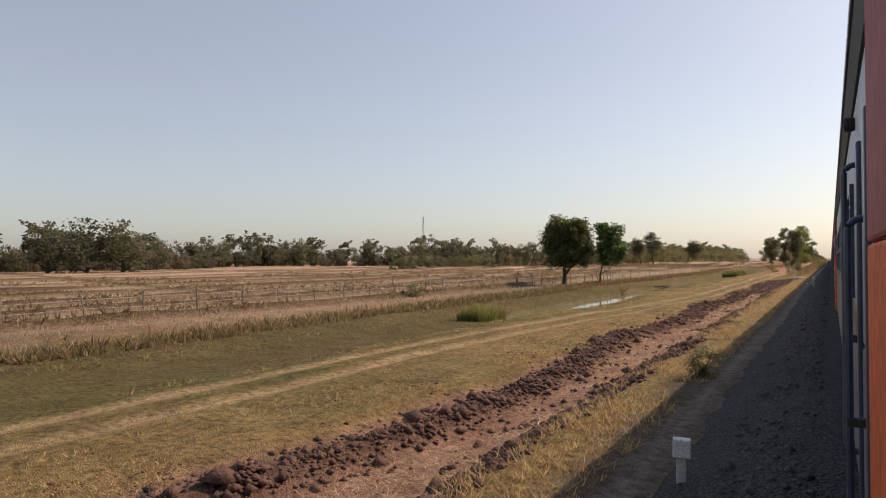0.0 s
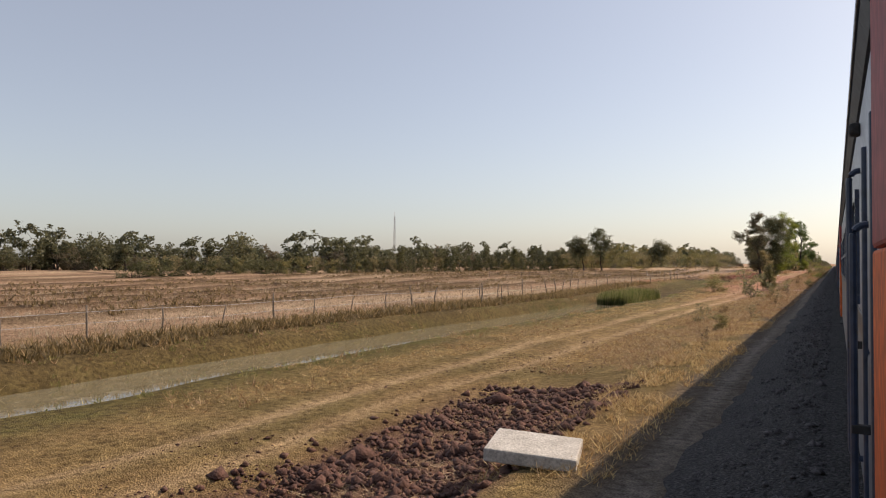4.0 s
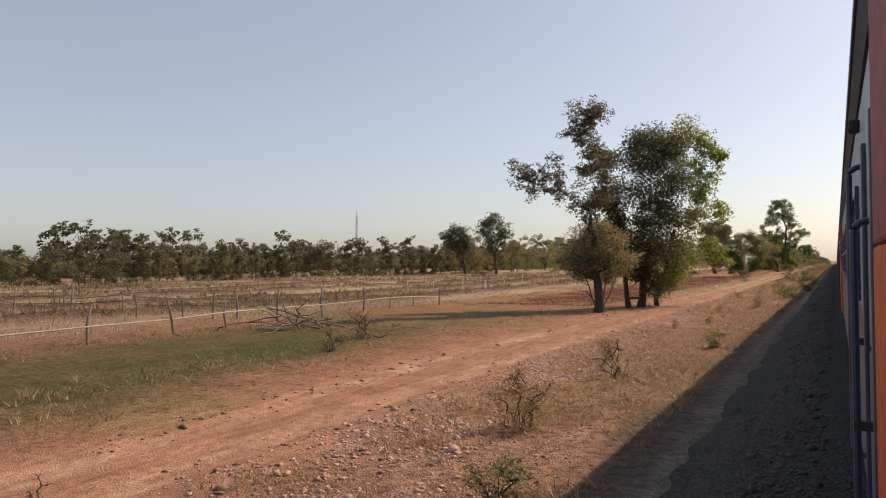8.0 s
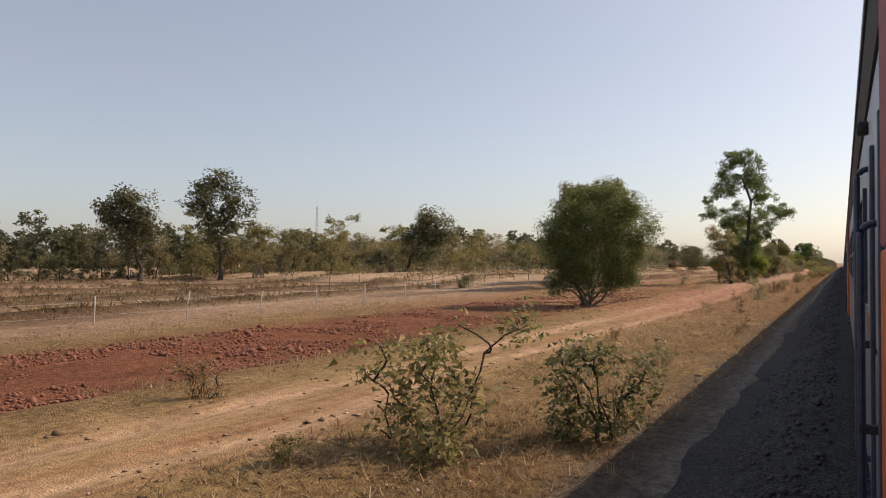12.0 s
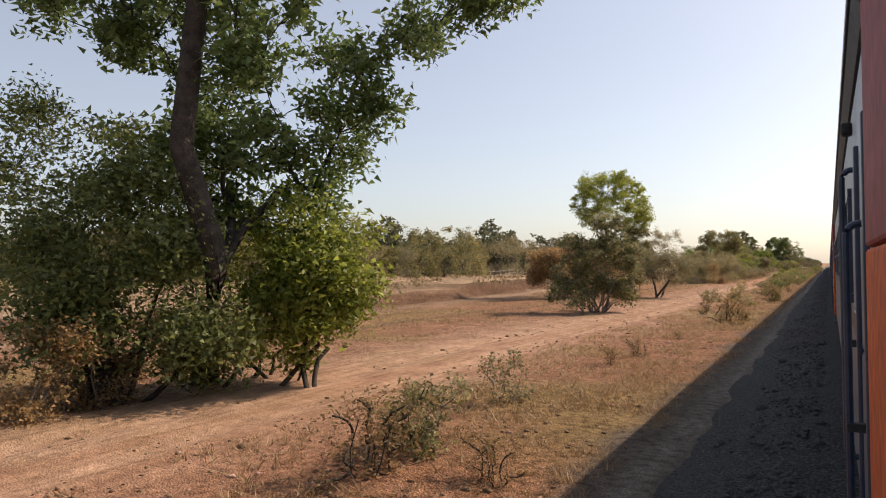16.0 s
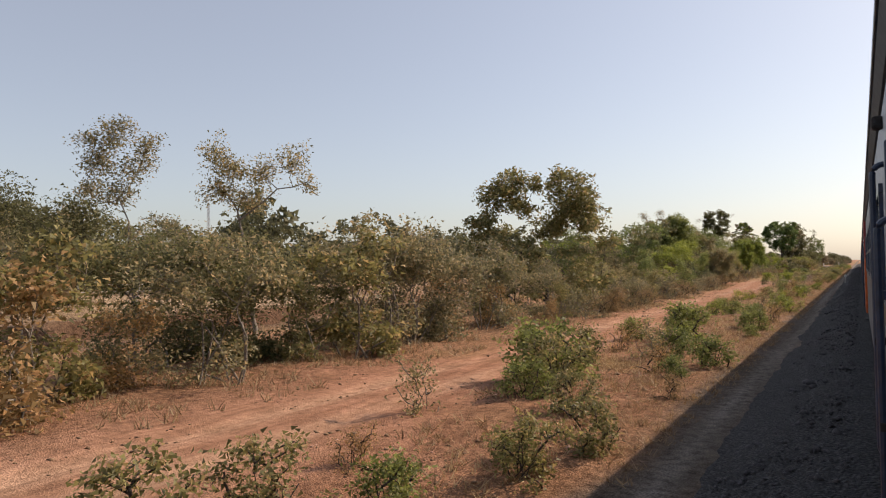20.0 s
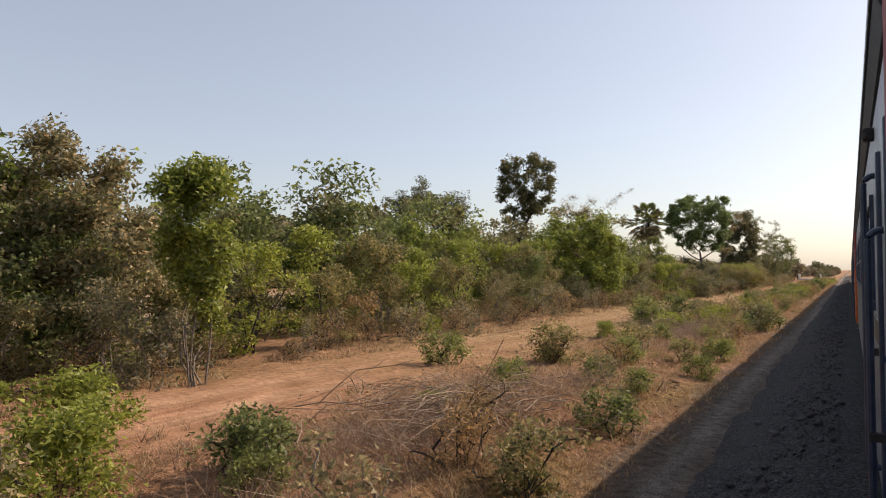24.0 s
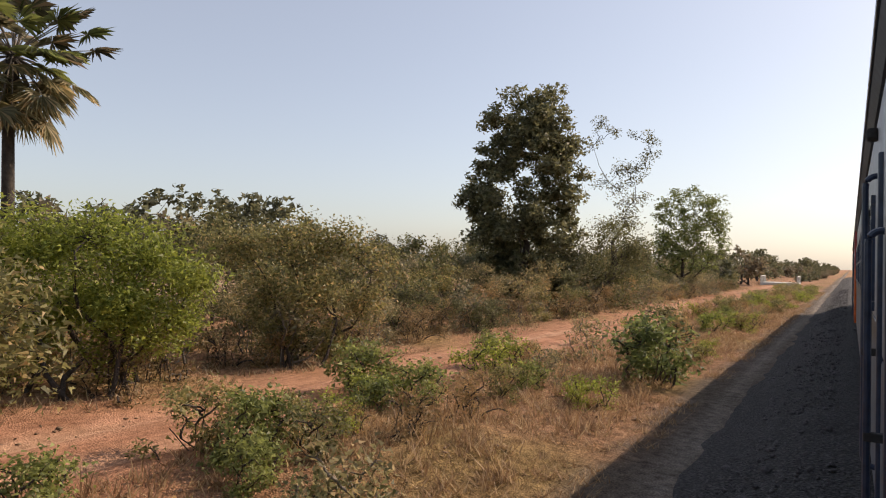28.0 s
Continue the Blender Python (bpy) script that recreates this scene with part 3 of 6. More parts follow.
# ---- single trees and bushes along the way ----
put_plant("mango_tree", plant_meshes(crown([(7.6, -0.4, 1.2), (7.2, -1.1, 2.5), (6.4, -2.0, 3.2), (5.2, -2.4, 3.5), (4.0, -2.4, 3.5), (3.0, -2.1, 3.3), (2.3, -1.1, 3.0)], 70, 1, 0.7, 1.2, 0.95),
          1, leaf="mango", leaf_size=0.115, leaves=42000, trunk=0.24, fork=0.3, tight=0.2, cluster=16), -25.2, 69.1,
          "round dense dark green tree beside a rail fence", "tree")
put_plant("broadleaf_tree", plant_meshes(crown([(6.8, -0.3, 1.1), (5.7, -0.6, 2.8), (4.6, -0.6, 3.1), (3.4, -0.5, 3.4), (2.6, -0.1, 3.4), (2.0, 0.3, 3.0)], 36, 2, 0.5, 0.85, 0.9),
          2, leaf="fresh", leaf_size=0.154, leaves=7800, trunk=0.09, fork=0.35, cluster=16, tight=0.22), -21.9, 71.3,
          "young broadleaf tree with fresh green leaves", "tree")
put_plant("tall_tree", plant_meshes([(-0.6, 9.6, 0.92), (0.1, 9.7, 0.67), (-1.3, 8.7, 0.67), (-0.8, 8.5, 0.73), (-3.8, 6.7, 0.73), (-3.1, 6.1, 0.79), (-2.1, 6.9, 0.67), (-1.7, 5.7, 0.76), (0.2, 6.1, 1.04), (0.3, 7.2, 0.79), (-0.4, 4.7, 0.92), (-0.5, 2.8, 1.10), (-1.2, 2.3, 0.85), (0.5, 2.3, 0.92), (-0.3, 9.7, 0.60), (-0.7, 9.1, 0.63), (-0.4, 9.1, 0.53), (-1.0, 8.6, 0.53), (-1.0, 9.2, 0.60), (-3.4, 6.4, 0.58), (-2.9, 6.8, 0.53), (-2.6, 6.5, 0.56), (-1.9, 6.3, 0.54), (-2.4, 5.9, 0.59), (0.3, 6.6, 0.69), (-0.1, 5.4, 0.74), (-0.2, 7.8, 0.58), (-1.0, 5.2, 0.64), (-0.8, 2.5, 0.74), (-0.0, 2.5, 0.76), (-0.4, 2.3, 0.67)],
          3, leaf="greyleaf", leaf_size=0.066, leaves=17000, trunk=0.2, fork=0.42, tight=0.17, cluster=16), -9.8, 191.4,
          "tall open tree with a crooked limb at the cart track", "tree")
put_plant("shade_tree", plant_meshes([(0.2, 8.9, 1.15), (1.2, 8.6, 1.29), (2.4, 8.6, 1.22), (-0.1, 7.4, 1.29), (1.7, 7.1, 1.52), (0.2, 5.5, 1.52), (1.8, 5.2, 1.35), (-0.1, 3.4, 1.35), (1.2, 3.1, 1.35), (0.7, 8.7, 0.92), (0.0, 8.1, 0.92), (1.8, 8.6, 0.95), (0.5, 8.0, 0.98), (2.3, 6.9, 0.96), (1.4, 7.8, 1.07), (1.0, 5.4, 1.09), (0.0, 6.4, 1.07), (1.7, 6.1, 1.09), (0.5, 3.3, 1.03), (0.0, 4.5, 1.09), (1.5, 4.2, 1.03)],
          4, leaf="dark", leaf_size=0.074, leaves=28500, trunk=0.19, fork=0.3, tight=0.22, cluster=16), -9.0, 195.9,
          "dark leafy shade tree at the cart track", "tree")
put_plant("slender_tree", plant_meshes([(2.1, 9.4, 1.06), (3.2, 8.5, 0.78), (2.7, 5.4, 0.99), (1.6, 4.4, 0.99), (1.1, 2.5, 1.13), (2.1, 6.6, 0.85), (0.8, 1.6, 0.92), (0.2, 1.3, 0.85), (2.6, 9.0, 0.7), (2.1, 8.0, 0.72), (2.6, 7.6, 0.62), (2.4, 6.0, 0.7), (2.2, 4.9, 0.75), (1.4, 3.5, 0.8), (1.0, 2.0, 0.78), (0.7, 1.9, 0.75), (0.5, 1.4, 0.67), (3.4, 8.7, 0.63), (3.6999999999999997, 7.8, 0.49), (2.6999999999999997, 6.7, 0.73), (2.8, 8.6, 0.58), (3.5999999999999996, 8.3, 0.42), (3.1999999999999997, 7.3, 0.46), (3.4, 5.6, 0.6), (3.7, 5.0, 0.5), (3.0, 3.4, 0.8), (3.4, 2.7, 0.7)],
          5, leaf="bright", leaf_size=0.083, leaves=12500, trunk=0.12, fork=0.45, droop=0.7, cluster=16, tight=0.22), -8.6, 197.9,
          "slender tree with drooping yellow-green leaves", "tree")
put_plant("silk_tree", plant_meshes(crown([(16.9, 0.2, 2.3), (15.6, -1.8, 3.4), (13.4, -2.5, 3.9), (11.7, -2.9, 4.3), (10.1, -4.5, 5.5), (8.9, -4.8, 7.5), (7.6, -3.5, 6.5), (6.2, -1.6, 4.8), (4.7, -1.4, 3.9), (3.5, -0.6, 3.2)], 90, 6, 0.55, 1.0),
          6, leaf="fresh", leaf_size=0.098, leaves=46000, trunk=0.26, fork=0.78, tight=0.23, cluster=16), -11.4, 329.6,
          "tall tree with layered airy green crown", "tree")
put_plant("grey_tree", plant_meshes(crown([(6.8, -3.5, -2.2), (6.1, -3.6, 0.6), (5.0, -2.4, 0.9), (3.6, -1.9, 1.0), (1.9, -1.6, 0.9), (0.4, -1.3, 0.8)], 30, 7, 0.4, 0.7),
          7, leaf="grey", leaf_size=0.064, leaves=10500, trunk=0.2, fork=0.6, tight=0.26, cluster=16), -11.0, 322.1,
          "half-bare grey tree overgrown with creeper", "tree")
put_plant("thicket_tree", plant_meshes([(-0.7, 3.1, 1.25), (0.8, 2.9, 1.11), (-0.4, 1.4, 1.25), (1.6, 1.1, 1.11), (0.3, 4.1, 1.00)],
          8, leaf="green", leaf_size=0.070, leaves=15600, trunk=0.1, stems=4, foot=0.6, tight=0.24), -11.2, 327.3,
          "dark leafy undergrowth tree by the cart track", "bush")
put_plant("yellow_green_bush", plant_meshes([(-0.2, 3.2, 1.06), (0.7, 2.6, 1.00), (-0.5, 1.9, 1.06), (0.8, 1.6, 0.88), (0.0, 1.1, 0.76)],
          9, leaf="bright", leaf_size=0.077, leaves=13800, trunk=0.06, stems=5, foot=0.6, tight=0.26), -9.3, 330.3,
          "yellow-green leafy bush by the cart track", "bush")
put_plant("creeper_tree", plant_meshes(crown([(10.2, 0.5, 1.7), (9.6, -3.1, 3.4), (8.4, -3.3, 3.7), (7.1, -3.8, 3.7), (5.9, -3.8, 3.4), (4.6, -3.3, 3.4), (3.6, -2.4, 3.4), (2.6, -1.5, 3.2), (1.9, -1.1, 2.5), (1.0, -0.7, 1.3), (0.3, -0.6, 1.1)], 84, 10, 0.55, 1.1),
          10, leaf="creeper", leaf_size=0.102, leaves=39000, trunk=0.2, fork=0.2, tight=0.22, cluster=16), -20.8, 301.8,
          "broad olive-green tree hung with creepers", "tree")
put_plant("creeper_tree", plant_meshes(crown([(11.7, -0.9, 1.9), (10.5, -1.2, 3.3), (9.2, -1.0, 3.7), (7.7, -1.0, 4.2), (6.7, -1.0, 3.3), (5.2, -1.0, 3.3), (4.2, -0.8, 2.6), (3.4, -0.6, 1.6)], 60, 11, 0.5, 0.9),
          11, leaf="creeper", leaf_size=0.102, leaves=25500, trunk=0.18, fork=0.35, tight=0.22, cluster=16), -22.5, 309.6,
          "tall olive tree with a spreading crown", "tree")
put_plant("thorn_tree", plant_meshes([(-1.9, 4.5, 1.25), (-0.4, 5.7, 1.25), (1.1, 6.2, 1.11), (2.5, 5.7, 1.11), (3.8, 4.8, 0.97), (-1.4, 3.1, 1.25), (0.2, 4.3, 1.53), (1.9, 4.3, 1.39), (3.3, 3.6, 1.11), (-0.2, 2.6, 1.25), (1.7, 2.6, 1.25), (-1.5, 2.0, 0.83), (2.7, 2.2, 0.83), (-0.2, 1.6, 1.11), (1.4, 1.6, 1.11), (-1.7, 1.1, 0.83), (2.7, 1.4, 0.83), (-0.3, 6.7, 0.97), (1.1, 6.9, 0.97), (2.3, 6.3, 0.83), (-1.5, 5.8, 0.83), (-1.7, 5.1, 0.79), (-1.7, 3.8, 0.95), (-0.4, 6.2, 0.84), (-1.0, 5.8, 0.79), (1.1, 6.6, 0.79), (1.7, 6.3, 0.74), (2.4, 6.0, 0.74), (2.2, 5.0, 0.95), (3.5, 4.2, 0.79), (3.2, 5.3, 0.79), (-1.5, 2.5, 0.79), (-0.8, 2.9, 0.95), (-0.1, 5.0, 1.05), (1.1, 4.3, 1.11), (2.6, 4.0, 0.95), (3.0, 2.9, 0.74), (-0.2, 2.1, 0.90), (1.5, 2.1, 0.90), (2.2, 2.4, 0.79), (-1.6, 1.5, 0.63), (2.7, 1.8, 0.63), (-0.9, 1.8, 0.74), (2.0, 1.5, 0.74), (-0.9, 1.4, 0.74), (0.4, 6.8, 0.74)],
          12, leaf="green", leaf_size=0.042, leaves=62000, trunk=0.09, stems=8, foot=0.35, tight=0.24, long=4.2, twigs=2.2, bark=BARK_PALE, cluster=16), -13.4, 279.0,
          "feathery thorn tree with a wide fan of thin branches", "tree")
put_plant("field_tree", plant_meshes([(-0.5, 13.0, 2.11), (-2.2, 11.3, 2.30), (1.6, 10.4, 2.30), (-0.5, 8.7, 2.69), (-3.5, 9.1, 1.34), (2.9, 8.3, 1.34), (-0.5, 5.3, 2.30), (-1.4, 12.1, 1.67), (0.6, 11.7, 1.67), (-2.9, 10.2, 1.38), (2.3, 9.3, 1.38), (0.6, 9.6, 1.89), (-2.0, 8.9, 1.53), (1.2, 8.5, 1.53), (-0.5, 7.0, 1.89), (1.2, 6.8, 1.38)],
          13, leaf="dark", leaf_size=0.192, leaves=7800, trunk=0.25, fork=0.4, cluster=16, tight=0.22), -67.0, 297.0,
          "tall tree above the far field edge", "tree")
put_plant("field_tree", plant_meshes([(-2.7, 9.1, 2.34), (-0.2, 8.3, 2.16), (-4.3, 7.9, 1.80), (-2.3, 5.9, 2.70), (-0.2, 5.1, 2.34), (-3.5, 8.5, 1.57), (-1.4, 8.7, 1.71), (-1.2, 7.1, 1.85), (-3.3, 6.9, 1.71), (-1.2, 5.5, 1.91), (-0.2, 6.7, 1.71)],
          14, leaf="far", leaf_size=0.205, leaves=7800, trunk=0.25, fork=0.3, cluster=16, tight=0.22), -70.0, 288.0,
          "dark spreading tree at the field edge", "tree")
put_plant("field_tree", plant_meshes([(3.6, 8.5, 2.51), (1.4, 5.9, 2.97), (6.0, 5.9, 2.97), (3.4, 3.9, 2.97), (2.5, 7.2, 2.08), (4.8, 7.2, 2.08), (2.4, 4.9, 2.25), (4.7, 4.9, 2.25)],
          15, leaf="far", leaf_size=0.218, leaves=7200, trunk=0.25, fork=0.3, cluster=16, tight=0.22), -58.0, 325.0,
          "rounded tree at the field edge", "tree")
put_plant("umbrella_tree", plant_meshes(crown([(10.9, -0.9, 0.9), (10.1, -3.6, 1.3), (9.4, -3.9, 2.1), (8.7, -4.1, 2.6), (7.7, -4.3, 2.9), (6.9, -4.0, 3.1), (6.2, -3.7, 3.1), (5.5, -2.4, 2.5)], 76, 16, 0.45, 0.85, 0.9),
          16, leaf="bright", leaf_size=0.077, leaves=31500, trunk=0.13, stems=4, foot=0.35, tight=0.22, cluster=16), -15.7, 377.2,
          "fresh green tree with a double rounded crown", "tree")
put_plant("undergrowth_bush", plant_meshes(crown([(5.7, -1.1, 1.3), (4.9, -1.7, 2.2), (3.8, -2.1, 2.2), (2.9, -2.4, 2.1), (1.9, -2.4, 1.9), (1.0, -2.6, 1.9), (0.1, -2.4, 1.3)], 26, 17, 0.5, 0.85),
          17, leaf="olive", leaf_size=0.090, leaves=15600, trunk=0.05, stems=9, foot=0.9, tight=0.26, bark=BARK_PALE), -15.0, 376.6,
          "tall olive bush round a tree foot", "bush")
put_plant("big_bush", plant_meshes(crown([(5.0, 0.7, 1.8), (4.5, -0.5, 1.9), (4.0, -1.1, 1.9), (3.2, -1.8, 2.4), (2.4, -2.2, 2.6), (1.5, -2.4, 2.6), (1.0, -2.7, 2.5), (0.3, -2.2, 1.7)], 46, 18, 0.35, 0.65),
          18, leaf="olive", leaf_size=0.085, leaves=13000, trunk=0.045, stems=16, foot=0.35, tight=0.28, bark=BARK_PALE, cluster=9), -10.2, 352.8,
          "large multi-stemmed bush with dusty olive leaves", "bush")
put_plant("thorn_bush", plant_meshes([(-1.7, 2.5, 0.80), (-0.6, 2.7, 0.97), (0.6, 2.7, 0.97), (1.8, 2.3, 0.80), (-0.4, 1.8, 1.03), (1.1, 1.6, 0.86)],
          19, leaf="grey", leaf_size=0.045, leaves=15600, trunk=0.09, stems=3, foot=0.2, tight=0.3, long=2.2), -10.6, 368.5,
          "spreading grey-brown thorn bush", "bush")
put_plant("dark_bush", plant_meshes([(-0.2, 3.4, 1.26), (0.5, 1.9, 1.51), (-0.6, 1.1, 1.26), (1.1, 0.6, 1.18)],
          20, leaf="dark", leaf_size=0.083, leaves=10800, trunk=0.06, stems=4, foot=0.4), -18.8, 380.0,
          "dark rounded bush under a tree", "bush")
put_plant("dry_thicket", plant_meshes([(-2.3, 3.3, 0.93), (-0.9, 3.5, 0.84), (0.5, 3.3, 0.93), (1.8, 2.9, 0.93), (-1.7, 2.3, 1.01), (0.0, 2.1, 1.01), (1.7, 1.7, 0.93), (-2.1, 1.1, 0.67), (-0.6, 1.1, 0.76), (0.9, 0.8, 0.67)],
          21, leaf="brown", leaf_size=0.077, leaves=21000, trunk=0.05, stems=9, foot=1.5, tight=0.3), -16.4, 371.0,
          "brown half-dry thicket of thin stems", "bush")
put_plant("dry_thicket", plant_meshes([(-1.1, 3.0, 0.93), (-2.3, 2.9, 0.93), (-0.8, 1.9, 0.93), (-2.2, 1.7, 0.93)],
          22, leaf="brown", leaf_size=0.077, leaves=13500, trunk=0.05, stems=7, foot=1.0, tight=0.3), -17.2, 368.8,
          "brown half-dry thicket of thin stems", "bush")
put_plant("bare_tree", plant_meshes([(-1.5, 7.7, 0.77), (-0.6, 8.0, 0.72), (0.5, 7.4, 0.72), (-1.3, 6.7, 0.72), (-0.0, 6.4, 0.81), (-2.0, 5.8, 0.62), (-0.5, 5.4, 0.81)],
          23, leaf="grey", leaf_size=0.064, leaves=4500, trunk=0.09, fork=0.35, bark=BARK_PALE, tight=0.3, twigs=2, cluster=16), -23.2, 415.1,
          "slender tree with few dry leaves", "tree")
put_plant("bare_tree", plant_meshes([(-1.4, 7.4, 0.75), (-0.7, 6.8, 0.85), (0.4, 6.5, 0.85), (1.5, 6.8, 0.75), (2.1, 6.1, 0.55), (-0.3, 5.6, 0.85), (-1.4, 5.9, 0.75)],
          24, leaf="grey", leaf_size=0.064, leaves=4800, trunk=0.09, fork=0.35, bark=BARK_PALE, tight=0.3, twigs=2, cluster=16), -20.2, 418.2,
          "slender tree with few dry leaves", "tree")
put_plant("tall_bush", plant_meshes(crown([(8.4, -2.5, 0.9), (7.1, -3.6, 2.6), (5.2, -4.4, 3.5), (3.3, -5.0, 4.2), (1.5, -5.0, 4.2), (0.1, -4.4, 3.7)], 60, 25, 0.6, 1.0),
          25, leaf="olive", leaf_size=0.105, leaves=26000, trunk=0.12, fork=0.2, cluster=16, tight=0.22), -14.5, 434.0,
          "tall leafy bush at the edge of the wood", "tree")
put_plant("lone_tree", plant_meshes(crown([(11.9, -0.7, 0.4), (10.9, -2.1, 2.2), (9.6, -2.5, 2.8), (8.4, -2.7, 2.6), (7.5, -1.7, 1.5), (6.4, -1.3, 0.5), (5.5, -0.9, 0.5)], 46, 26, 0.45, 0.85),
          26, leaf="dark", leaf_size=0.102, leaves=15600, trunk=0.22, fork=0.55, tight=0.22, cluster=16), -22.0, 528.6,
          "tall dark tree above the wood", "tree")
put_plant("bright_tree", plant_meshes(crown([(6.7, -0.7, 2.0), (5.8, -1.9, 3.2), (4.3, -3.1, 3.7), (3.1, -3.3, 3.9), (1.6, -2.9, 3.9), (0.4, -2.4, 3.8)], 56, 27, 0.55, 0.95),
          27, leaf="bright", leaf_size=0.102, leaves=21000, trunk=0.1, fork=0.15, tight=0.26, cluster=16), -16.6, 524.2,
          "bright yellow-green leafy tree in front of the wood", "tree")
put_plant("dark_tree", plant_meshes([(-1.1, 8.5, 0.80), (-2.5, 7.7, 1.11), (0.8, 7.7, 1.23), (-0.6, 7.1, 1.39), (1.4, 6.3, 1.11), (-2.5, 6.0, 1.11), (-3.6, 7.4, 0.74), (0.3, 4.9, 1.54), (-0.8, 7.8, 0.83), (-1.8, 8.1, 0.72), (-3.0, 7.5, 0.70), (0.1, 7.4, 0.99), (1.1, 7.0, 0.89), (0.8, 5.6, 1.00), (-2.5, 6.8, 0.84), (-3.0, 6.7, 0.70), (-0.2, 6.0, 1.11)],
          28, leaf="dark", leaf_size=0.083, leaves=15600, trunk=0.16, fork=0.4, cluster=16, tight=0.22), -26.0, 522.0,
          "grey-green tree with a dead top", "tree")
put_plant("forest_edge_tree", plant_meshes(crown([(11.9, 0.5, 1.5), (10.9, -0.1, 1.7), (10.1, -2.7, 2.2), (9.2, -2.6, 2.5), (7.7, -3.0, 2.8), (6.5, -3.5, 2.9), (5.4, -3.9, 3.1), (3.6, -3.6, 3.1), (1.9, -3.0, 3.1), (0.3, -2.4, 2.7)], 84, 29, 0.6, 1.1),
          29, leaf="creeper", leaf_size=0.122, leaves=42000, trunk=0.22, fork=0.3, tight=0.21, cluster=16), -14.2, 591.6,
          "tall leafy tree wrapped in creepers", "tree")
put_plant("dead_tree", plant_meshes([(-0.7, 10.7, 0.60), (0.2, 10.2, 0.60), (-1.2, 9.3, 0.60), (2.3, 9.8, 0.60), (2.0, 8.3, 0.67), (1.0, 8.0, 0.82), (-0.3, 7.3, 0.82), (1.3, 6.3, 0.89), (-0.0, 4.7, 1.12), (0.7, 3.0, 1.27), (-0.3, 10.4, 0.45), (-0.9, 10.0, 0.45), (-0.5, 9.8, 0.45), (2.2, 9.1, 0.48), (1.2, 10.0, 0.45), (1.5, 8.2, 0.57), (0.3, 7.7, 0.62), (0.5, 6.8, 0.65), (1.2, 7.2, 0.65), (0.3, 3.9, 0.91), (0.7, 5.5, 0.76), (1.0, 4.7, 0.82)],
          30, leaf="dark", leaf_size=0.070, leaves=4200, trunk=0.24, fork=0.3, twigs=3.0, tight=0.3, cluster=16), -12.0, 598.5,
          "dead grey tree with bare branches", "tree")
put_plant("round_tree", plant_meshes(crown([(9.3, -0.5, 1.3), (8.2, -2.2, 3.7), (6.3, -2.4, 4.2), (4.4, -2.7, 4.2), (2.5, -2.4, 3.7), (1.6, -1.5, 2.0)], 60, 31, 0.6, 1.1),
          31, leaf="green", leaf_size=0.102, leaves=15600, trunk=0.16, fork=0.35, cluster=16, tight=0.22), -12.2, 617.6,
          "rounded green tree beside the cart track", "tree")
put_plant("two_stemmed_tree", plant_meshes(crown([(10.8, -1.1, 1.2), (10.1, -1.8, 3.1), (9.5, -3.6, 3.1), (8.8, -3.9, 3.6), (8.0, -4.1, 3.4), (7.2, -4.3, 3.3), (6.7, -3.9, 3.3), (5.9, -3.3, 2.9), (5.4, -3.3, 2.5), (4.6, -1.6, 1.7)], 60, 32, 0.45, 0.95, 0.75, 0.55, 0.52),
          32, leaf="fresh", leaf_size=0.109, leaves=28500, trunk=0.14, fork=0.42, tight=0.22, cluster=16), -14.0, 557.4,
          "fresh green tree on two dark stems", "tree")
put_plant("bare_tree", plant_meshes([(-1.1, 12.6, 1.18), (1.6, 11.8, 1.18), (4.2, 11.6, 1.18), (-2.1, 10.5, 1.18), (5.3, 12.6, 0.88), (6.8, 13.4, 0.71), (2.1, 9.5, 1.00), (-1.1, 8.4, 0.88)],
          33, leaf="grey", leaf_size=0.058, leaves=1500, trunk=0.13, fork=0.5, bark=BARK_PALE, twigs=3, cluster=4, tight=0.22), -31.4, 567.1,
          "leafless tree with spreading grey branches", "tree")
put_plant("dark_undergrowth", plant_meshes([(-1.7, 4.4, 0.94), (-1.7, 3.0, 1.00), (-0.6, 1.9, 1.00), (-0.2, 4.0, 0.75), (0.3, 5.0, 0.75), (-1.7, 5.6, 0.75), (0.8, 2.5, 0.75), (-1.0, 0.9, 0.62), (0.4, 1.0, 0.62)],
          34, leaf="green", leaf_size=0.058, leaves=13200, trunk=0.07, stems=6, foot=1.0, tight=0.3), -12.1, 328.1,
          "dense green undergrowth round the tall tree", "bush")
put_plant("feathery_bush", plant_meshes([(-1.5, 3.9, 0.82), (-0.5, 4.5, 0.75), (0.5, 3.5, 0.82), (-0.7, 2.7, 0.96), (0.4, 2.1, 0.82), (-0.9, 1.3, 0.82), (0.2, 0.9, 0.68), (1.2, 0.9, 0.55)],
          35, leaf="bright", leaf_size=0.048, leaves=15000, trunk=0.05, stems=6, foot=0.8, tight=0.3, long=2.2), -11.0, 330.1,
          "feathery yellow-green bush under the tall tree", "bush")
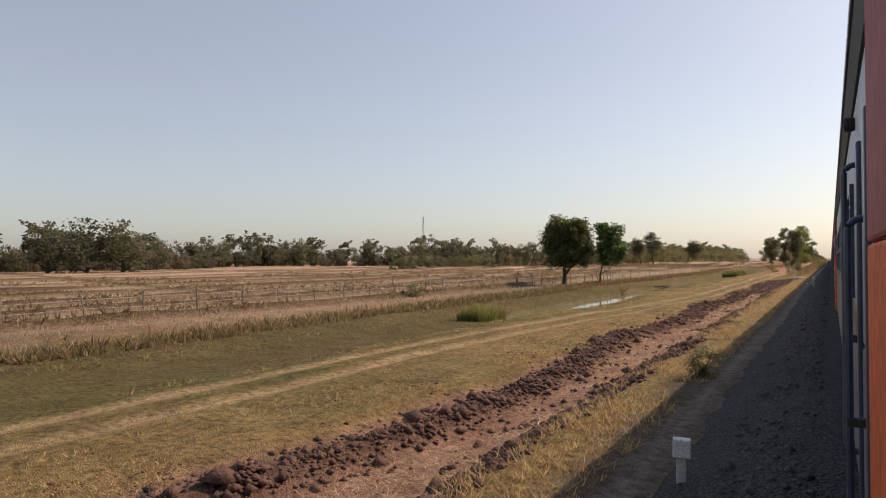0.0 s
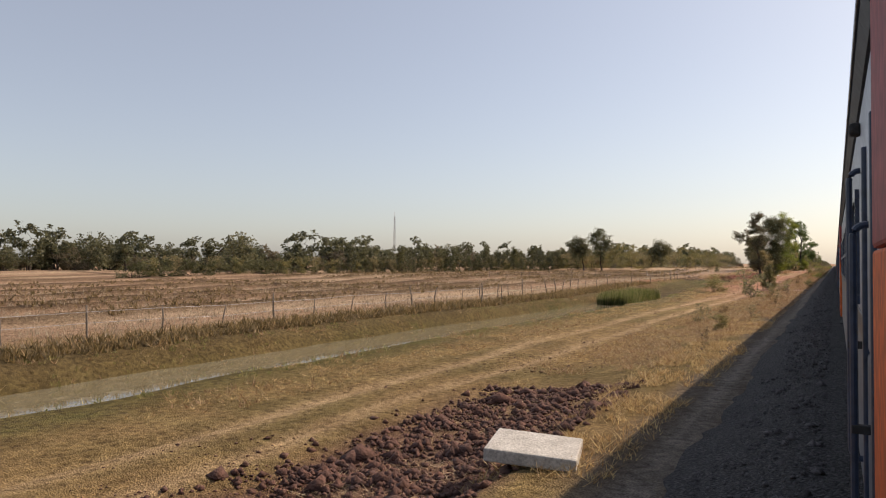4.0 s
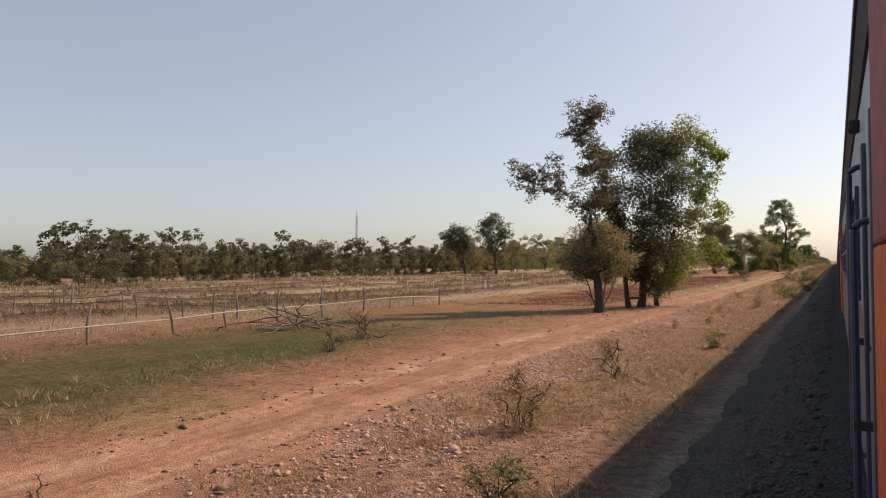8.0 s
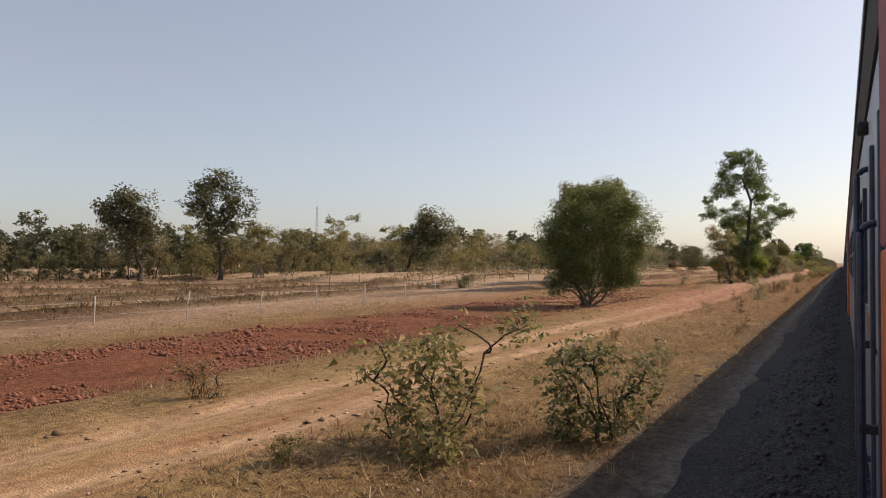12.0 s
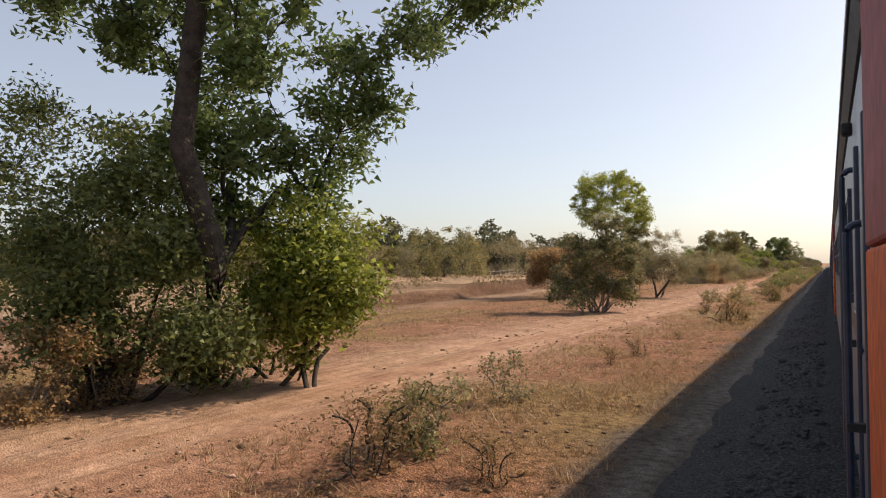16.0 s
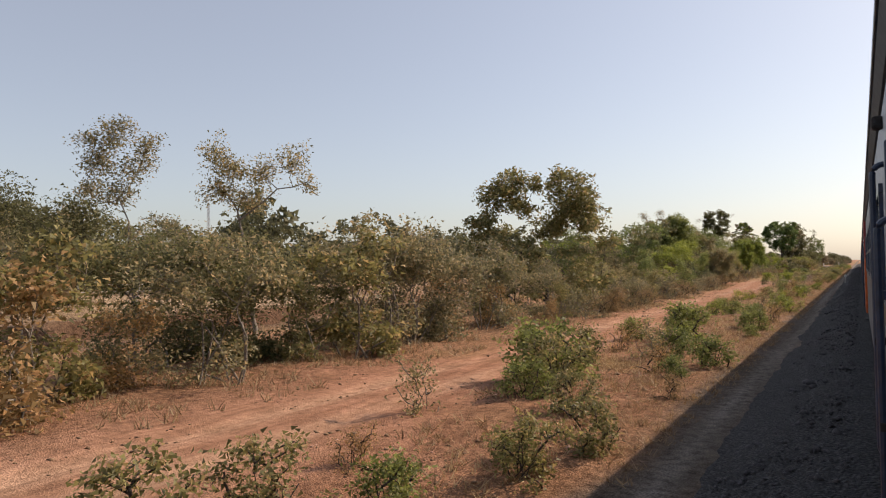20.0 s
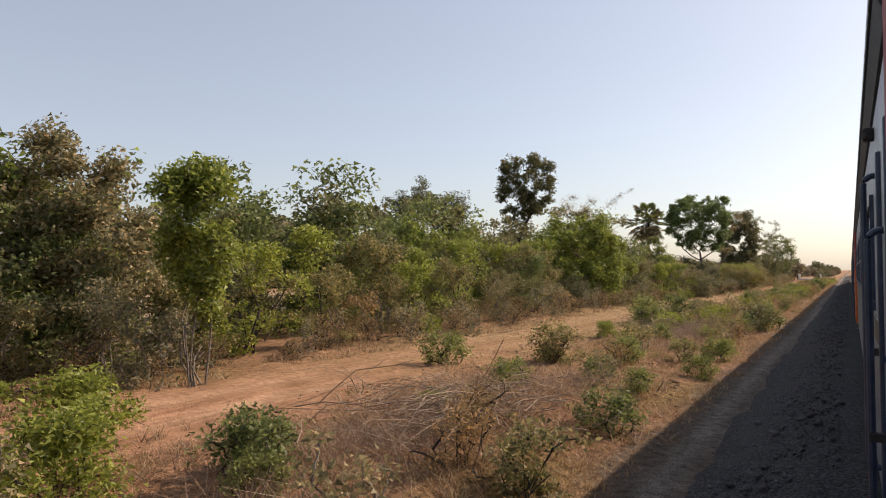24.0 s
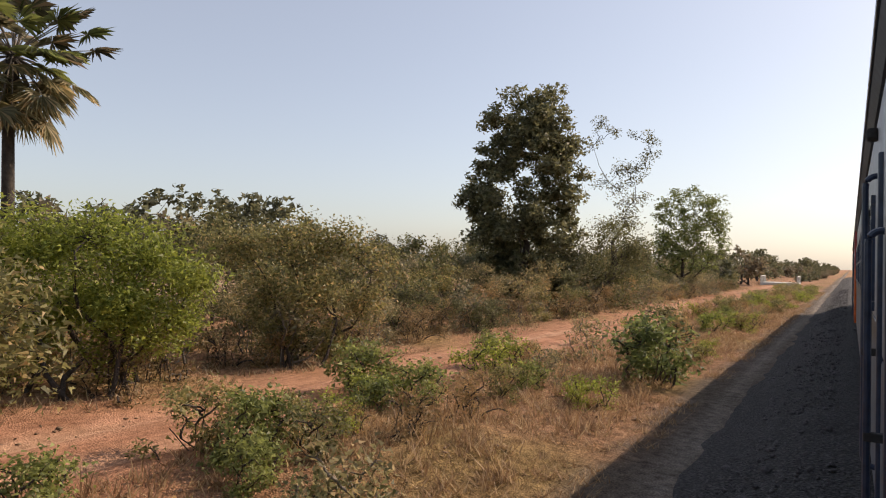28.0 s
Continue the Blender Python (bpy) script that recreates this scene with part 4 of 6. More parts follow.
put_plant("young_tree", plant_meshes([(0.2, 2.5, 0.30), (-0.1, 2.1, 0.42), (0.3, 1.6, 0.48), (-0.3, 1.3, 0.45), (0.4, 0.9, 0.48), (-0.5, 0.6, 0.39), (0.0, 0.5, 0.45), (0.7, 0.4, 0.30), (0.1, 2.3, 0.27), (0.2, 2.1, 0.29), (0.1, 1.8, 0.34), (-0.0, 1.4, 0.35), (-0.4, 0.9, 0.32), (0.2, 0.7, 0.35), (0.6, 0.6, 0.29), (-0.3, 0.5, 0.32), (0.4, 0.4, 0.28)],
          36, leaf="olive", leaf_size=0.051, leaves=7800, trunk=0.035, stems=3, foot=0.15, tight=0.3, cluster=16), -5.9, 154.7,
          "slim young tree with dusty leaves beside the ditch", "tree")
put_plant("spreading_bush", plant_meshes([(-1.8, 2.5, 0.75), (-0.9, 2.6, 0.70), (0.1, 2.5, 0.70), (1.0, 2.2, 0.64), (1.7, 1.9, 0.54), (-1.4, 1.5, 0.75), (-0.4, 1.5, 0.75), (0.7, 1.3, 0.64), (1.4, 1.1, 0.48), (-0.9, 0.8, 0.54), (0.3, 0.6, 0.48)],
          37, leaf="bright", leaf_size=0.038, leaves=25500, trunk=0.05, stems=7, foot=1.0, tight=0.3, long=2.3), -11.0, 566.5,
          "wide spreading yellow-green bush beside the track", "bush")
put_plant("dusty_bush", plant_meshes([(-1.6, 2.6, 0.81), (-0.5, 2.9, 0.81), (0.5, 2.8, 0.74), (1.3, 2.4, 0.59), (-1.2, 1.7, 0.81), (0.0, 1.6, 0.89), (1.1, 1.3, 0.66), (-0.8, 0.7, 0.66), (0.4, 0.5, 0.59)],
          38, leaf="olive", leaf_size=0.048, leaves=19500, trunk=0.04, stems=9, foot=0.9, tight=0.3), -10.6, 571.7,
          "tall dusty olive bush beside the track", "bush")
put_plant("leaning_bare_tree", plant_meshes([(1.0, 7.8, 0.70), (2.0, 8.2, 0.70), (2.9, 8.6, 0.61), (3.5, 7.8, 0.51), (2.2, 6.9, 0.79), (1.0, 6.3, 0.79), (0.4, 5.0, 0.79), (1.6, 4.6, 0.61)],
          39, leaf="grey", leaf_size=0.045, leaves=4500, trunk=0.1, fork=0.3, bark=BARK_PALE, twigs=2.2, cluster=7, tight=0.22), -13.4, 560.5,
          "half-bare tree with fine pale branches", "tree")
put_plant("creeper_bush", plant_meshes([(-1.4, 2.0, 1.08), (0.4, 2.2, 1.20), (2.1, 2.0, 1.08), (3.4, 1.5, 0.87), (-0.3, 0.9, 1.08), (1.6, 0.7, 1.08), (-2.2, 1.3, 0.82)],
          40, leaf="olive", leaf_size=0.051, leaves=19500, trunk=0.05, stems=5, foot=0.8, long=2.2), -11.6, 562.5,
          "low spreading yellow-green thorny bush", "bush")
put_plant("bare_crowned_tree", plant_meshes([(-3.8, 8.5, 1.17), (-2.4, 9.5, 1.17), (-0.7, 9.0, 1.32), (1.0, 8.1, 1.17), (2.4, 6.7, 0.93), (-0.7, 7.1, 1.32), (-2.8, 7.1, 1.09), (1.0, 6.4, 1.01)],
          41, leaf="grey", leaf_size=0.058, leaves=7800, trunk=0.14, fork=0.5, twigs=2.2, cluster=8, tight=0.22), -25.0, 552.5,
          "wide half-bare tree behind the wood", "tree")
put_plant("pale_tree", plant_meshes([(0.4, 5.9, 0.62), (0.0, 5.1, 0.71), (0.8, 5.1, 0.67), (-0.4, 4.5, 0.57), (0.4, 4.2, 0.81)],
          42, leaf="grey", leaf_size=0.070, leaves=7800, trunk=0.08, fork=0.5, cluster=16, tight=0.22), -20.0, 537.0,
          "pale green slender tree behind the wood", "tree")
put_plant("leafy_tree", plant_meshes([(-1.7, 4.4, 0.93), (-0.5, 4.7, 0.77), (0.6, 4.3, 0.70), (-1.2, 3.1, 1.08), (0.4, 3.0, 0.93), (-2.0, 2.5, 0.93), (-0.5, 2.0, 0.93), (1.3, 2.5, 0.70), (-1.1, 4.5, 0.64), (-1.4, 3.8, 0.76), (0.1, 4.5, 0.56), (0.5, 3.6, 0.62), (-1.6, 2.8, 0.76), (-0.8, 2.6, 0.76), (0.8, 2.7, 0.62), (-1.2, 2.3, 0.70), (-0.1, 2.5, 0.70), (0.4, 2.3, 0.62)],
          43, leaf="bright", leaf_size=0.102, leaves=19500, trunk=0.09, fork=0.2, cluster=16, tight=0.22), -15.5, 529.5,
          "fresh leafy tree at the edge of the wood", "tree")
put_plant("wood_edge_tree", plant_meshes([(-0.8, 6.7, 0.91), (0.2, 6.8, 1.03), (1.2, 6.3, 0.91), (-1.2, 5.5, 1.03), (0.4, 5.3, 1.25), (1.6, 4.9, 0.91), (-0.6, 4.1, 1.14), (1.2, 3.7, 1.14), (-1.4, 3.3, 1.03), (-0.3, 6.8, 0.74), (-1.0, 6.1, 0.74), (0.7, 6.6, 0.74), (0.8, 5.8, 0.82), (-0.9, 4.8, 0.82), (1.0, 5.1, 0.82), (1.4, 4.3, 0.78), (-1.0, 3.7, 0.82), (0.8, 4.5, 0.91), (-1.3, 4.4, 0.78)],
          44, leaf="green", leaf_size=0.096, leaves=21000, trunk=0.1, fork=0.25, cluster=16, tight=0.22), -17.6, 477.2,
          "tall olive tree in the wood", "tree")
put_plant("bare_topped_tree", plant_meshes([(-0.9, 7.2, 0.64), (-0.4, 6.8, 0.55), (0.8, 7.8, 0.64), (1.1, 7.0, 0.59), (0.6, 6.1, 0.64), (-0.6, 5.9, 0.64), (1.7, 6.4, 0.51)],
          45, leaf="grey", leaf_size=0.051, leaves=2100, trunk=0.09, fork=0.45, twigs=2.5, cluster=5, bark=BARK_PALE, tight=0.22), -19.2, 474.2,
          "tree with bare branching top", "tree")
put_plant("brown_bush", plant_meshes([(-0.9, 3.1, 0.68), (0.1, 3.2, 0.68), (1.0, 2.8, 0.62), (-0.5, 2.1, 0.82), (0.7, 2.0, 0.75), (-1.2, 1.5, 0.62), (-0.0, 1.1, 0.68), (1.1, 1.1, 0.55)],
          46, leaf="grey", leaf_size=0.058, leaves=16500, trunk=0.04, stems=8, foot=0.8, tight=0.3), -11.6, 469.7,
          "large brown half-dry bush at the track", "bush")
put_plant("climber_bush", plant_meshes([(-1.0, 3.4, 0.72), (-0.3, 3.9, 0.72), (0.5, 3.2, 0.86), (-1.3, 2.5, 0.72), (-0.3, 2.3, 0.86), (0.8, 2.3, 0.79), (-1.0, 1.8, 0.49), (0.5, 1.6, 0.49), (1.4, 2.7, 0.57), (0.2, 4.1, 0.57)],
          47, leaf="grey", leaf_size=0.045, leaves=15600, trunk=0.035, stems=5, foot=0.3, tight=0.3, long=2.0), -9.9, 191.6,
          "grey-brown leafy growth round a tree foot", "bush")
put_plant("branching_tree", plant_meshes([(-1.9, 8.6, 0.78), (-1.2, 7.7, 0.86), (-2.2, 7.4, 0.62), (-1.0, 6.1, 0.86), (-1.8, 5.7, 0.69), (-0.4, 4.7, 0.95), (-0.1, 3.4, 1.03), (0.8, 2.3, 0.86), (-1.0, 3.7, 0.78), (1.3, 1.2, 0.69), (-0.1, 2.1, 0.78), (-1.5, 8.1, 0.62), (-2.1, 8.0, 0.53), (-1.7, 7.5, 0.56), (-1.4, 5.9, 0.59), (-0.7, 5.4, 0.69), (-1.1, 5.2, 0.62), (-0.7, 4.2, 0.65), (-0.2, 4.0, 0.75), (-0.5, 3.5, 0.69), (-0.1, 2.7, 0.69), (0.4, 2.2, 0.62), (1.1, 1.7, 0.59), (0.6, 1.7, 0.56)],
          48, leaf="dark", leaf_size=0.083, leaves=15600, trunk=0.13, fork=0.35, tight=0.24, cluster=16), -9.5, 195.4,
          "leafy tree with dark limbs between taller trees", "tree")
put_plant("dark_bush", plant_meshes([(-4.9, 2.3, 1.56), (-3.4, 3.2, 1.73), (-1.5, 2.0, 1.73), (0.9, 2.0, 1.56), (2.8, 2.0, 1.56), (1.6, 3.9, 1.38), (3.4, 3.5, 1.25), (-2.8, 0.5, 1.38), (0.0, 0.5, 1.38), (2.5, 0.5, 1.25)],
          49, leaf="dark", leaf_size=0.077, leaves=16800, trunk=0.05, stems=6, foot=1.2, tight=0.26), -13.0, 594.6,
          "dense dark bush round the tall tree feet", "bush")
put_plant("wood_edge_tree", plant_meshes([(-0.8, 5.5, 0.72), (-1.5, 5.0, 0.80), (-0.0, 5.0, 0.72), (0.9, 4.7, 0.64), (-0.8, 3.8, 0.96), (0.5, 3.7, 0.96), (1.8, 3.3, 0.80), (-1.1, 2.6, 0.96), (0.3, 2.3, 0.96), (1.5, 2.1, 0.80), (-0.4, 1.1, 0.72), (0.9, 1.0, 0.64)],
          50, leaf="grey", leaf_size=0.083, leaves=19500, trunk=0.07, stems=6, foot=0.8, tight=0.26, bark=BARK_PALE, cluster=16), -16.8, 489.3,
          "tall dusty tree at the edge of the wood", "tree")
put_plant("young_tree", plant_meshes([(0.0, 4.6, 0.46), (-0.4, 4.2, 0.49), (0.5, 4.2, 0.49), (-0.0, 3.5, 0.61), (-0.5, 2.9, 0.46), (0.6, 2.9, 0.49), (0.0, 2.2, 0.49), (0.3, 1.5, 0.35), (-0.2, 4.4, 0.36), (0.3, 4.4, 0.36), (-0.2, 3.9, 0.41), (0.0, 4.2, 0.37), (-0.3, 3.2, 0.40), (-0.3, 2.5, 0.36), (0.3, 3.2, 0.41), (0.3, 2.5, 0.37), (0.2, 1.8, 0.32), (0.4, 2.2, 0.32)],
          51, leaf="bright", leaf_size=0.070, leaves=9000, trunk=0.025, stems=7, foot=0.25, tight=0.28, bark=BARK_PALE, cluster=16), -11.9, 489.3,
          "slim young tree on a clump of pale stems", "tree")
put_plant("wood_edge_tree", plant_meshes(crown([(6.3, -0.9, 0.8), (5.0, -1.8, 1.6), (3.5, -2.3, 2.4), (1.5, -2.4, 2.4), (0.3, -2.0, 2.0)], 40, 56, 0.5, 0.9),
          56, leaf="green", leaf_size=0.083, leaves=17000, trunk=0.07, stems=5, foot=0.6, tight=0.24, cluster=16), -19.4, 557.5,
          "green leafy tree leaning out of the wood", "tree")
put_plant("dark_bush", plant_meshes([(-2.6, 1.9, 1.17), (-1.2, 2.6, 1.17), (0.2, 2.8, 1.17), (1.6, 2.3, 1.17), (-0.5, 1.2, 1.17), (-2.2, 0.7, 0.98), (1.3, 0.9, 0.98), (2.7, 1.2, 0.88), (3.4, 2.1, 0.78)],
          52, leaf="dark", leaf_size=0.077, leaves=19500, trunk=0.05, stems=6, foot=1.0, tight=0.26), -15.6, 554.5,
          "dense dark bush behind a cart track", "bush")
put_plant("thicket_bush", plant_meshes([(-1.9, 2.5, 1.00), (-0.7, 2.8, 1.00), (0.4, 2.7, 1.00), (1.6, 2.4, 1.00), (2.5, 2.1, 0.83), (-1.6, 1.2, 1.00), (-0.1, 1.0, 1.00), (1.3, 0.9, 0.91), (-2.2, 0.1, 0.66), (-0.4, 0.0, 0.66), (1.0, 0.1, 0.66), (2.2, 0.6, 0.66)],
          53, leaf="olive", leaf_size=0.058, leaves=25500, trunk=0.04, stems=9, foot=1.2, tight=0.28, bark=BARK_PALE), -15.0, 411.2,
          "dense dusty olive thicket at the cart track", "bush")
put_plant("dark_bush", plant_meshes([(-1.1, 4.0, 1.81), (0.8, 4.6, 1.51), (-1.6, 1.9, 1.81), (0.8, 1.9, 1.81), (-2.7, 5.1, 1.51), (-0.5, 0.5, 1.36)],
          54, leaf="dark", leaf_size=0.090, leaves=13500, trunk=0.06, stems=5, foot=0.8, tight=0.26), -32.0, 417.3,
          "dark green bush at the end of the field", "bush")
put_plant("sapling_thicket", plant_meshes([(-2.3, 2.3, 0.84), (-1.1, 2.6, 0.95), (0.0, 2.4, 0.95), (1.3, 2.4, 1.05), (2.4, 2.4, 0.84), (-1.5, 1.1, 0.84), (0.0, 1.1, 0.95), (1.5, 1.1, 0.84), (-1.9, 0.2, 0.63), (0.9, 0.2, 0.63)],
          55, leaf="grey", leaf_size=0.058, leaves=15600, trunk=0.025, stems=14, foot=1.4, tight=0.28, bark=BARK_PALE), -13.1, 417.8,
          "thin olive saplings standing close together", "bush")

# ---- the train: carriages 19.4 m long, coupled, standing along the line ----
ORANGE = mottled("carriage_orange", (0.66, 0.11, 0.015), (0.76, 0.15, 0.025), 2.5, 0.7, bumps=0.05)
MAROON = mottled("carriage_maroon", (0.30, 0.045, 0.04), (0.38, 0.07, 0.06), 2.5, 0.7, bumps=0.05)
GREYBLUE = mottled("carriage_slate", (0.13, 0.145, 0.175), (0.20, 0.22, 0.255), 2.5, 0.45, bumps=0.05)
NAVY = mottled("carriage_navy", (0.02, 0.035, 0.07), (0.035, 0.055, 0.10), 3, 0.35, bumps=0.05)
PALE = mottled("carriage_pale_grey", (0.24, 0.26, 0.30), (0.36, 0.38, 0.42), 3, 0.45, bumps=0.05)
ROOFM = mottled("carriage_roof", (0.020, 0.024, 0.034), (0.042, 0.047, 0.060), 2, 0.6, bumps=0.1)
BLACK = mottled("underframe_black", (0.015, 0.015, 0.016), (0.04, 0.038, 0.036), 5, 0.7)
RUBBER = mottled("gangway_rubber", (0.012, 0.012, 0.014), (0.03, 0.03, 0.032), 6, 0.8)
PANE, pnt, pb = nodes_of("carriage_window_glass", 0.06)
pb.inputs["Base Color"].default_value = (0.03, 0.045, 0.05, 1)

SIDE, FAR_SIDE, CAR = 0.165, 2.85, 19.4


def bent_bar(bm, pts, r=0.017, sides=8):
    v, f = tube_rings(pts, [r] * len(pts), sides)
    vs = [bm.verts.new(p) for p in v]
    for q in f:
        bm.faces.new([vs[i] for i in q])
    return bm


def carriage():
    top = new("railway_carriage")
    part("lower_panel", box(bmesh.new(), SIDE, FAR_SIDE, 0.0, CAR, 1.05, 1.95, 0.02), GREYBLUE, top)
    part("waist_band", box(bmesh.new(), SIDE - 0.006, FAR_SIDE + 0.006, 1.25, 16.9, 1.953, 2.10, 0.006), NAVY, top, "navy blue waist band")
    part("upper_panel", box(bmesh.new(), SIDE + 0.003, FAR_SIDE - 0.003, 0.0, CAR, 1.953, 3.35, 0.02), PALE, top)
    bm = bmesh.new()
    prof = [(SIDE - 0.01, 3.35), (SIDE - 0.045, 3.42), (SIDE - 0.03, 3.55), (0.35, 3.75), (0.8, 3.92), (1.5, 4.0), (2.2, 3.92), (2.66, 3.75), (2.88, 3.55), (2.86, 3.35)]
    a = [bm.verts.new((x, 0.0, z)) for x, z in prof]
    b = [bm.verts.new((x, CAR, z)) for x, z in prof]
    for i in range(len(prof) - 1):
        bm.faces.new((a[i], b[i], b[i + 1], a[i + 1]))
    bm.faces.new(a[::-1])
    bm.faces.new(b)
    bm.faces.new((a[0], a[-1], b[-1], b[0]))
    bmesh.ops.recalc_face_normals(bm, faces=bm.faces)
    part("roof", bm, ROOFM, top, "dark blue-grey carriage roof")
    part("gutter", box(bmesh.new(), SIDE - 0.058, SIDE - 0.03, 0.05, CAR - 0.05, 3.44, 3.48, 0.006), NAVY, top, "dark gutter strip")
    # end pillar, proud of the side, orange below and dull red above
    part("end_pillar", box(bmesh.new(), 0.122, 0.3, 16.95, CAR, 1.05, 2.44, 0.012), ORANGE, top, "orange corner panel")
    part("end_pillar_top", box(bmesh.new(), 0.122, 0.3, 16.95, CAR, 2.444, 3.42, 0.012), MAROON, top, "dull red upper corner panel")
    # passenger door with its grab rails
    door = part("door", box(bmesh.new(), SIDE + 0.03, SIDE + 0.1, 0.35, 1.05, 1.02, 2.95, 0.01), NAVY, top, "navy blue folding door")
    part("door_glass", box(bmesh.new(), SIDE + 0.024, SIDE + 0.034, 0.45, 0.95, 2.1, 2.8, 0.004), PANE, door)
    for y in (0.22, 1.15):
        part("door_jamb", box(bmesh.new(), SIDE - 0.02, SIDE + 0.05, y - 0.05, y + 0.05, 1.0, 3.0, 0.01), NAVY, top)
    for y, z0, z1 in ((0.72, 1.0, 2.58), (1.55, 1.3, 2.93)):
        x = 0.098
        bend = [(x + 0.05 * (1 - math.sin(k * math.pi / 10)), 0.06 * (1 - math.cos(k * math.pi / 10))) for k in range(6)]
        arc = [(SIDE + 0.01, y, z1)] + [(u, y, z1 - d) for u, d in bend] + [(x, y, (z0 + z1) / 2)] + [(u, y, z0 + d) for u, d in bend[::-1]] + [(SIDE + 0.01, y, z0)]
        part("grab_rail", bent_bar(bmesh.new(), arc), NAVY, top, "dark blue bent steel grab rail")
        part("rail_bracket", box(bmesh.new(), x - 0.012, SIDE + 0.01, y - 0.02, y + 0.02, z0 + 0.62, z0 + 0.66, 0.004), BLACK, top)
    part("side_lamp", box(bmesh.new(), 0.105, SIDE + 0.01, 1.95, 2.05, 3.2, 3.28, 0.02), BLACK, top, "small dark side lamp")
    for z in (0.62, 0.9):
        part("step", box(bmesh.new(), SIDE - 0.035, 0.45, 0.3, 1.05, z - 0.02, z + 0.015, 0.004), BLACK, top)
    # windows
    for i in range(8):
        y = 2.35 + i * 1.8
        fr = bmesh.new()
        for y0, y1, z0, z1 in ((y, y + 1.3, 2.84, 2.9), (y, y + 1.3, 2.13, 2.19), (y, y + 0.06, 2.193, 2.837), (y + 1.24, y + 1.3, 2.193, 2.837), (y + 0.063, y + 1.237, 2.5, 2.54)):
            box(fr, SIDE - 0.022, SIDE + 0.02, y0, y1, z0, z1)
        w = part("window", fr, GREYBLUE if i % 2 else NAVY, top)
        part("pane", box(bmesh.new(), SIDE - 0.006, SIDE + 0.002, y + 0.06, y + 1.24, 2.19, 2.84), PANE, w)
    # gangway to the next carriage, widened to block sun through the gap; underframe, bogies
    part("gangway", box(bmesh.new(), 0.3, 2.75, CAR + 0.002, CAR + 0.598, 1.06, 3.5, 0.04), RUBBER, top, "black folded rubber gangway")
    part("sole_bar", box(bmesh.new(), 0.32, 2.7, 0.1, CAR - 0.1, 0.86, 1.05, 0.01), BLACK, top)
    for y in (3.0, 16.2):
        bogie = part("bogie", box(bmesh.new(), 0.62, 2.4, y - 1.5, y + 1.5, 0.72, 0.92, 0.03), BLACK, top, "black steel bogie frame")
        for dy in (-0.95, 0.95):
            for x in (0.98, 2.02):
                bm = bmesh.new()
                bmesh.ops.create_cone(bm, cap_ends=True, segments=24, radius1=0.41, radius2=0.4, depth=0.12, matrix=Matrix.Translation((x, y + dy, 0.985)) @ Matrix.Rotation(radians(90), 4, "Y"))
                part("wheel", bm, RUST, bogie)
    for y in (7.5, 11.0):
        part("equipment_box", box(bmesh.new(), 0.4, 2.6, y - 1.1, y + 1.1, 0.55, 0.857, 0.03), BLACK, top)
    return tagged(top, "orange, slate grey and navy passenger railway carriage on rails", "carriage", "carriages of the train")


first_car = carriage()
first_car.matrix_world = pose(0, -17.1, 0)
for i in range(1, 31):
    copy_thing(first_car, pose(0, -17.1 + 20.0 * i, 0))

for x in (0.98, 2.02):
    bm = bmesh.new()
    for x0, x1, z0, z1 in ((x - 0.06, x + 0.06, 0.44, 0.462), (x - 0.01, x + 0.01, 0.462, 0.54), (x - 0.034, x + 0.034, 0.54, 0.574)):
        box(bm, x0, x1, -80, 760, z0, z1)
    me = bpy.data.meshes.new("rail")
    bm.to_mesh(me)
    me.materials.append(RUST)
    tagged(new("rail", me), "worn steel running rail on ballast", "rail", "running rails", "structure")

# ---- woods, hedges and far trees, from a few kinds each ----
def kind_of(seed, height, width, n, **k):
    rng = np.random.default_rng(seed)
    blobs = []
    for i in range(int(n * 1.8)):
        z = height * (rng.uniform(0.05, 0.22) if i % 4 == 0 else rng.uniform(0.16, 0.9) ** (0.8 if i % 3 else 0.5))
        r = width * rng.uniform(0.12, 0.27)
        u = rng.normal() * width * 0.26 * (1.15 - 0.55 * z / height)
        blobs.append((u, min(z, height - r * 0.6), r, rng.normal() * width * 0.26))
    return plant_meshes(blobs, seed, **k)


def dome(seed, height, width, n, base=0.04, **k):
    """A full rounded crown that starts near the ground."""
    rows = [(height, -0.30 * width, 0.28 * width), (height * 0.82, -0.40 * width, 0.38 * width), (height * 0.55, -0.5 * width, 0.5 * width),
            (height * 0.28, -0.44 * width, 0.47 * width), (height * base, -0.36 * width, 0.34 * width)]
    return plant_meshes(crown(rows, n, seed, width * 0.16, width * 0.26, 0.9), seed, **k)


far_kinds = [
    dome(101, 8.0, 7.5, 18, leaf="far", leaf_size=0.36, leaves=1700, long=1.15, tight=0.3, trunk=0.22, fork=0.3, twigs=0.05),
    dome(102, 6.0, 8.0, 18, leaf="far", leaf_size=0.36, leaves=1700, long=1.15, tight=0.3, trunk=0.2, fork=0.25, twigs=0.05),
    dome(103, 10.5, 6.0, 20, leaf="far", leaf_size=0.36, leaves=1900, long=1.15, tight=0.26, trunk=0.25, fork=0.35, twigs=0.05),
    dome(104, 4.2, 7.0, 16, leaf="farbrown", leaf_size=0.31, leaves=1500, long=1.15, tight=0.3, trunk=0.12, fork=0.15, twigs=0.05),
    kind_of(105, 7.0, 8.0, 10, leaf="farbrown", leaf_size=0.29, leaves=1300, long=1.15, tight=0.3, trunk=0.2, fork=0.3, twigs=0.15),
    dome(106, 9.0, 9.0, 20, 0.2, leaf="far", leaf_size=0.36, leaves=1800, long=1.15, tight=0.28, trunk=0.25, fork=0.3, twigs=0.05),
]
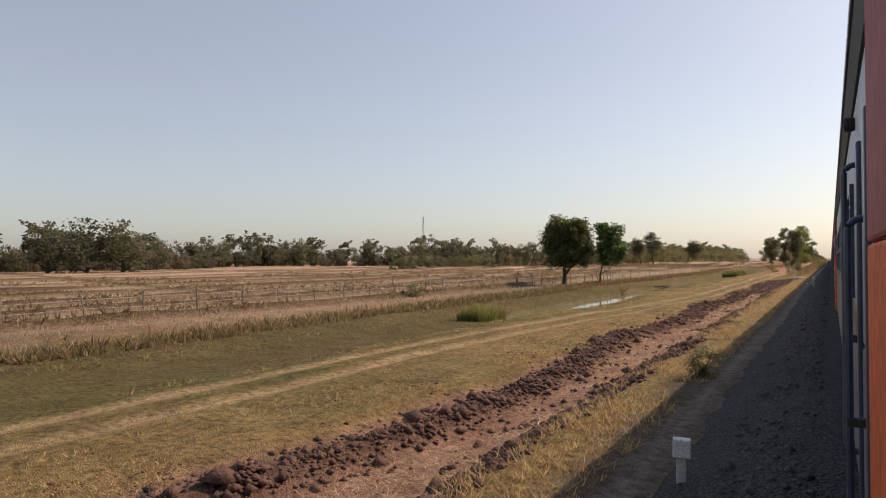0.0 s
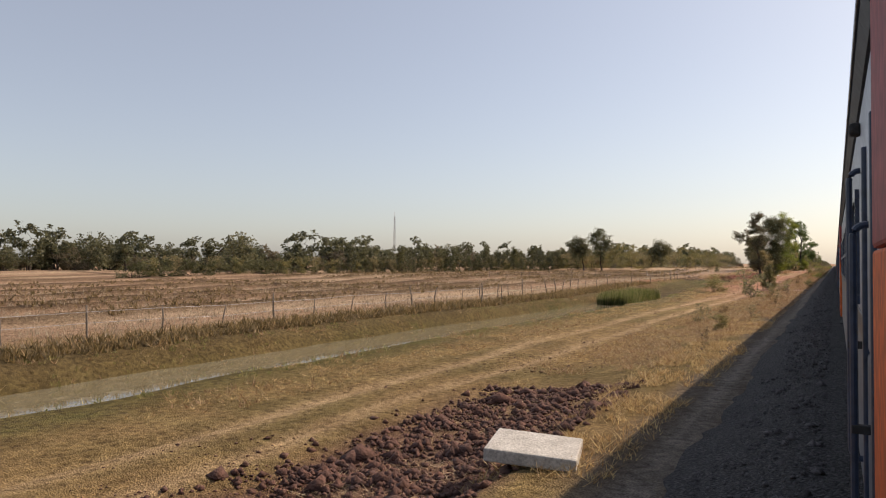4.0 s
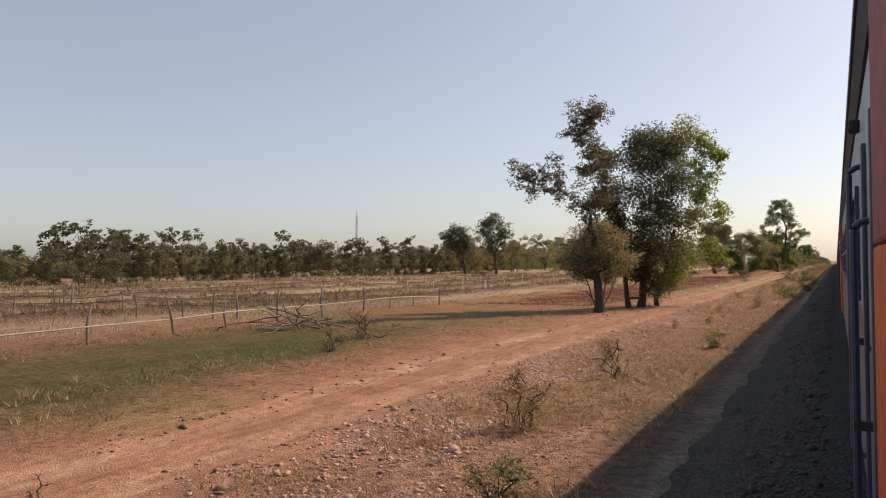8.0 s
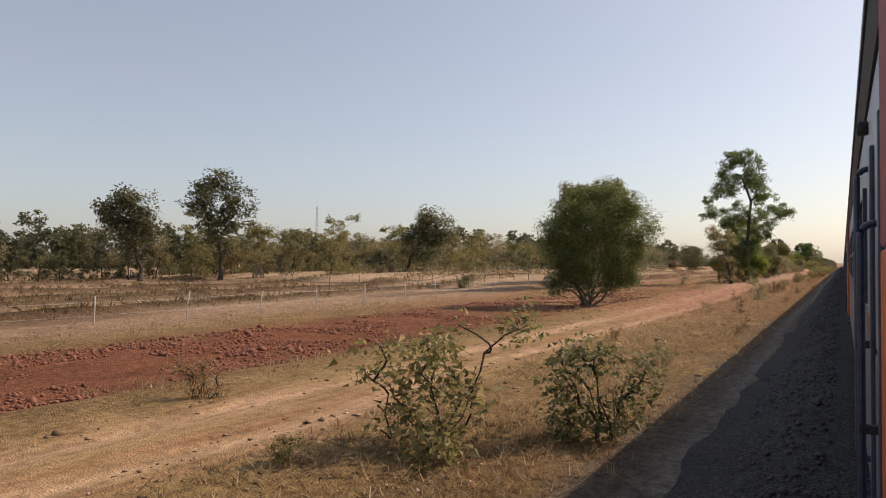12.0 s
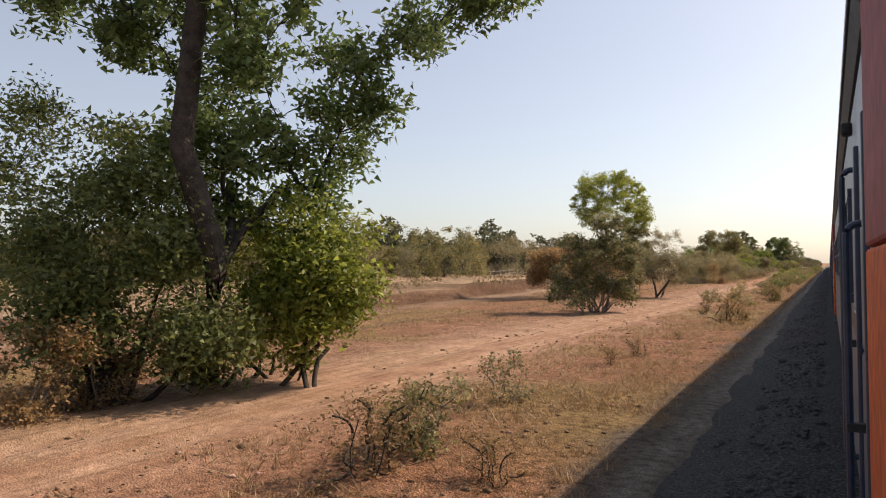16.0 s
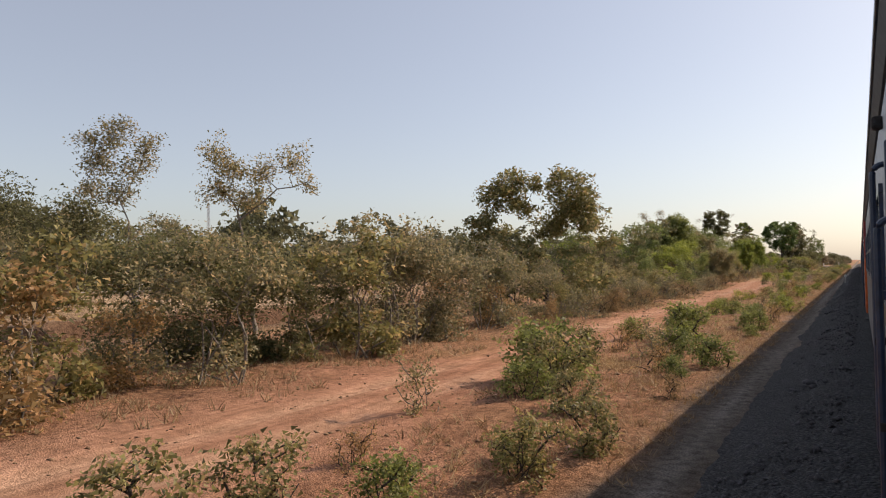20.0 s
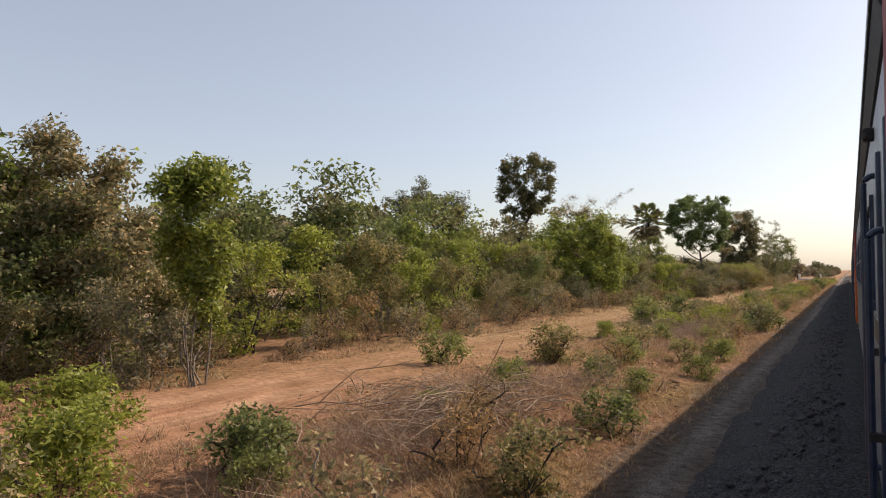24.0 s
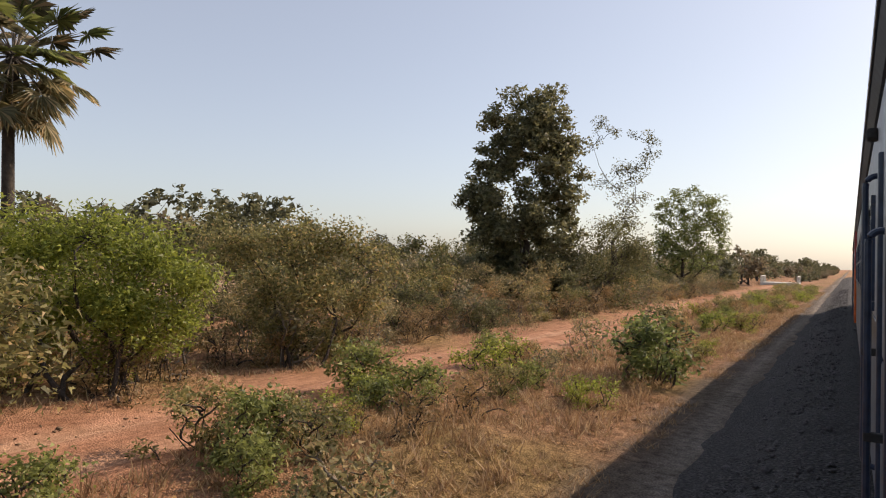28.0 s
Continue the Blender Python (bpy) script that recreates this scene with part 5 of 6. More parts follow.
gum_kinds = [dome(111 + i, 5.8 + 0.7 * i, 2.5 + 0.3 * i, 12, 0.12, leaf="dark" if i == 1 else "far", leaf_size=0.2, leaves=1200, long=1.2, trunk=0.08, fork=0.3, twigs=0.08) for i in range(3)]
shrub_kinds = [
    kind_of(121, 3.4, 3.0, 8, leaf="olive", leaf_size=0.085, leaves=3456, trunk=0.035, stems=8, foot=0.5, bark=BARK_PALE, cluster=9, twigs=0.22),
    kind_of(122, 4.6, 3.0, 9, leaf="olive", leaf_size=0.085, leaves=3801, trunk=0.04, stems=8, foot=0.5, bark=BARK_PALE, cluster=9, twigs=0.22),
    kind_of(123, 2.6, 3.2, 8, leaf="brown", leaf_size=0.072, leaves=2649, trunk=0.03, stems=9, foot=0.6, bark=BARK_PALE, cluster=9, twigs=0.22),
    kind_of(124, 4.0, 3.4, 9, leaf="grey", leaf_size=0.072, leaves=2995, trunk=0.035, stems=9, foot=0.6, bark=BARK_PALE, cluster=8, twigs=0.22),
    kind_of(125, 5.6, 3.8, 10, leaf="green", leaf_size=0.102, leaves=3916, trunk=0.07, stems=4, foot=0.4, twigs=0.22),
    kind_of(126, 6.5, 4.2, 11, leaf="olive", leaf_size=0.102, leaves=4147, trunk=0.1, fork=0.25, twigs=0.22),
    kind_of(127, 5.0, 3.6, 9, leaf="bright", leaf_size=0.093, leaves=3686, trunk=0.06, stems=4, foot=0.4, twigs=0.22),
    kind_of(128, 3.2, 3.6, 9, leaf="dark", leaf_size=0.093, leaves=3686, trunk=0.05, stems=5, foot=0.5, twigs=0.22),
]
low_kinds = [
    kind_of(131, 0.9, 1.1, 8, leaf="olive", leaf_size=0.038, leaves=1728, trunk=0.01, stems=8, foot=0.14, cluster=8, twigs=0.14),
    kind_of(132, 0.7, 1.0, 8, leaf="green", leaf_size=0.038, leaves=1843, trunk=0.01, stems=8, foot=0.14, cluster=8, twigs=0.14),
    kind_of(133, 0.8, 0.9, 8, leaf="brown", leaf_size=0.022, leaves=1497, trunk=0.008, stems=14, foot=0.14, cluster=5, long=2.4, twigs=0.14),
    kind_of(134, 1.3, 1.2, 8, leaf="grey", leaf_size=0.043, leaves=691, trunk=0.009, stems=11, foot=0.12, cluster=4, bark=BARK_PALE, twigs=0.14),
    kind_of(135, 0.8, 1.3, 8, leaf="bright", leaf_size=0.038, leaves=1728, trunk=0.01, stems=8, foot=0.15, cluster=8, twigs=0.14),
    kind_of(136, 1.9, 1.6, 12, leaf="pale", leaf_size=0.066, leaves=900, trunk=0.012, stems=18, foot=0.14, cluster=6, bark=BARK_PALE, twigs=1.2, tight=0.2, long=1.3),
    kind_of(137, 1.7, 1.9, 9, leaf="olive", leaf_size=0.060, leaves=1728, trunk=0.014, stems=9, foot=0.16, cluster=7, twigs=0.14),
    kind_of(138, 1.2, 0.9, 8, leaf="brown", leaf_size=0.017, leaves=184, trunk=0.008, stems=16, foot=0.08, cluster=2, twigs=2),
    kind_of(139, 1.1, 1.7, 10, leaf="bright", leaf_size=0.043, leaves=3686, trunk=0.012, stems=8, foot=0.2, cluster=10, long=2.0, twigs=0.14),
]
mass_kinds = [
    kind_of(141, 3.6, 3.4, 7, leaf="olive", leaf_size=0.112, leaves=1750, trunk=0.05, stems=3, foot=0.4, twigs=0.03),
    kind_of(142, 5.0, 3.6, 7, leaf="olive", leaf_size=0.112, leaves=2100, trunk=0.05, stems=3, foot=0.4, twigs=0.03),
    kind_of(143, 3.0, 3.4, 7, leaf="brown", leaf_size=0.099, leaves=1750, trunk=0.05, stems=3, foot=0.4, twigs=0.03),
    kind_of(144, 4.4, 3.6, 7, leaf="grey", leaf_size=0.099, leaves=1925, trunk=0.05, stems=3, foot=0.4, twigs=0.03),
    kind_of(145, 6.0, 4.0, 8, leaf="green", leaf_size=0.125, leaves=2275, trunk=0.08, fork=0.25, twigs=0.03),
    kind_of(146, 6.8, 4.4, 8, leaf="olive", leaf_size=0.125, leaves=2275, trunk=0.08, fork=0.25, twigs=0.03),
    kind_of(147, 5.4, 4.0, 8, leaf="bright", leaf_size=0.119, leaves=2100, trunk=0.07, fork=0.2, twigs=0.03),
    kind_of(148, 3.6, 3.8, 7, leaf="dark", leaf_size=0.119, leaves=1925, trunk=0.07, fork=0.2, twigs=0.03),
]
skyline_kinds = [
    dome(151, 8.0, 8.0, 10, leaf="far", leaf_size=0.54, leaves=620, long=1.15, tight=0.3, trunk=0.22, fork=0.3, twigs=0.0),
    dome(152, 6.0, 8.5, 10, leaf="far", leaf_size=0.54, leaves=620, long=1.15, tight=0.3, trunk=0.2, fork=0.25, twigs=0.0),
    dome(153, 10.5, 6.5, 10, leaf="far", leaf_size=0.54, leaves=620, long=1.15, tight=0.3, trunk=0.25, fork=0.35, twigs=0.0),
    dome(154, 4.2, 7.5, 10, leaf="farbrown", leaf_size=0.51, leaves=560, long=1.15, tight=0.3, trunk=0.12, fork=0.15, twigs=0.0),
    dome(155, 7.0, 8.0, 10, leaf="farbrown", leaf_size=0.51, leaves=560, long=1.15, tight=0.3, trunk=0.2, fork=0.3, twigs=0.0),
    dome(156, 9.0, 9.0, 10, leaf="far", leaf_size=0.54, leaves=640, long=1.15, tight=0.3, trunk=0.25, fork=0.3, twigs=0.0),
]
WORDS = {
    "far": ("hazy green tree on the far field edge", "tree", "far trees"),
    "gum": ("slender plantation tree in a row", "tree", "plantation row"),
}
SHRUB_WORDS = ["dusty olive shrub with pale stems", "tall dusty olive shrub with pale stems", "brown half-dry shrub with thin stems", "grey thin-leaved shrub with pale stems",
               "green leafy tall bush", "young olive-green tree in the wood", "fresh yellow-green bush in the wood", "dark green dense bush"]
LOW_WORDS = ["low olive bush on the verge", "low green bush on the verge", "dry brown herb on the verge", "sparse grey twiggy shrub", "low bright green bush on the verge",
             "pale-leaved sapling with many thin stems", "olive-leaved spreading young shrub", "dry leafless twiggy shrub on the verge", "dense feathery bright green bush"]
rng = np.random.default_rng(7)
proto = {}


def place(kind, i, x, y, s=1.0):
    kinds, name = {"far": (far_kinds, "tree"), "gum": (gum_kinds, "plantation_tree"), "shrub": (shrub_kinds, "shrub"), "low": (low_kinds, "low_bush")}[kind]
    if (kind, i) not in proto:
        if kind == "shrub":
            words = (SHRUB_WORDS[i], "tree" if i == 5 else "bush", "wood along the cart track")
        elif kind == "low":
            words = (LOW_WORDS[i], "bush", "verge plants")
        else:
            words = WORDS[kind]
        proto[(kind, i)] = put_plant(name, kinds[i], x, y, *words, turn=float(rng.uniform(0, 360)), scale=s)
        return
    ob = copy_thing(proto[(kind, i)], pose(0, 0, 0))
    ob.matrix_basis = pose(x, y, gz(x, y) - 0.03, 0, 0, float(rng.uniform(0, 360))) @ Matrix.Scale(s, 4)


def arrays(me):
    v = np.zeros(len(me.vertices) * 3)
    me.vertices.foreach_get("co", v)
    f = np.zeros(len(me.loops), dtype=np.int32)
    me.loops.foreach_get("vertex_index", f)
    return v.reshape(-1, 3), f.reshape(len(me.polygons), -1)


def mass(name, items, kinds, label, category):
    """Many far or hidden plants joined into one object of stuff."""
    mats, vs, fs, fm, n = [], [], [], [], 0
    got = {i: [arrays(m) for m in k] for i, k in enumerate(kinds)}
    for i, x, y, s in items:
        a = float(rng.uniform(0, 6.28))
        rot = np.array(((math.cos(a), -math.sin(a), 0), (math.sin(a), math.cos(a), 0), (0, 0, 1))) * s
        for me, (v, f) in zip(kinds[i], got[i]):
            if me.materials[0] not in mats:
                mats.append(me.materials[0])
            if f.shape[1] == 4:
                f = np.concatenate([f[:, [0, 1, 2]], f[:, [0, 2, 3]]])
            vs.append(v @ rot.T + np.array((x, y, gz(x, y) - 0.05)))
            fs.append(f + n)
            fm.append(np.full(len(f), mats.index(me.materials[0])))
            n += len(v)
    return tagged(new(name, mesh_of(name, np.concatenate(vs), np.concatenate(fs), mats, np.concatenate(fm))), label, category, kind="stuff")


# far edge of the fields: the nearer row as single trees, the rest as woods
woods = []
for y in np.arange(24, 640, 5.0):
    edge = 160 + 22 * math.sin(y / 70.0) + 10 * math.sin(y / 23.0)
    if y > 300:
        edge = max(66.0, 160 - (y - 300) * 0.75)
    place("far", int(rng.choice([0, 1, 3, 3, 5, 4])), -edge + rng.uniform(-5, 5), y + rng.uniform(-2, 2), float(rng.uniform(0.6, 1.15)))
    for back in (1.0, 3.5):
        woods.append((int(rng.choice([1, 3, 3, 4])), -edge - back + rng.uniform(-1, 1), y + back - 1.0, float(rng.uniform(0.4, 0.7))))
    for row in (0.4, 1, 2):
        woods.append((int(rng.integers(6)), -edge - row * 11 + rng.uniform(-6, 6), y + rng.uniform(-3, 3), float(rng.uniform(0.8, 1.4))))
for i in range(170):
    woods.append((int(rng.integers(6)), -rng.uniform(220, 460), rng.uniform(150, 1500), float(rng.uniform(0.9, 1.5))))
for y in np.arange(640, 1500, 8.0):
    for row in range(3):
        woods.append((int(rng.integers(6)), -rng.uniform(11, 17) - row * 9, y + rng.uniform(-4, 4), float(rng.uniform(0.45, 0.75))))
for y in np.arange(690, 1000, 8.0):
    woods.append((int(rng.choice([1, 3, 4])), -rng.uniform(5.5, 9.0), y + rng.uniform(-3, 3), float(rng.uniform(0.25, 0.42))))
mass("far_woods", woods, skyline_kinds, "hazy woods on the horizon beyond the fields", "woods")
# tall trees by the far hamlet, and the hamlet's roofs
for x, y, s in ((-152, 84, 1.35), (-150, 92, 1.5), (-147, 99, 1.45), (-154, 104, 1.2), (-171, 187, 1.2), (-120, 190, 1.1)):
    place("far", 0, x, y, s * 1.15)
for x, y in ((-184, 131),):
    house = new("farmhouse")
    house.matrix_world = pose(x, y, gz(x, y), 0, 0, 20)
    part("wall", box(bmesh.new(), -3, 3, -2.4, 2.4, 0, 2.0), WOOD_PALE, house)
    bm = bmesh.new()
    vv = [bm.verts.new(p) for p in ((-3.5, -2.9, 2.004), (3.5, -2.9, 2.004), (3.5, 2.9, 2.004), (-3.5, 2.9, 2.004), (-3.5, 0, 3.3), (3.5, 0, 3.3))]
    for q in ((0, 1, 5, 4), (2, 3, 4, 5), (3, 0, 4), (1, 2, 5), (3, 2, 1, 0)):
        bm.faces.new([vv[i] for i in q])
    part("roof", bm, STEEL, house, "grey sheet metal roof")
    tagged(house, "small far farmhouse with a sheet roof", "house", "hamlet")
# plantation row
for y in np.arange(200, 345, 2.2):
    place("gum", int(rng.integers(3)), -94 + 0.12 * (y - 205) + rng.uniform(-2.5, 2.5), y + rng.uniform(-1, 1), float(rng.uniform(0.6, 1.15)))
hedge = [(int(rng.choice([7, 3, 0, 7])), -97 + 0.12 * (y - 205) + rng.uniform(-2, 2), y, float(rng.uniform(0.7, 1.1))) for y in np.arange(150, 350, 1.6)]
hedge += [(int(rng.choice([1, 3, 5, 7, 2])), -72 + 0.12 * (y - 300) - rng.uniform(0, 6), y, float(rng.uniform(0.9, 1.5))) for y in np.arange(296, 440, 2.0)]
mass("hedge", hedge, mass_kinds, "dusty hedge and scrub at the field edge", "hedge")
# trees standing out of the wood edge behind the middle fields
for y in np.arange(300, 440, 5.5):
    place("shrub", int(rng.choice([1, 3, 5, 7])), -60 + 0.12 * (y - 300) - rng.uniform(0, 4), y + rng.uniform(-2, 2), float(rng.uniform(1.0, 1.6)))
# the wood beside the cart track
deep = []
for y in np.arange(424, 640, 2.0):
    inner = float(road_x(y)) - (3.4 if y < 440 else 4.6 if y < 540 else 3.2)
    for row, back in enumerate((0.0, 2.2, 5.0, 8.5, 12.5)):
        if (y < 432 and row > 2) or (y < 464 and row > 1):
            continue
        open_end = y > 544
        pool = (0, 1, 2, 3) if y < 450 else (0, 1, 2, 3, 4, 6, 7) if y < 545 else (0, 2, 3, 7, 0, 2)
        size = (0.55 if row == 0 else 0.8 if row == 1 else 1.0) * (0.72 if open_end or y < 464 else 1.0)
        k = int(rng.choice(pool if row < 2 else (1, 3, 4, 5, 6) if not open_end else (0, 1, 3)))
        spot = (k, inner - back + rng.uniform(-0.9, 0.9), y + rng.uniform(-1, 1), float(size * rng.uniform(0.75, 1.2)))
        if row < 2:
            place("shrub", *spot)
        else:
            deep.append(spot)
brush = [(int(rng.choice([2, 2, 3])), float(road_x(y)) - rng.uniform(2.2, 4.2), y, float(rng.uniform(0.8, 1.5))) for y in np.arange(428, 640, 1.1)]
mass("dry_undergrowth", brush, low_kinds, "dry brown herbs at the foot of the wood", "undergrowth")
mass("wood_interior", deep, mass_kinds, "dense dusty green wood behind the track", "woods")
# thin stand of saplings before the wood
for y in np.arange(402, 426, 1.5):
    place("shrub", int(rng.choice([0, 2, 3])), -12.6 + rng.uniform(-1.2, 1.2), y, float(rng.uniform(0.6, 1.0)))
# plants on the verge, one by one
place("low", 0, -2.3, 14.2, 0.64)
place("low", 0, -27.1, 42.4, 1.19)
place("low", 2, -17.7, 65.7, 1.55)
place("low", 5, -6.1, 141.9, 1.25)
place("low", 5, -5.05, 145.9, 0.58)
place("low", 5, -7.1, 148.5, 0.88)
place("low", 5, -3.9, 149.2, 0.56)
place("low", 6, -10.3, 149.4, 1.00)
place("low", 5, -7.4, 149.9, 0.74)
place("low", 2, -3.2, 155.9, 0.65)
place("low", 7, -4.4, 158.6, 0.91)
place("low", 0, -2.4, 159.3, 0.67)
place("low", 7, -7.1, 163.8, 0.44)
place("low", 2, -3.9, 169.0, 0.86)
place("low", 7, -4.0, 173.8, 0.79)
place("low", 7, -12.0, 174.2, 0.91)
place("low", 2, -13.1, 177.0, 1.14)
place("low", 1, -2.2, 194.1, 0.25)
place("low", 4, -2.4, 207.8, 1.0)
place("low", 2, -3.5, 213.7, 1.00)
place("low", 0, -1.9, 220.1, 1.42)
place("low", 2, -3.9, 225.5, 0.43)
place("low", 1, -2.6, 226.2, 0.48)
place("low", 7, -3.4, 227.6, 0.41)
place("low", 2, -2.8, 230.4, 0.77)
place("low", 6, -4.8, 247.5, 1.04)
place("low", 2, -9.7, 247.8, 0.92)
place("low", 0, -2.8, 248.9, 1.48)
place("low", 7, -5.8, 284.9, 0.76)
place("low", 5, -4.8, 287.1, 0.86)
place("shrub", 0, -31.0, 295.9, 0.88)
place("low", 2, -4.5, 298.3, 1.34)
place("low", 0, -6.2, 306.0, 0.55)
place("low", 0, -5.7, 306.5, 0.40)
place("low", 0, -2.4, 310.6, 0.39)
place("low", 5, -15.1, 316.6, 0.64)
place("shrub", 2, -10.9, 325.8, 0.58)
place("low", 2, -4.4, 326.2, 1.19)
place("shrub", 2, -11.2, 326.8, 0.57)
place("low", 5, -4.3, 327.1, 0.52)
place("low", 0, -4.7, 327.2, 0.90)
place("low", 2, -11.5, 327.8, 1.47)
place("low", 2, -3.5, 348.9, 1.42)
place("low", 2, -3.2, 350.3, 0.73)
place("low", 7, -5.2, 353.7, 0.88)
place("low", 6, -4.6, 361.6, 0.79)
place("low", 6, -6.6, 364.0, 0.51)
place("low", 6, -6.1, 364.5, 0.45)
place("low", 7, -11.8, 366.5, 1.55)
place("low", 2, -3.1, 366.7, 1.45)
place("low", 0, -2.9, 366.9, 0.84)
place("low", 0, -4.3, 377.0, 1.12)
place("low", 1, -4.0, 383.1, 1.34)
place("low", 1, -4.1, 385.8, 1.07)
place("low", 0, -4.5, 385.8, 0.62)
place("low", 0, -5.4, 391.8, 0.58)
place("low", 0, -3.8, 393.7, 1.17)
place("low", 1, -4.9, 401.3, 0.88)
place("low", 0, -3.3, 406.9, 0.82)
place("low", 0, -4.8, 411.7, 1.12)
place("low", 1, -5.6, 412.6, 1.66)
place("low", 0, -5.7, 415.7, 1.00)
place("low", 1, -4.7, 421.3, 1.54)
place("low", 0, -8.3, 475.0, 0.65)
place("low", 0, -2.8, 478.4, 0.65)
place("low", 8, -6.7, 480.8, 0.90)
place("low", 8, -6.9, 483.9, 0.89)
place("low", 1, -5.7, 485.3, 1.05)
place("low", 1, -8.9, 494.9, 1.16)
place("low", 0, -6.8, 496.8, 1.19)
place("low", 8, -7.7, 503.9, 0.57)
place("low", 0, -3.0, 508.5, 1.25)
place("low", 1, -2.8, 509.6, 1.29)
place("low", 1, -7.9, 510.2, 1.25)
place("low", 1, -8.0, 511.4, 1.69)
place("low", 0, -8.0, 511.6, 0.80)
place("low", 1, -7.3, 513.7, 1.61)
place("low", 0, -6.9, 516.1, 0.98)
place("low", 0, -6.0, 526.0, 0.70)
place("low", 1, -5.5, 526.9, 1.38)
place("low", 1, -6.0, 544.2, 1.14)
place("low", 1, -5.0, 544.6, 0.86)
place("low", 1, -5.9, 565.5, 1.04)
place("low", 0, -5.2, 565.8, 0.72)
place("low", 2, -4.6, 567.0, 0.80)
place("low", 2, -4.6, 568.4, 0.91)
place("low", 1, -7.2, 569.4, 1.29)
place("low", 1, -7.0, 573.6, 1.11)
place("low", 1, -3.3, 573.8, 1.81)
place("low", 0, -5.1, 582.5, 1.24)
place("low", 8, -9.2, 485.2, 0.95)
place("low", 1, -6.1, 485.9, 0.8)
place("low", 0, -6.7, 496.5, 1.0)
for y in np.arange(400, 640, 2.0):
    place("low", int(rng.choice([0, 1, 2, 2, 3, 4, 1])), -rng.uniform(2.8, 6.2), y + rng.uniform(-0.5, 0.5), float(rng.uniform(0.5, 1.0)))
growth = [(int(rng.choice([0, 4, 4, 2, 3, 2])), -rng.uniform(3.0, 7.2), y + rng.uniform(-0.4, 0.4), float(rng.uniform(0.45, 1.0))) for y in np.arange(498, 640, 1.3)]
growth += [(int(rng.choice([0, 1, 2, 2, 3, 4, 1])), -rng.uniform(2.8, 6.2), y + rng.uniform(-0.5, 0.5), float(rng.uniform(0.5, 1.0))) for y in np.arange(401, 640, 2.0)]
mass("verge_growth", growth, low_kinds, "mixed low green and dry herbs on the verge", "undergrowth")
for y in np.arange(104, 400, 4.2):
    place("low", int(rng.choice([2, 2, 7, 0, 3])), -rng.uniform(2.8, 6.0), y + rng.uniform(-2, 2), float(rng.uniform(0.35, 0.8)))


# ---- grass, clods, stones: uncountable stuff ----
def blades(name, xs_, ys_, height, mat, label, per=6, lean=0.45, width=0.012, seed=5):
    r = np.random.default_rng(seed)
    n = len(xs_)
    base = np.stack([xs_, ys_, hgt(xs_, ys_) - 0.01], 1).repeat(per, 0) + r.normal(size=(n * per, 3)) * np.array((0.05, 0.05, 0))
    hh = (height * r.uniform(0.5, 1.3, n)).repeat(per)[:, None] * r.uniform(0.6, 1.1, (n * per, 1))
    d = r.normal(size=(n * per, 2)) * lean
    tip = base + np.concatenate([d * hh, hh], 1)
    a = r.uniform(0, 6.28, n * per)
    w = np.stack([np.cos(a), np.sin(a), np.zeros_like(a)], 1) * width * r.uniform(0.6, 1.6, (n * per, 1)) * (1 + hh * 1.5)
    v = np.stack([base - w, base + w, tip], 1).reshape(-1, 3)
    f = np.arange(n * per * 3).reshape(-1, 3)
    return tagged(new(name, mesh_of(name, v, f, [mat])), label, "grass", kind="stuff")


def scatter(n, x0, x1, y0, y1, seed, cut=0.45, scale=1.6):
    r = np.random.default_rng(seed)
    x, y = r.uniform(x0, x1, n), r.uniform(y0, y1, n)
    keep = vnoise(x, y, scale, seed) + 0.25 * vnoise(x, y, scale * 4, seed + 1) > cut
    keep &= np.abs(x - road_x(y)) > 1.5
    return x[keep], y[keep]


gx, gy = scatter(34000, -3.9, -2.15, 0, 640, 61, 0.42)
early = gy < 108 + 8 * np.sin(gy * 3.0)
VERGE = leafy("verge_grass_blade", (0.22, 0.13, 0.07), (0.43, 0.275, 0.15), (0.50, 0.36, 0.21), 0.2)
blades("verge_grass", gx[early], gy[early], 0.15, DRY, "dry golden grass along the ballast", per=9, lean=0.8, width=0.006)
blades("red_verge_grass", gx[~early], gy[~early], 0.13, VERGE, "dry reddish grass along the ballast", per=8, lean=0.9, width=0.006)
gx, gy = scatter(46000, -7.5, -3.2, 96, 640, 62, 0.5)
blades("dry_grass", gx, gy, 0.15, DRYRED, "dry red-brown grass tufts on the verge", per=8, lean=0.9, width=0.007)
gx, gy = scatter(8000, -6.6, -2.9, 500, 640, 69, 0.5)
blades("tall_dry_grass", gx, gy, 0.26, VERGE, "tall dry grass between the bushes", per=9, lean=0.5, width=0.006)
q = np.random.default_rng(67)
gx = np.concatenate([q.normal(-5.2, 1.0, 900) for yy in (476, 488, 506, 530, 552)])
gy = np.concatenate([q.normal(yy, 3.0, 900) for yy in (476, 488, 506, 530, 552)])
BRUSH = leafy("dry_brush", (0.15, 0.095, 0.068), (0.35, 0.235, 0.165), (0.46, 0.34, 0.24), 0.15)
blades("dry_stalks", gx, gy, 0.30, BRUSH, "dry brown stalks round heaps of branches", per=10, lean=1.2, width=0.004)
gx, gy = scatter(22000, -13.5, -6.3, 0, 150, 63, 0.62)
blades("field_grass", gx, gy, 0.08, DRY, "short dry grass beside the cart track", per=6, lean=1.0, width=0.007)
gx, gy = scatter(20000, -26.0, -10.0, 0, 300, 64, 0.66)
keep = np.abs(gx - canal_mid(gy)) > 2.0
blades("meadow_grass", gx[keep], gy[keep], 0.16, DRYRED, "dry grass on the field side", per=6, lean=0.7, width=0.01)
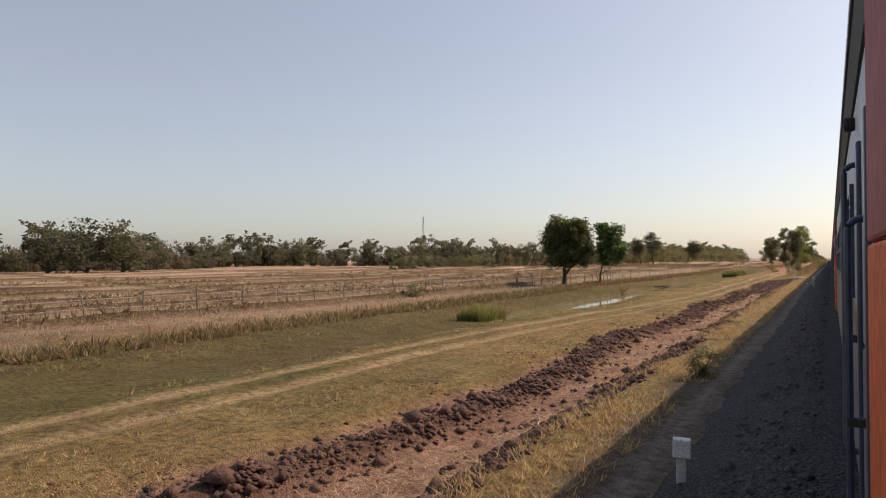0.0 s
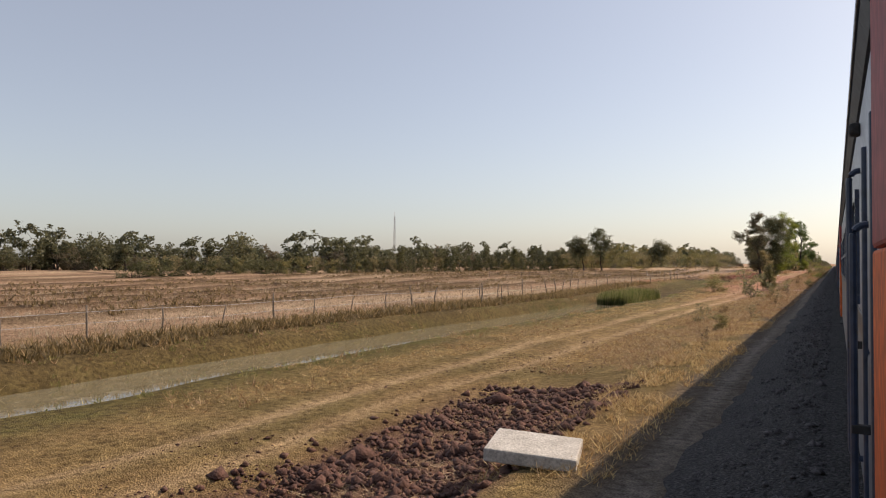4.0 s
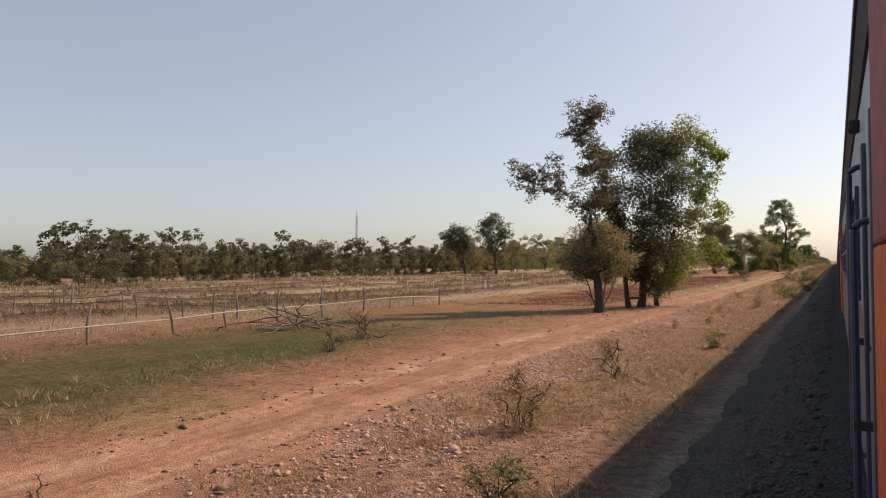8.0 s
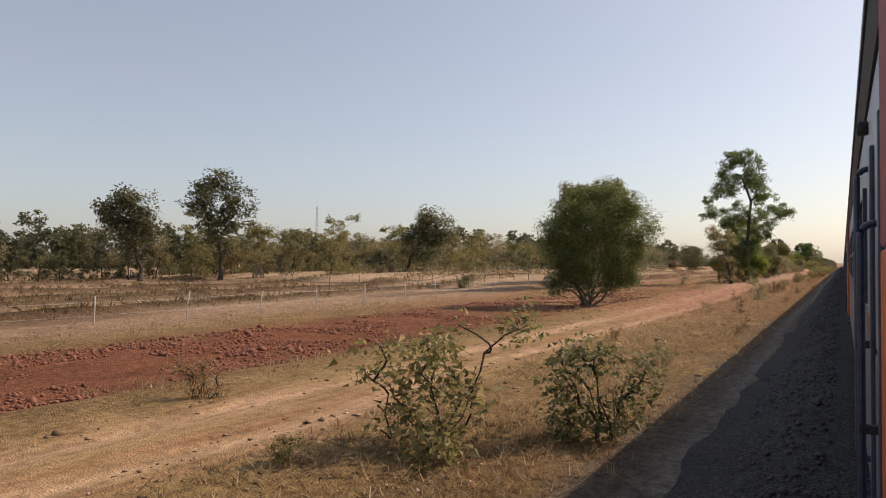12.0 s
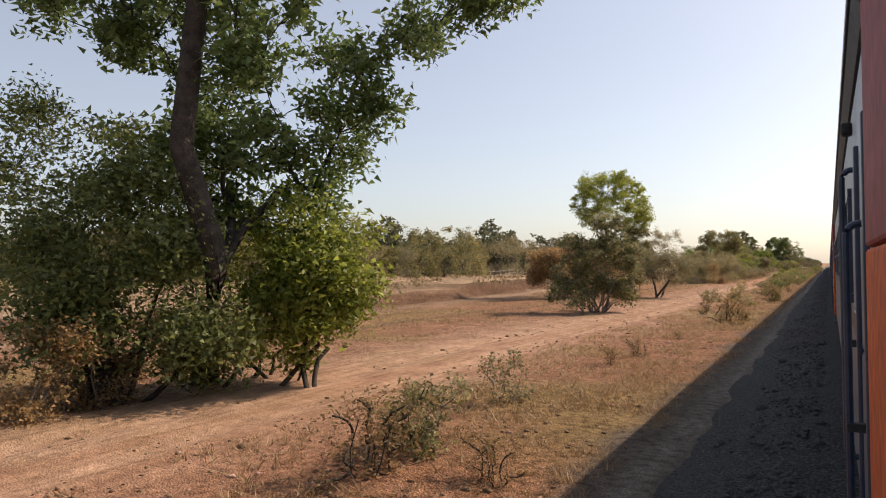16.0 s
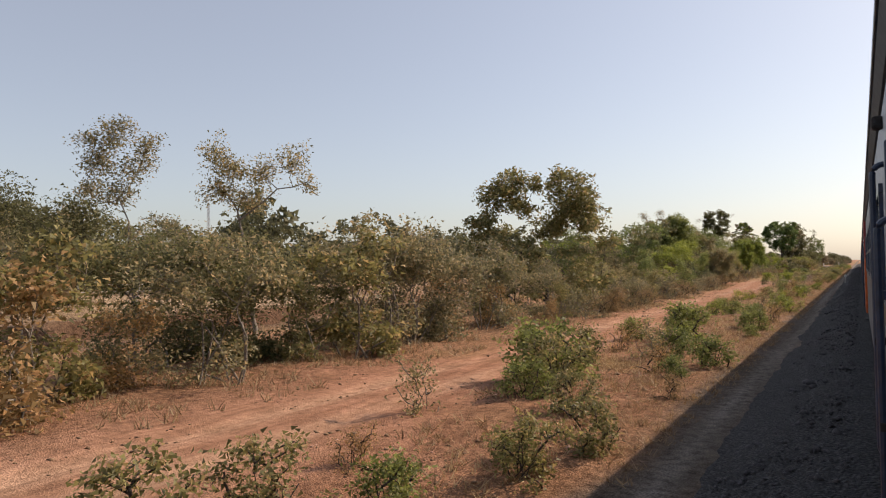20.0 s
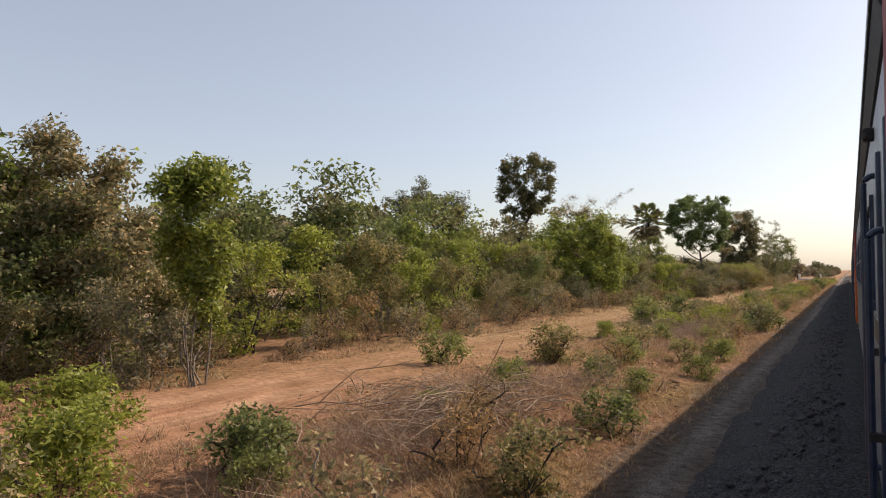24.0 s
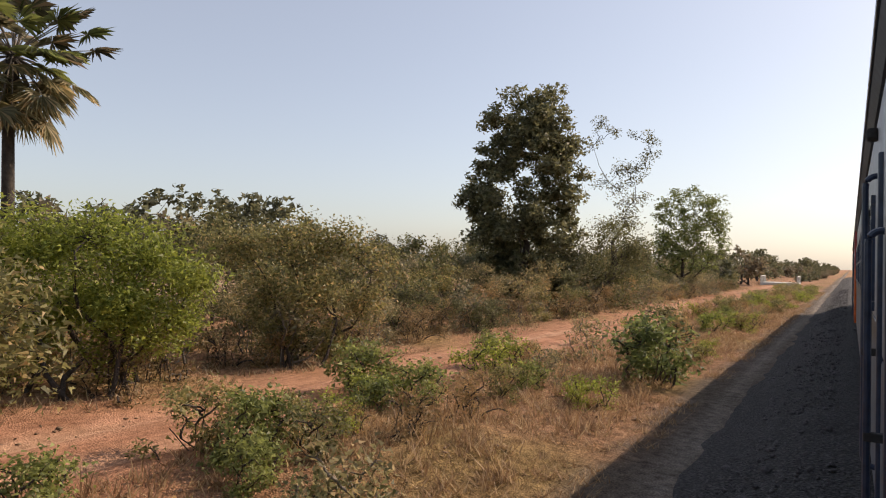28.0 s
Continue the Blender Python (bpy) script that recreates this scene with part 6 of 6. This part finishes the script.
gx, gy = scatter(34000, -62.0, -21.5, 10, 200, 65, 0.45, 3.0)
blades("stubble", gx, gy, 0.22, STUBBLE, "pale rice stubble in the field", per=5, lean=0.3, width=0.012)
gx, gy = scatter(4600, -17.9, -14.9, 135.5, 147.5, 66, 0.36)
blades("reeds", gx, gy, 1.15, REED, "tall green reeds in the ditch", per=7, lean=0.16, width=0.012)
gx, gy = scatter(900, -17.2, -15.7, 31.0, 33.8, 70, 0.35)
blades("reed_clump", gx, gy, 0.75, REED, "small clump of green reeds", per=6, lean=0.2, width=0.01)
gx, gy = scatter(9000, -20.5, -12.5, 10, 182, 67, 0.62)
keep = np.abs(gx - canal_mid(gy)) > 1.7
blades("swale_grass", gx[keep], gy[keep], 0.14, REED, "green grass in the damp swale", per=7, lean=0.7, width=0.008)
gx, gy = scatter(14000, -13.5, -8.0, 404, 640, 68, 0.5)
blades("wood_edge_grass", gx, gy, 0.2, DRYRED, "dry grass at the edge of the wood", per=7, lean=0.7, width=0.008)
gx, gy = scatter(16000, -24.5, -11.5, 296, 440, 71, 0.6)
blades("terrace_grass", gx, gy, 0.14, DRYRED, "dry grass on the low terrace", per=6, lean=0.7, width=0.009)


BUND_GRASS = leafy("bund_grass_blade", (0.10, 0.075, 0.035), (0.22, 0.16, 0.07), (0.36, 0.26, 0.13), 0.2)
bx_, by_ = [], []
q = np.random.default_rng(88)
for b0, s in BUNDS[:6]:
    yy = q.uniform(0, 430, 3400)
    yy = yy[vnoise(yy, yy * 0, 9, 89) > 0.25]
    bx_.append(b0 + 3 * np.sin(yy / s / 3) + q.normal(size=len(yy)) * 0.45)
    by_.append(yy)
yy = q.uniform(8, 165, 5200)
bx_.append(canal_mid(yy) - 3.7 - np.abs(q.normal(size=len(yy))) * 1.2)
by_.append(yy)
blades("bund_grass", np.concatenate(bx_), np.concatenate(by_), 0.32, BUND_GRASS, "brown grass on the field bunds", per=5, lean=0.5, width=0.02)


gx, gy = scatter(9000, -17.0, -12.6, 284, 330, 90, 0.5)
blades("bank_grass", gx, gy, 0.15, DRYRED, "dry grass on a crumbling bank", per=6, lean=0.9, width=0.008)
yy = q.uniform(298, 405, 2600)
blades("terrace_edge_grass", -15.6 + 0.5 * np.sin(yy / 7.0) + q.normal(size=len(yy)) * 0.35, yy, 0.2, BRUSH, "dark dry grass along a terrace edge", per=6, lean=0.8, width=0.008)


def lumps(name, xs_, ys_, size, mat, label, category, seed=9, flat=0.7, lift=0.3, z=None):
    """Uneven small lumps, each a crumpled octahedron."""
    r = np.random.default_rng(seed)
    n = len(xs_)
    octa = np.array([(1, 0, 0), (0, 1, 0), (-1, 0, 0), (0, -1, 0), (0, 0, 1), (0, 0, -1)], float)
    tri = np.array([(0, 1, 4), (1, 2, 4), (2, 3, 4), (3, 0, 4), (1, 0, 5), (2, 1, 5), (3, 2, 5), (0, 3, 5)])
    s = (size * r.lognormal(0, 0.45, n))[:, None, None]
    a = r.uniform(0, 6.28, n)
    rot = np.zeros((n, 3, 3))
    rot[:, 0, 0], rot[:, 0, 1], rot[:, 1, 0], rot[:, 1, 1], rot[:, 2, 2] = np.cos(a), -np.sin(a), np.sin(a), np.cos(a), flat
    v = np.einsum("nij,kj->nki", rot, octa) * s * r.uniform(0.6, 1.3, (n, 6, 1)) + r.normal(size=(n, 6, 3)) * s * 0.15
    zz = hgt(xs_, ys_) if z is None else z
    v += np.stack([xs_, ys_, zz + s[:, 0, 0] * flat * lift], 1)[:, None, :]
    f = (np.arange(n)[:, None, None] * 6 + tri[None]).reshape(-1, 3)
    return tagged(new(name, mesh_of(name, v.reshape(-1, 3), f, [mat])), label, category, kind="stuff")


r = np.random.default_rng(70)
cx, cy = r.uniform(-7.6, -3.2, 76000), r.uniform(0, 94, 76000)
rows = np.exp(-((cx + 6.55 + 0.3 * np.sin(cy / 3.1)) / 0.5) ** 2) + np.exp(-((cx + 3.85) / 0.4) ** 2) + step(60, 70, cy) * (np.abs(cx + 4.9) < 1.5)
keep = r.uniform(0, 1, 76000) < np.clip(rows, 0.03, 0.95) * (0.25 + vnoise(cx, cy, 0.7, 71))
lumps("earth_clods", cx[keep], cy[keep], 0.05, CLOD, "dark red-brown clods of dug earth", "soil")
cx, cy = r.uniform(-20, -11.5, 24000), r.uniform(198, 288, 24000)
keep = vnoise(cx, cy, 1.5, 72) > 0.45
PLOUGH = mottled("ploughed_red_soil", (0.17, 0.065, 0.04), (0.30, 0.12, 0.075), 4, 0.98)
bank_x, bank_y = -14.6 + r.normal(size=9000) * 1.3, r.uniform(284, 326, 9000)
keepb = vnoise(bank_x, bank_y, 1.3, 79) > 0.45
lumps("bank_soil", bank_x[keepb], bank_y[keepb], 0.03, PLOUGH, "crumbling red-brown bank of earth", "soil")
lumps("ploughed_soil", cx[keep], cy[keep], 0.042, PLOUGH, "red lumps of ploughed soil", "soil")
cx, cy = r.uniform(-9.5, -2.3, 42000), r.uniform(96, 640, 42000)
keep = (vnoise(cx, cy, 1.4, 77) > 0.42) & (np.abs(cx - road_x(cy)) > 0.5)
LITTER = mottled("leaf_litter", (0.09, 0.05, 0.03), (0.34, 0.22, 0.13), 3, 0.95)
lumps("leaf_litter", cx[keep], cy[keep], 0.028, LITTER, "fallen dry leaves and bits of earth", "leaf litter", flat=0.45)
cx, cy = r.uniform(-9, -6.0, 9000), r.uniform(0, 100, 9000)
keep = vnoise(cx, cy, 1.0, 78) > 0.55
lumps("earth_crumbs", cx[keep], cy[keep], 0.02, CLOD, "small crumbs of earth on the grass", "soil", flat=0.5)
cx, cy = r.uniform(-1.4, -0.1, 40000), r.uniform(-2, 640, 40000)
lumps("ballast_stones", cx, cy, 0.026, STONE, "loose dark ballast stones", "stones", z=np.interp(cx, [-1.5, -1.25, -0.8, -0.35, 0.3], [-0.04, 0.06, 0.26, 0.42, 0.46]))
cx, cy = r.uniform(-7.0, -2.5, 80000), r.uniform(143, 420, 80000)
keep = (vnoise(cx, cy, 1.8, 73) > 0.34 + 0.3 * step(205, 235, cy)) & (r.uniform(0, 1, 80000) < 0.85 - 0.75 * step(225, 250, cy)) & (np.abs(cx - road_x(cy)) > 1.1)
PEBBLE = mottled("pale_pebble", (0.40, 0.215, 0.16), (0.62, 0.42, 0.33), 6, 0.95)
lumps("pebbles", cx[keep], cy[keep], 0.026, PEBBLE, "pale stones and dry leaves on red soil", "stones", flat=0.4)

cx, cy = r.normal(-5.0, 0.9, 22000), r.uniform(148, 214, 22000)
keep = (vnoise(cx, cy, 1.6, 83) > 0.38) & (cx < -3.0)
lumps("broken_rock", cx[keep], cy[keep], 0.027, PEBBLE, "pinkish broken rock and dry leaves beside the track", "stones", flat=0.5, lift=0.1)

# straw lying in the dug strip
gx, gy = scatter(16000, -6.3, -4.1, 0, 94, 74, 0.5, 0.9)
blades("straw_litter", gx, gy, 0.05, STUBBLE, "dry straw lying in the dug strip", per=5, lean=3.0, width=0.006)


# ---- fences, posts, markers, tower, bridge, palm ----
def post_mesh(h, r, seed, sides=7):
    q = np.random.default_rng(seed)
    p = np.array([(0, 0, -0.2), (q.normal() * 0.02, q.normal() * 0.02, h * 0.5), (q.normal() * 0.05, q.normal() * 0.05, h)])
    v, f = tube_rings(p, [r, r * 0.95, r * 0.85], sides)
    top = [[len(v) - sides + i for i in range(sides)]]
    return mesh_of("post", v, [list(t) for t in f] + top, [WOOD])


wood_posts = [post_mesh(0.95 + 0.14 * i, 0.032 + 0.005 * i, 200 + i) for i in range(4)]
pale_posts = [post_mesh(1.1 + 0.1 * i, 0.03, 210 + i) for i in range(3)]
for me in pale_posts:
    me.materials.clear()
    me.materials.append(CONCRETE)


def fence(label, line, gap, posts, rails=(), rail_r=0.008, rail_mat=None, jitter=0.15, seed=1):
    """Posts along a line of (x, y) corners, each a part, with wires or poles between."""
    q = np.random.default_rng(seed)
    top = new("fence")
    pts = []
    for (x0, y0), (x1, y1) in zip(line[:-1], line[1:]):
        n = max(1, int(math.hypot(x1 - x0, y1 - y0) / gap))
        pts += [(x0 + (x1 - x0) * i / n + q.normal() * jitter, y0 + (y1 - y0) * i / n + q.normal() * jitter) for i in range(n)]
    pts.append(line[-1])
    for x, y in pts:
        o = new("post", posts[int(q.integers(len(posts)))])
        o.parent = top
        o.matrix_local = pose(x, y, gz(x, y), q.normal() * 4, q.normal() * 4, q.uniform(0, 360))
    for h in rails:
        path = [(x, y, gz(x, y) + h + q.normal() * 0.03) for x, y in pts]
        v, f = tube_rings(path, [rail_r] * len(path), 5)
        o = new("wire" if rail_r < 0.02 else "rail", mesh_of("wire", v, f, [rail_mat or STEEL]))
        o.parent = top
    return tagged(top, label, "fence")


fence("thin field fence of grey wooden posts and wire", [(-31, 12), (-31.5, 46), (-27.5, 66)], 3.2, wood_posts, (0.5, 0.95), seed=1)
fence("weathered wooden stake fence round a tree", [(-29.5, 66.5), (-25, 73), (-22.5, 74.5)], 0.55, wood_posts, (0.7,), 0.025, WOOD, 0.3, 2)
fence("thin field fence of grey wooden posts and wire", [(-22, 73), (-24.5, 92), (-23.2, 128)], 2.8, wood_posts, (0.5, 0.95), seed=3)
fence("bamboo rail fence on crooked posts beside the ditch", [(-20.5, 120), (-21.6, 134), (-22.3, 147), (-21, 160), (-19.6, 172), (-21, 195)], 2.6, wood_posts, (0.55,), 0.028, WOOD_PALE, 0.15, 4)
fence("grey stake fence across the field", [(-22.5, 181), (-33, 178), (-48, 176)], 1.6, wood_posts, (0.6, 0.9), 0.02, WOOD, 0.3, 5)
fence("white concrete post fence along the ploughed strip", [(-30, 205), (-28.6, 234), (-26, 256), (-25.2, 290)], 3.9, pale_posts, (0.45, 0.95), 0.006, None, 0.08, 6)
fence("thin pale post fence in the stubble field", [(-54, 318), (-52, 352), (-48, 372), (-58, 392)], 3.4, pale_posts, (0.5, 0.9), 0.006, None, 0.1, 7)
fence("white pole fence at the end of the field", [(-41, 404), (-44, 420), (-43, 437)], 4.2, pale_posts, (0.55, 1.05), 0.02, CONCRETE, 0.05, 8)
fence("low dark rail fence before the plantation", [(-40, 282), (-33, 300), (-29, 306)], 1.5, wood_posts, (0.7,), 0.03, WOOD, 0.2, 9)

# white line markers beside the track
def marker(x, y, h, tilt, label):
    top = new("track_marker")
    top.matrix_world = pose(x, y, gz(x, y) + 0.02, tilt, tilt * 0.4, 12)
    part("shaft", box(bmesh.new(), -0.05, 0.05, -0.03, 0.03, -0.15, h - 0.2, 0.01), CONCRETE, top)
    part("head", box(bmesh.new(), -0.09, 0.09, -0.05, 0.05, h - 0.197, h, 0.012), PAINT_WHITE, top, "white painted concrete head")
    return tagged(top, label, "marker post", "track markers")


marker(-1.35, 7.3, 0.5, 3, "short white concrete marker post beside the ballast")
marker(-1.25, 62.0, 0.85, 9, "leaning white concrete marker post beside the ballast")
marker(-1.3, 477.2, 0.85, 7, "leaning white concrete marker post beside the ballast")
slab = new("concrete_slab")
slab.matrix_world = pose(-3.2, 87.7, gz(-3.2, 87.7) + 0.05, 2, 3, 14)
part("cover", box(bmesh.new(), -0.55, 0.55, -0.45, 0.45, 0.0, 0.16, 0.02), CONCRETE, slab)
tagged(slab, "weathered concrete culvert slab in the grass", "slab")
for i, (x, y, s) in enumerate(((-1.9, 70.3, 0.11), (-9.8, 227.2, 0.2), (-6.1, 360.3, 0.22), (-3.4, 372.0, 0.16), (-2.3, 26.5, 0.12))):
    bm = bmesh.new()
    bmesh.ops.create_icosphere(bm, subdivisions=2, radius=s)
    for v in bm.verts:
        v.co *= 0.8 + 0.35 * noise.noise(v.co * (1.2 / s) + Vector((i * 7.0, 0, 0)))
        v.co.z *= 0.55
    me = bpy.data.meshes.new("pale_stone")
    bm.to_mesh(me)
    bm.free()
    me.materials.append(PAINT_WHITE if i in (1, 0) else CONCRETE)
    o = new("pale_stone", me)
    o.location = (x, y, gz(x, y) + s * 0.25)
    tagged(o, "pale stone lying on the verge", "stone", "pale stones")

# floating raft of dead stems at the ditch edge
def stick_pile(name, x, y, n, length, thick, spread_, label, category, mat, seed, flat=0.25, z0=None):
    q = np.random.default_rng(seed)
    top = new(name)
    top.location = (x, y, gz(x, y) if z0 is None else z0)
    for i in range(n):
        a, l = q.uniform(0, 6.28), length * q.uniform(0.4, 1.2)
        p = np.array((q.normal() * spread_, q.normal() * spread_, q.uniform(0.02, 0.25) * (1 + spread_ * 0.4)))
        d = np.array((math.cos(a), math.sin(a), q.normal() * flat)) * l / 2
        p[2] = max(p[2], abs(d[2]) + 0.03)
        _, (v, f) = limb(q, p - d, p + d, thick * q.uniform(0.6, 1.3), thick * 0.4, 0.06, 5, 5)
        o = new("stick", mesh_of("stick", v, f, [mat]))
        o.parent = top
    return tagged(top, label, category)


TWIG = mottled("dry_twig", (0.20, 0.14, 0.10), (0.44, 0.33, 0.23), 5, 0.95)
stick_pile("stick_raft", -16.9, 79.6, 40, 1.6, 0.025, 0.5, "dark raft of dead stems at the water edge", "sticks", WOOD, 301, 0.05, -1.06)
stick_pile("branch_pile", -4.9, 488.5, 144, 1.8, 0.009, 1.0, "heap of dry brown cut branches", "branches", TWIG, 302, 0.2)
stick_pile("branch_pile", -5.6, 506.5, 176, 1.8, 0.009, 1.1, "heap of dry brown cut branches", "branches", TWIG, 303, 0.2)
stick_pile("branch_pile", -5.3, 510.0, 112, 1.5, 0.009, 0.9, "heap of dry brown cut branches", "branches", TWIG, 304, 0.2)
stick_pile("branch_pile", -5.4, 475.8, 12, 2.2, 0.022, 0.7, "few fallen pale branches on dry grass", "branches", WOOD_PALE, 305, 0.06)
stick_pile("branch_pile", -4.6, 551.5, 60, 1.3, 0.01, 0.8, "heap of dry stalks on the verge", "branches", WOOD_PALE, 306, 0.2)
stick_pile("stake_heap", -17.5, 178.5, 26, 2.2, 0.03, 0.8, "heap of weathered stakes at the field corner", "branches", WOOD, 307, 0.25)

# lattice radio tower on the horizon
tower = new("radio_tower")
tower.matrix_world = pose(-495, 793, 0)
TW = 62.0
corners = [(-1.6, -1.6), (1.6, -1.6), (1.6, 1.6), (-1.6, 1.6)]
for x, y in corners:
    part("leg", bent_bar(bmesh.new(), [(x, y, 0), (x * 0.6, y * 0.6, TW * 0.6), (x * 0.35, y * 0.35, TW)], 0.16, 5), STEEL, tower)
for i in range(14):
    bm = bmesh.new()
    s0, s1 = 1 - 0.65 * i / 14, 1 - 0.65 * (i + 1) / 14
    for a in range(4):
        (x0, y0), (x1, y1) = corners[a], corners[(a + 1) % 4]
        bent_bar(bm, [(x0 * s0, y0 * s0, TW * i / 14), (x1 * s1, y1 * s1, TW * (i + 1) / 14)], 0.09, 4)
        bent_bar(bm, [(x0 * s0, y0 * s0, TW * i / 14), (x1 * s0, y1 * s0, TW * i / 14)], 0.09, 4)
    part("brace", bm, STEEL, tower)
part("aerial", bent_bar(bmesh.new(), [(0, 0, TW - 1), (0, 0, TW + 6)], 0.2, 5), PAINT_WHITE, tower)
tagged(tower, "thin steel lattice radio tower above far trees", "tower")

# small road bridge far down the cart track
bridge = new("road_bridge")
bridge.matrix_world = pose(-8.6, 668, 0.1)
part("deck", box(bmesh.new(), -2.4, 2.4, -3, 3, -0.2, 0.25, 0.03), CONCRETE, bridge)
for x in (-2.3, 2.3):
    for y in (-2.8, -1, 1, 2.8):
        part("post", box(bmesh.new(), x - 0.08, x + 0.08, y - 0.08, y + 0.08, 0.253, 1.1, 0.01), CONCRETE, bridge)
    part("rail", box(bmesh.new(), x - 0.06, x + 0.06, -2.9, 2.9, 1.103, 1.22, 0.01), PAINT_WHITE, bridge)
tagged(bridge, "small concrete road bridge with white rails", "bridge")


# sugar palm behind the bushes
def fan_palm(x, y, h, seed):
    q = np.random.default_rng(seed)
    top = new("sugar_palm")
    top.matrix_world = pose(x, y, gz(x, y))
    p = np.array([(0, 0, -0.2), (0.05, 0.02, h * 0.3), (0.0, -0.05, h * 0.7), (0.04, 0, h)])
    v, f = tube_rings(p, [0.28, 0.2, 0.18, 0.2], 10)
    o = new("trunk", mesh_of("trunk", v, f, [BARK], smooth=True))
    o.parent = top
    for i in range(84):
        a, e = q.uniform(0, 6.28), q.uniform(-1.25, 1.25)
        d = np.array((math.cos(a) * math.cos(e), math.sin(a) * math.cos(e), math.sin(e)))
        side = np.array((-math.sin(a), math.cos(a), 0))
        up = np.cross(d, side)
        tip = np.array((0.04, 0, h)) + d * q.uniform(1.0, 2.5)
        sv, sf = tube_rings([(0.04, 0, h), tuple(np.array((0.04, 0, h)) + d * 0.6 + np.array((0, 0, 0.06))), tuple(tip)], [0.03, 0.022, 0.015], 5)
        vs, fs = [], []
        for kk in range(22):
            b = (kk / 21 - 0.5) * 4.0
            w = d * math.cos(b) + side * math.sin(b)
            l = 1.0 * (1 - 0.25 * abs(b) / 2)
            n = len(vs)
            s2 = np.cross(w, up) * 0.04
            vs += [tip, tip + w * l * 0.55 + s2, tip + w * l + np.array((0, 0, -0.2 * q.uniform(0.3, 1.5))), tip + w * l * 0.55 - s2 + up * 0.03]
            fs += [(n, n + 1, n + 2), (n, n + 2, n + 3)]
        leaf = new("frond", mesh_of("frond", np.array(vs), np.array(fs), [LEAF["grey"] if e < -0.35 else LEAF["greyleaf"] if i % 3 == 0 else LEAF["green"]]))
        leaf.parent = top
        st = new("stalk", mesh_of("stalk", sv, sf, [BARK_PALE]))
        st.parent = leaf
    return tagged(top, "tall sugar palm with dense fan fronds", "palm")


fan_palm(-23.2, 570.9, 8.9, 400)
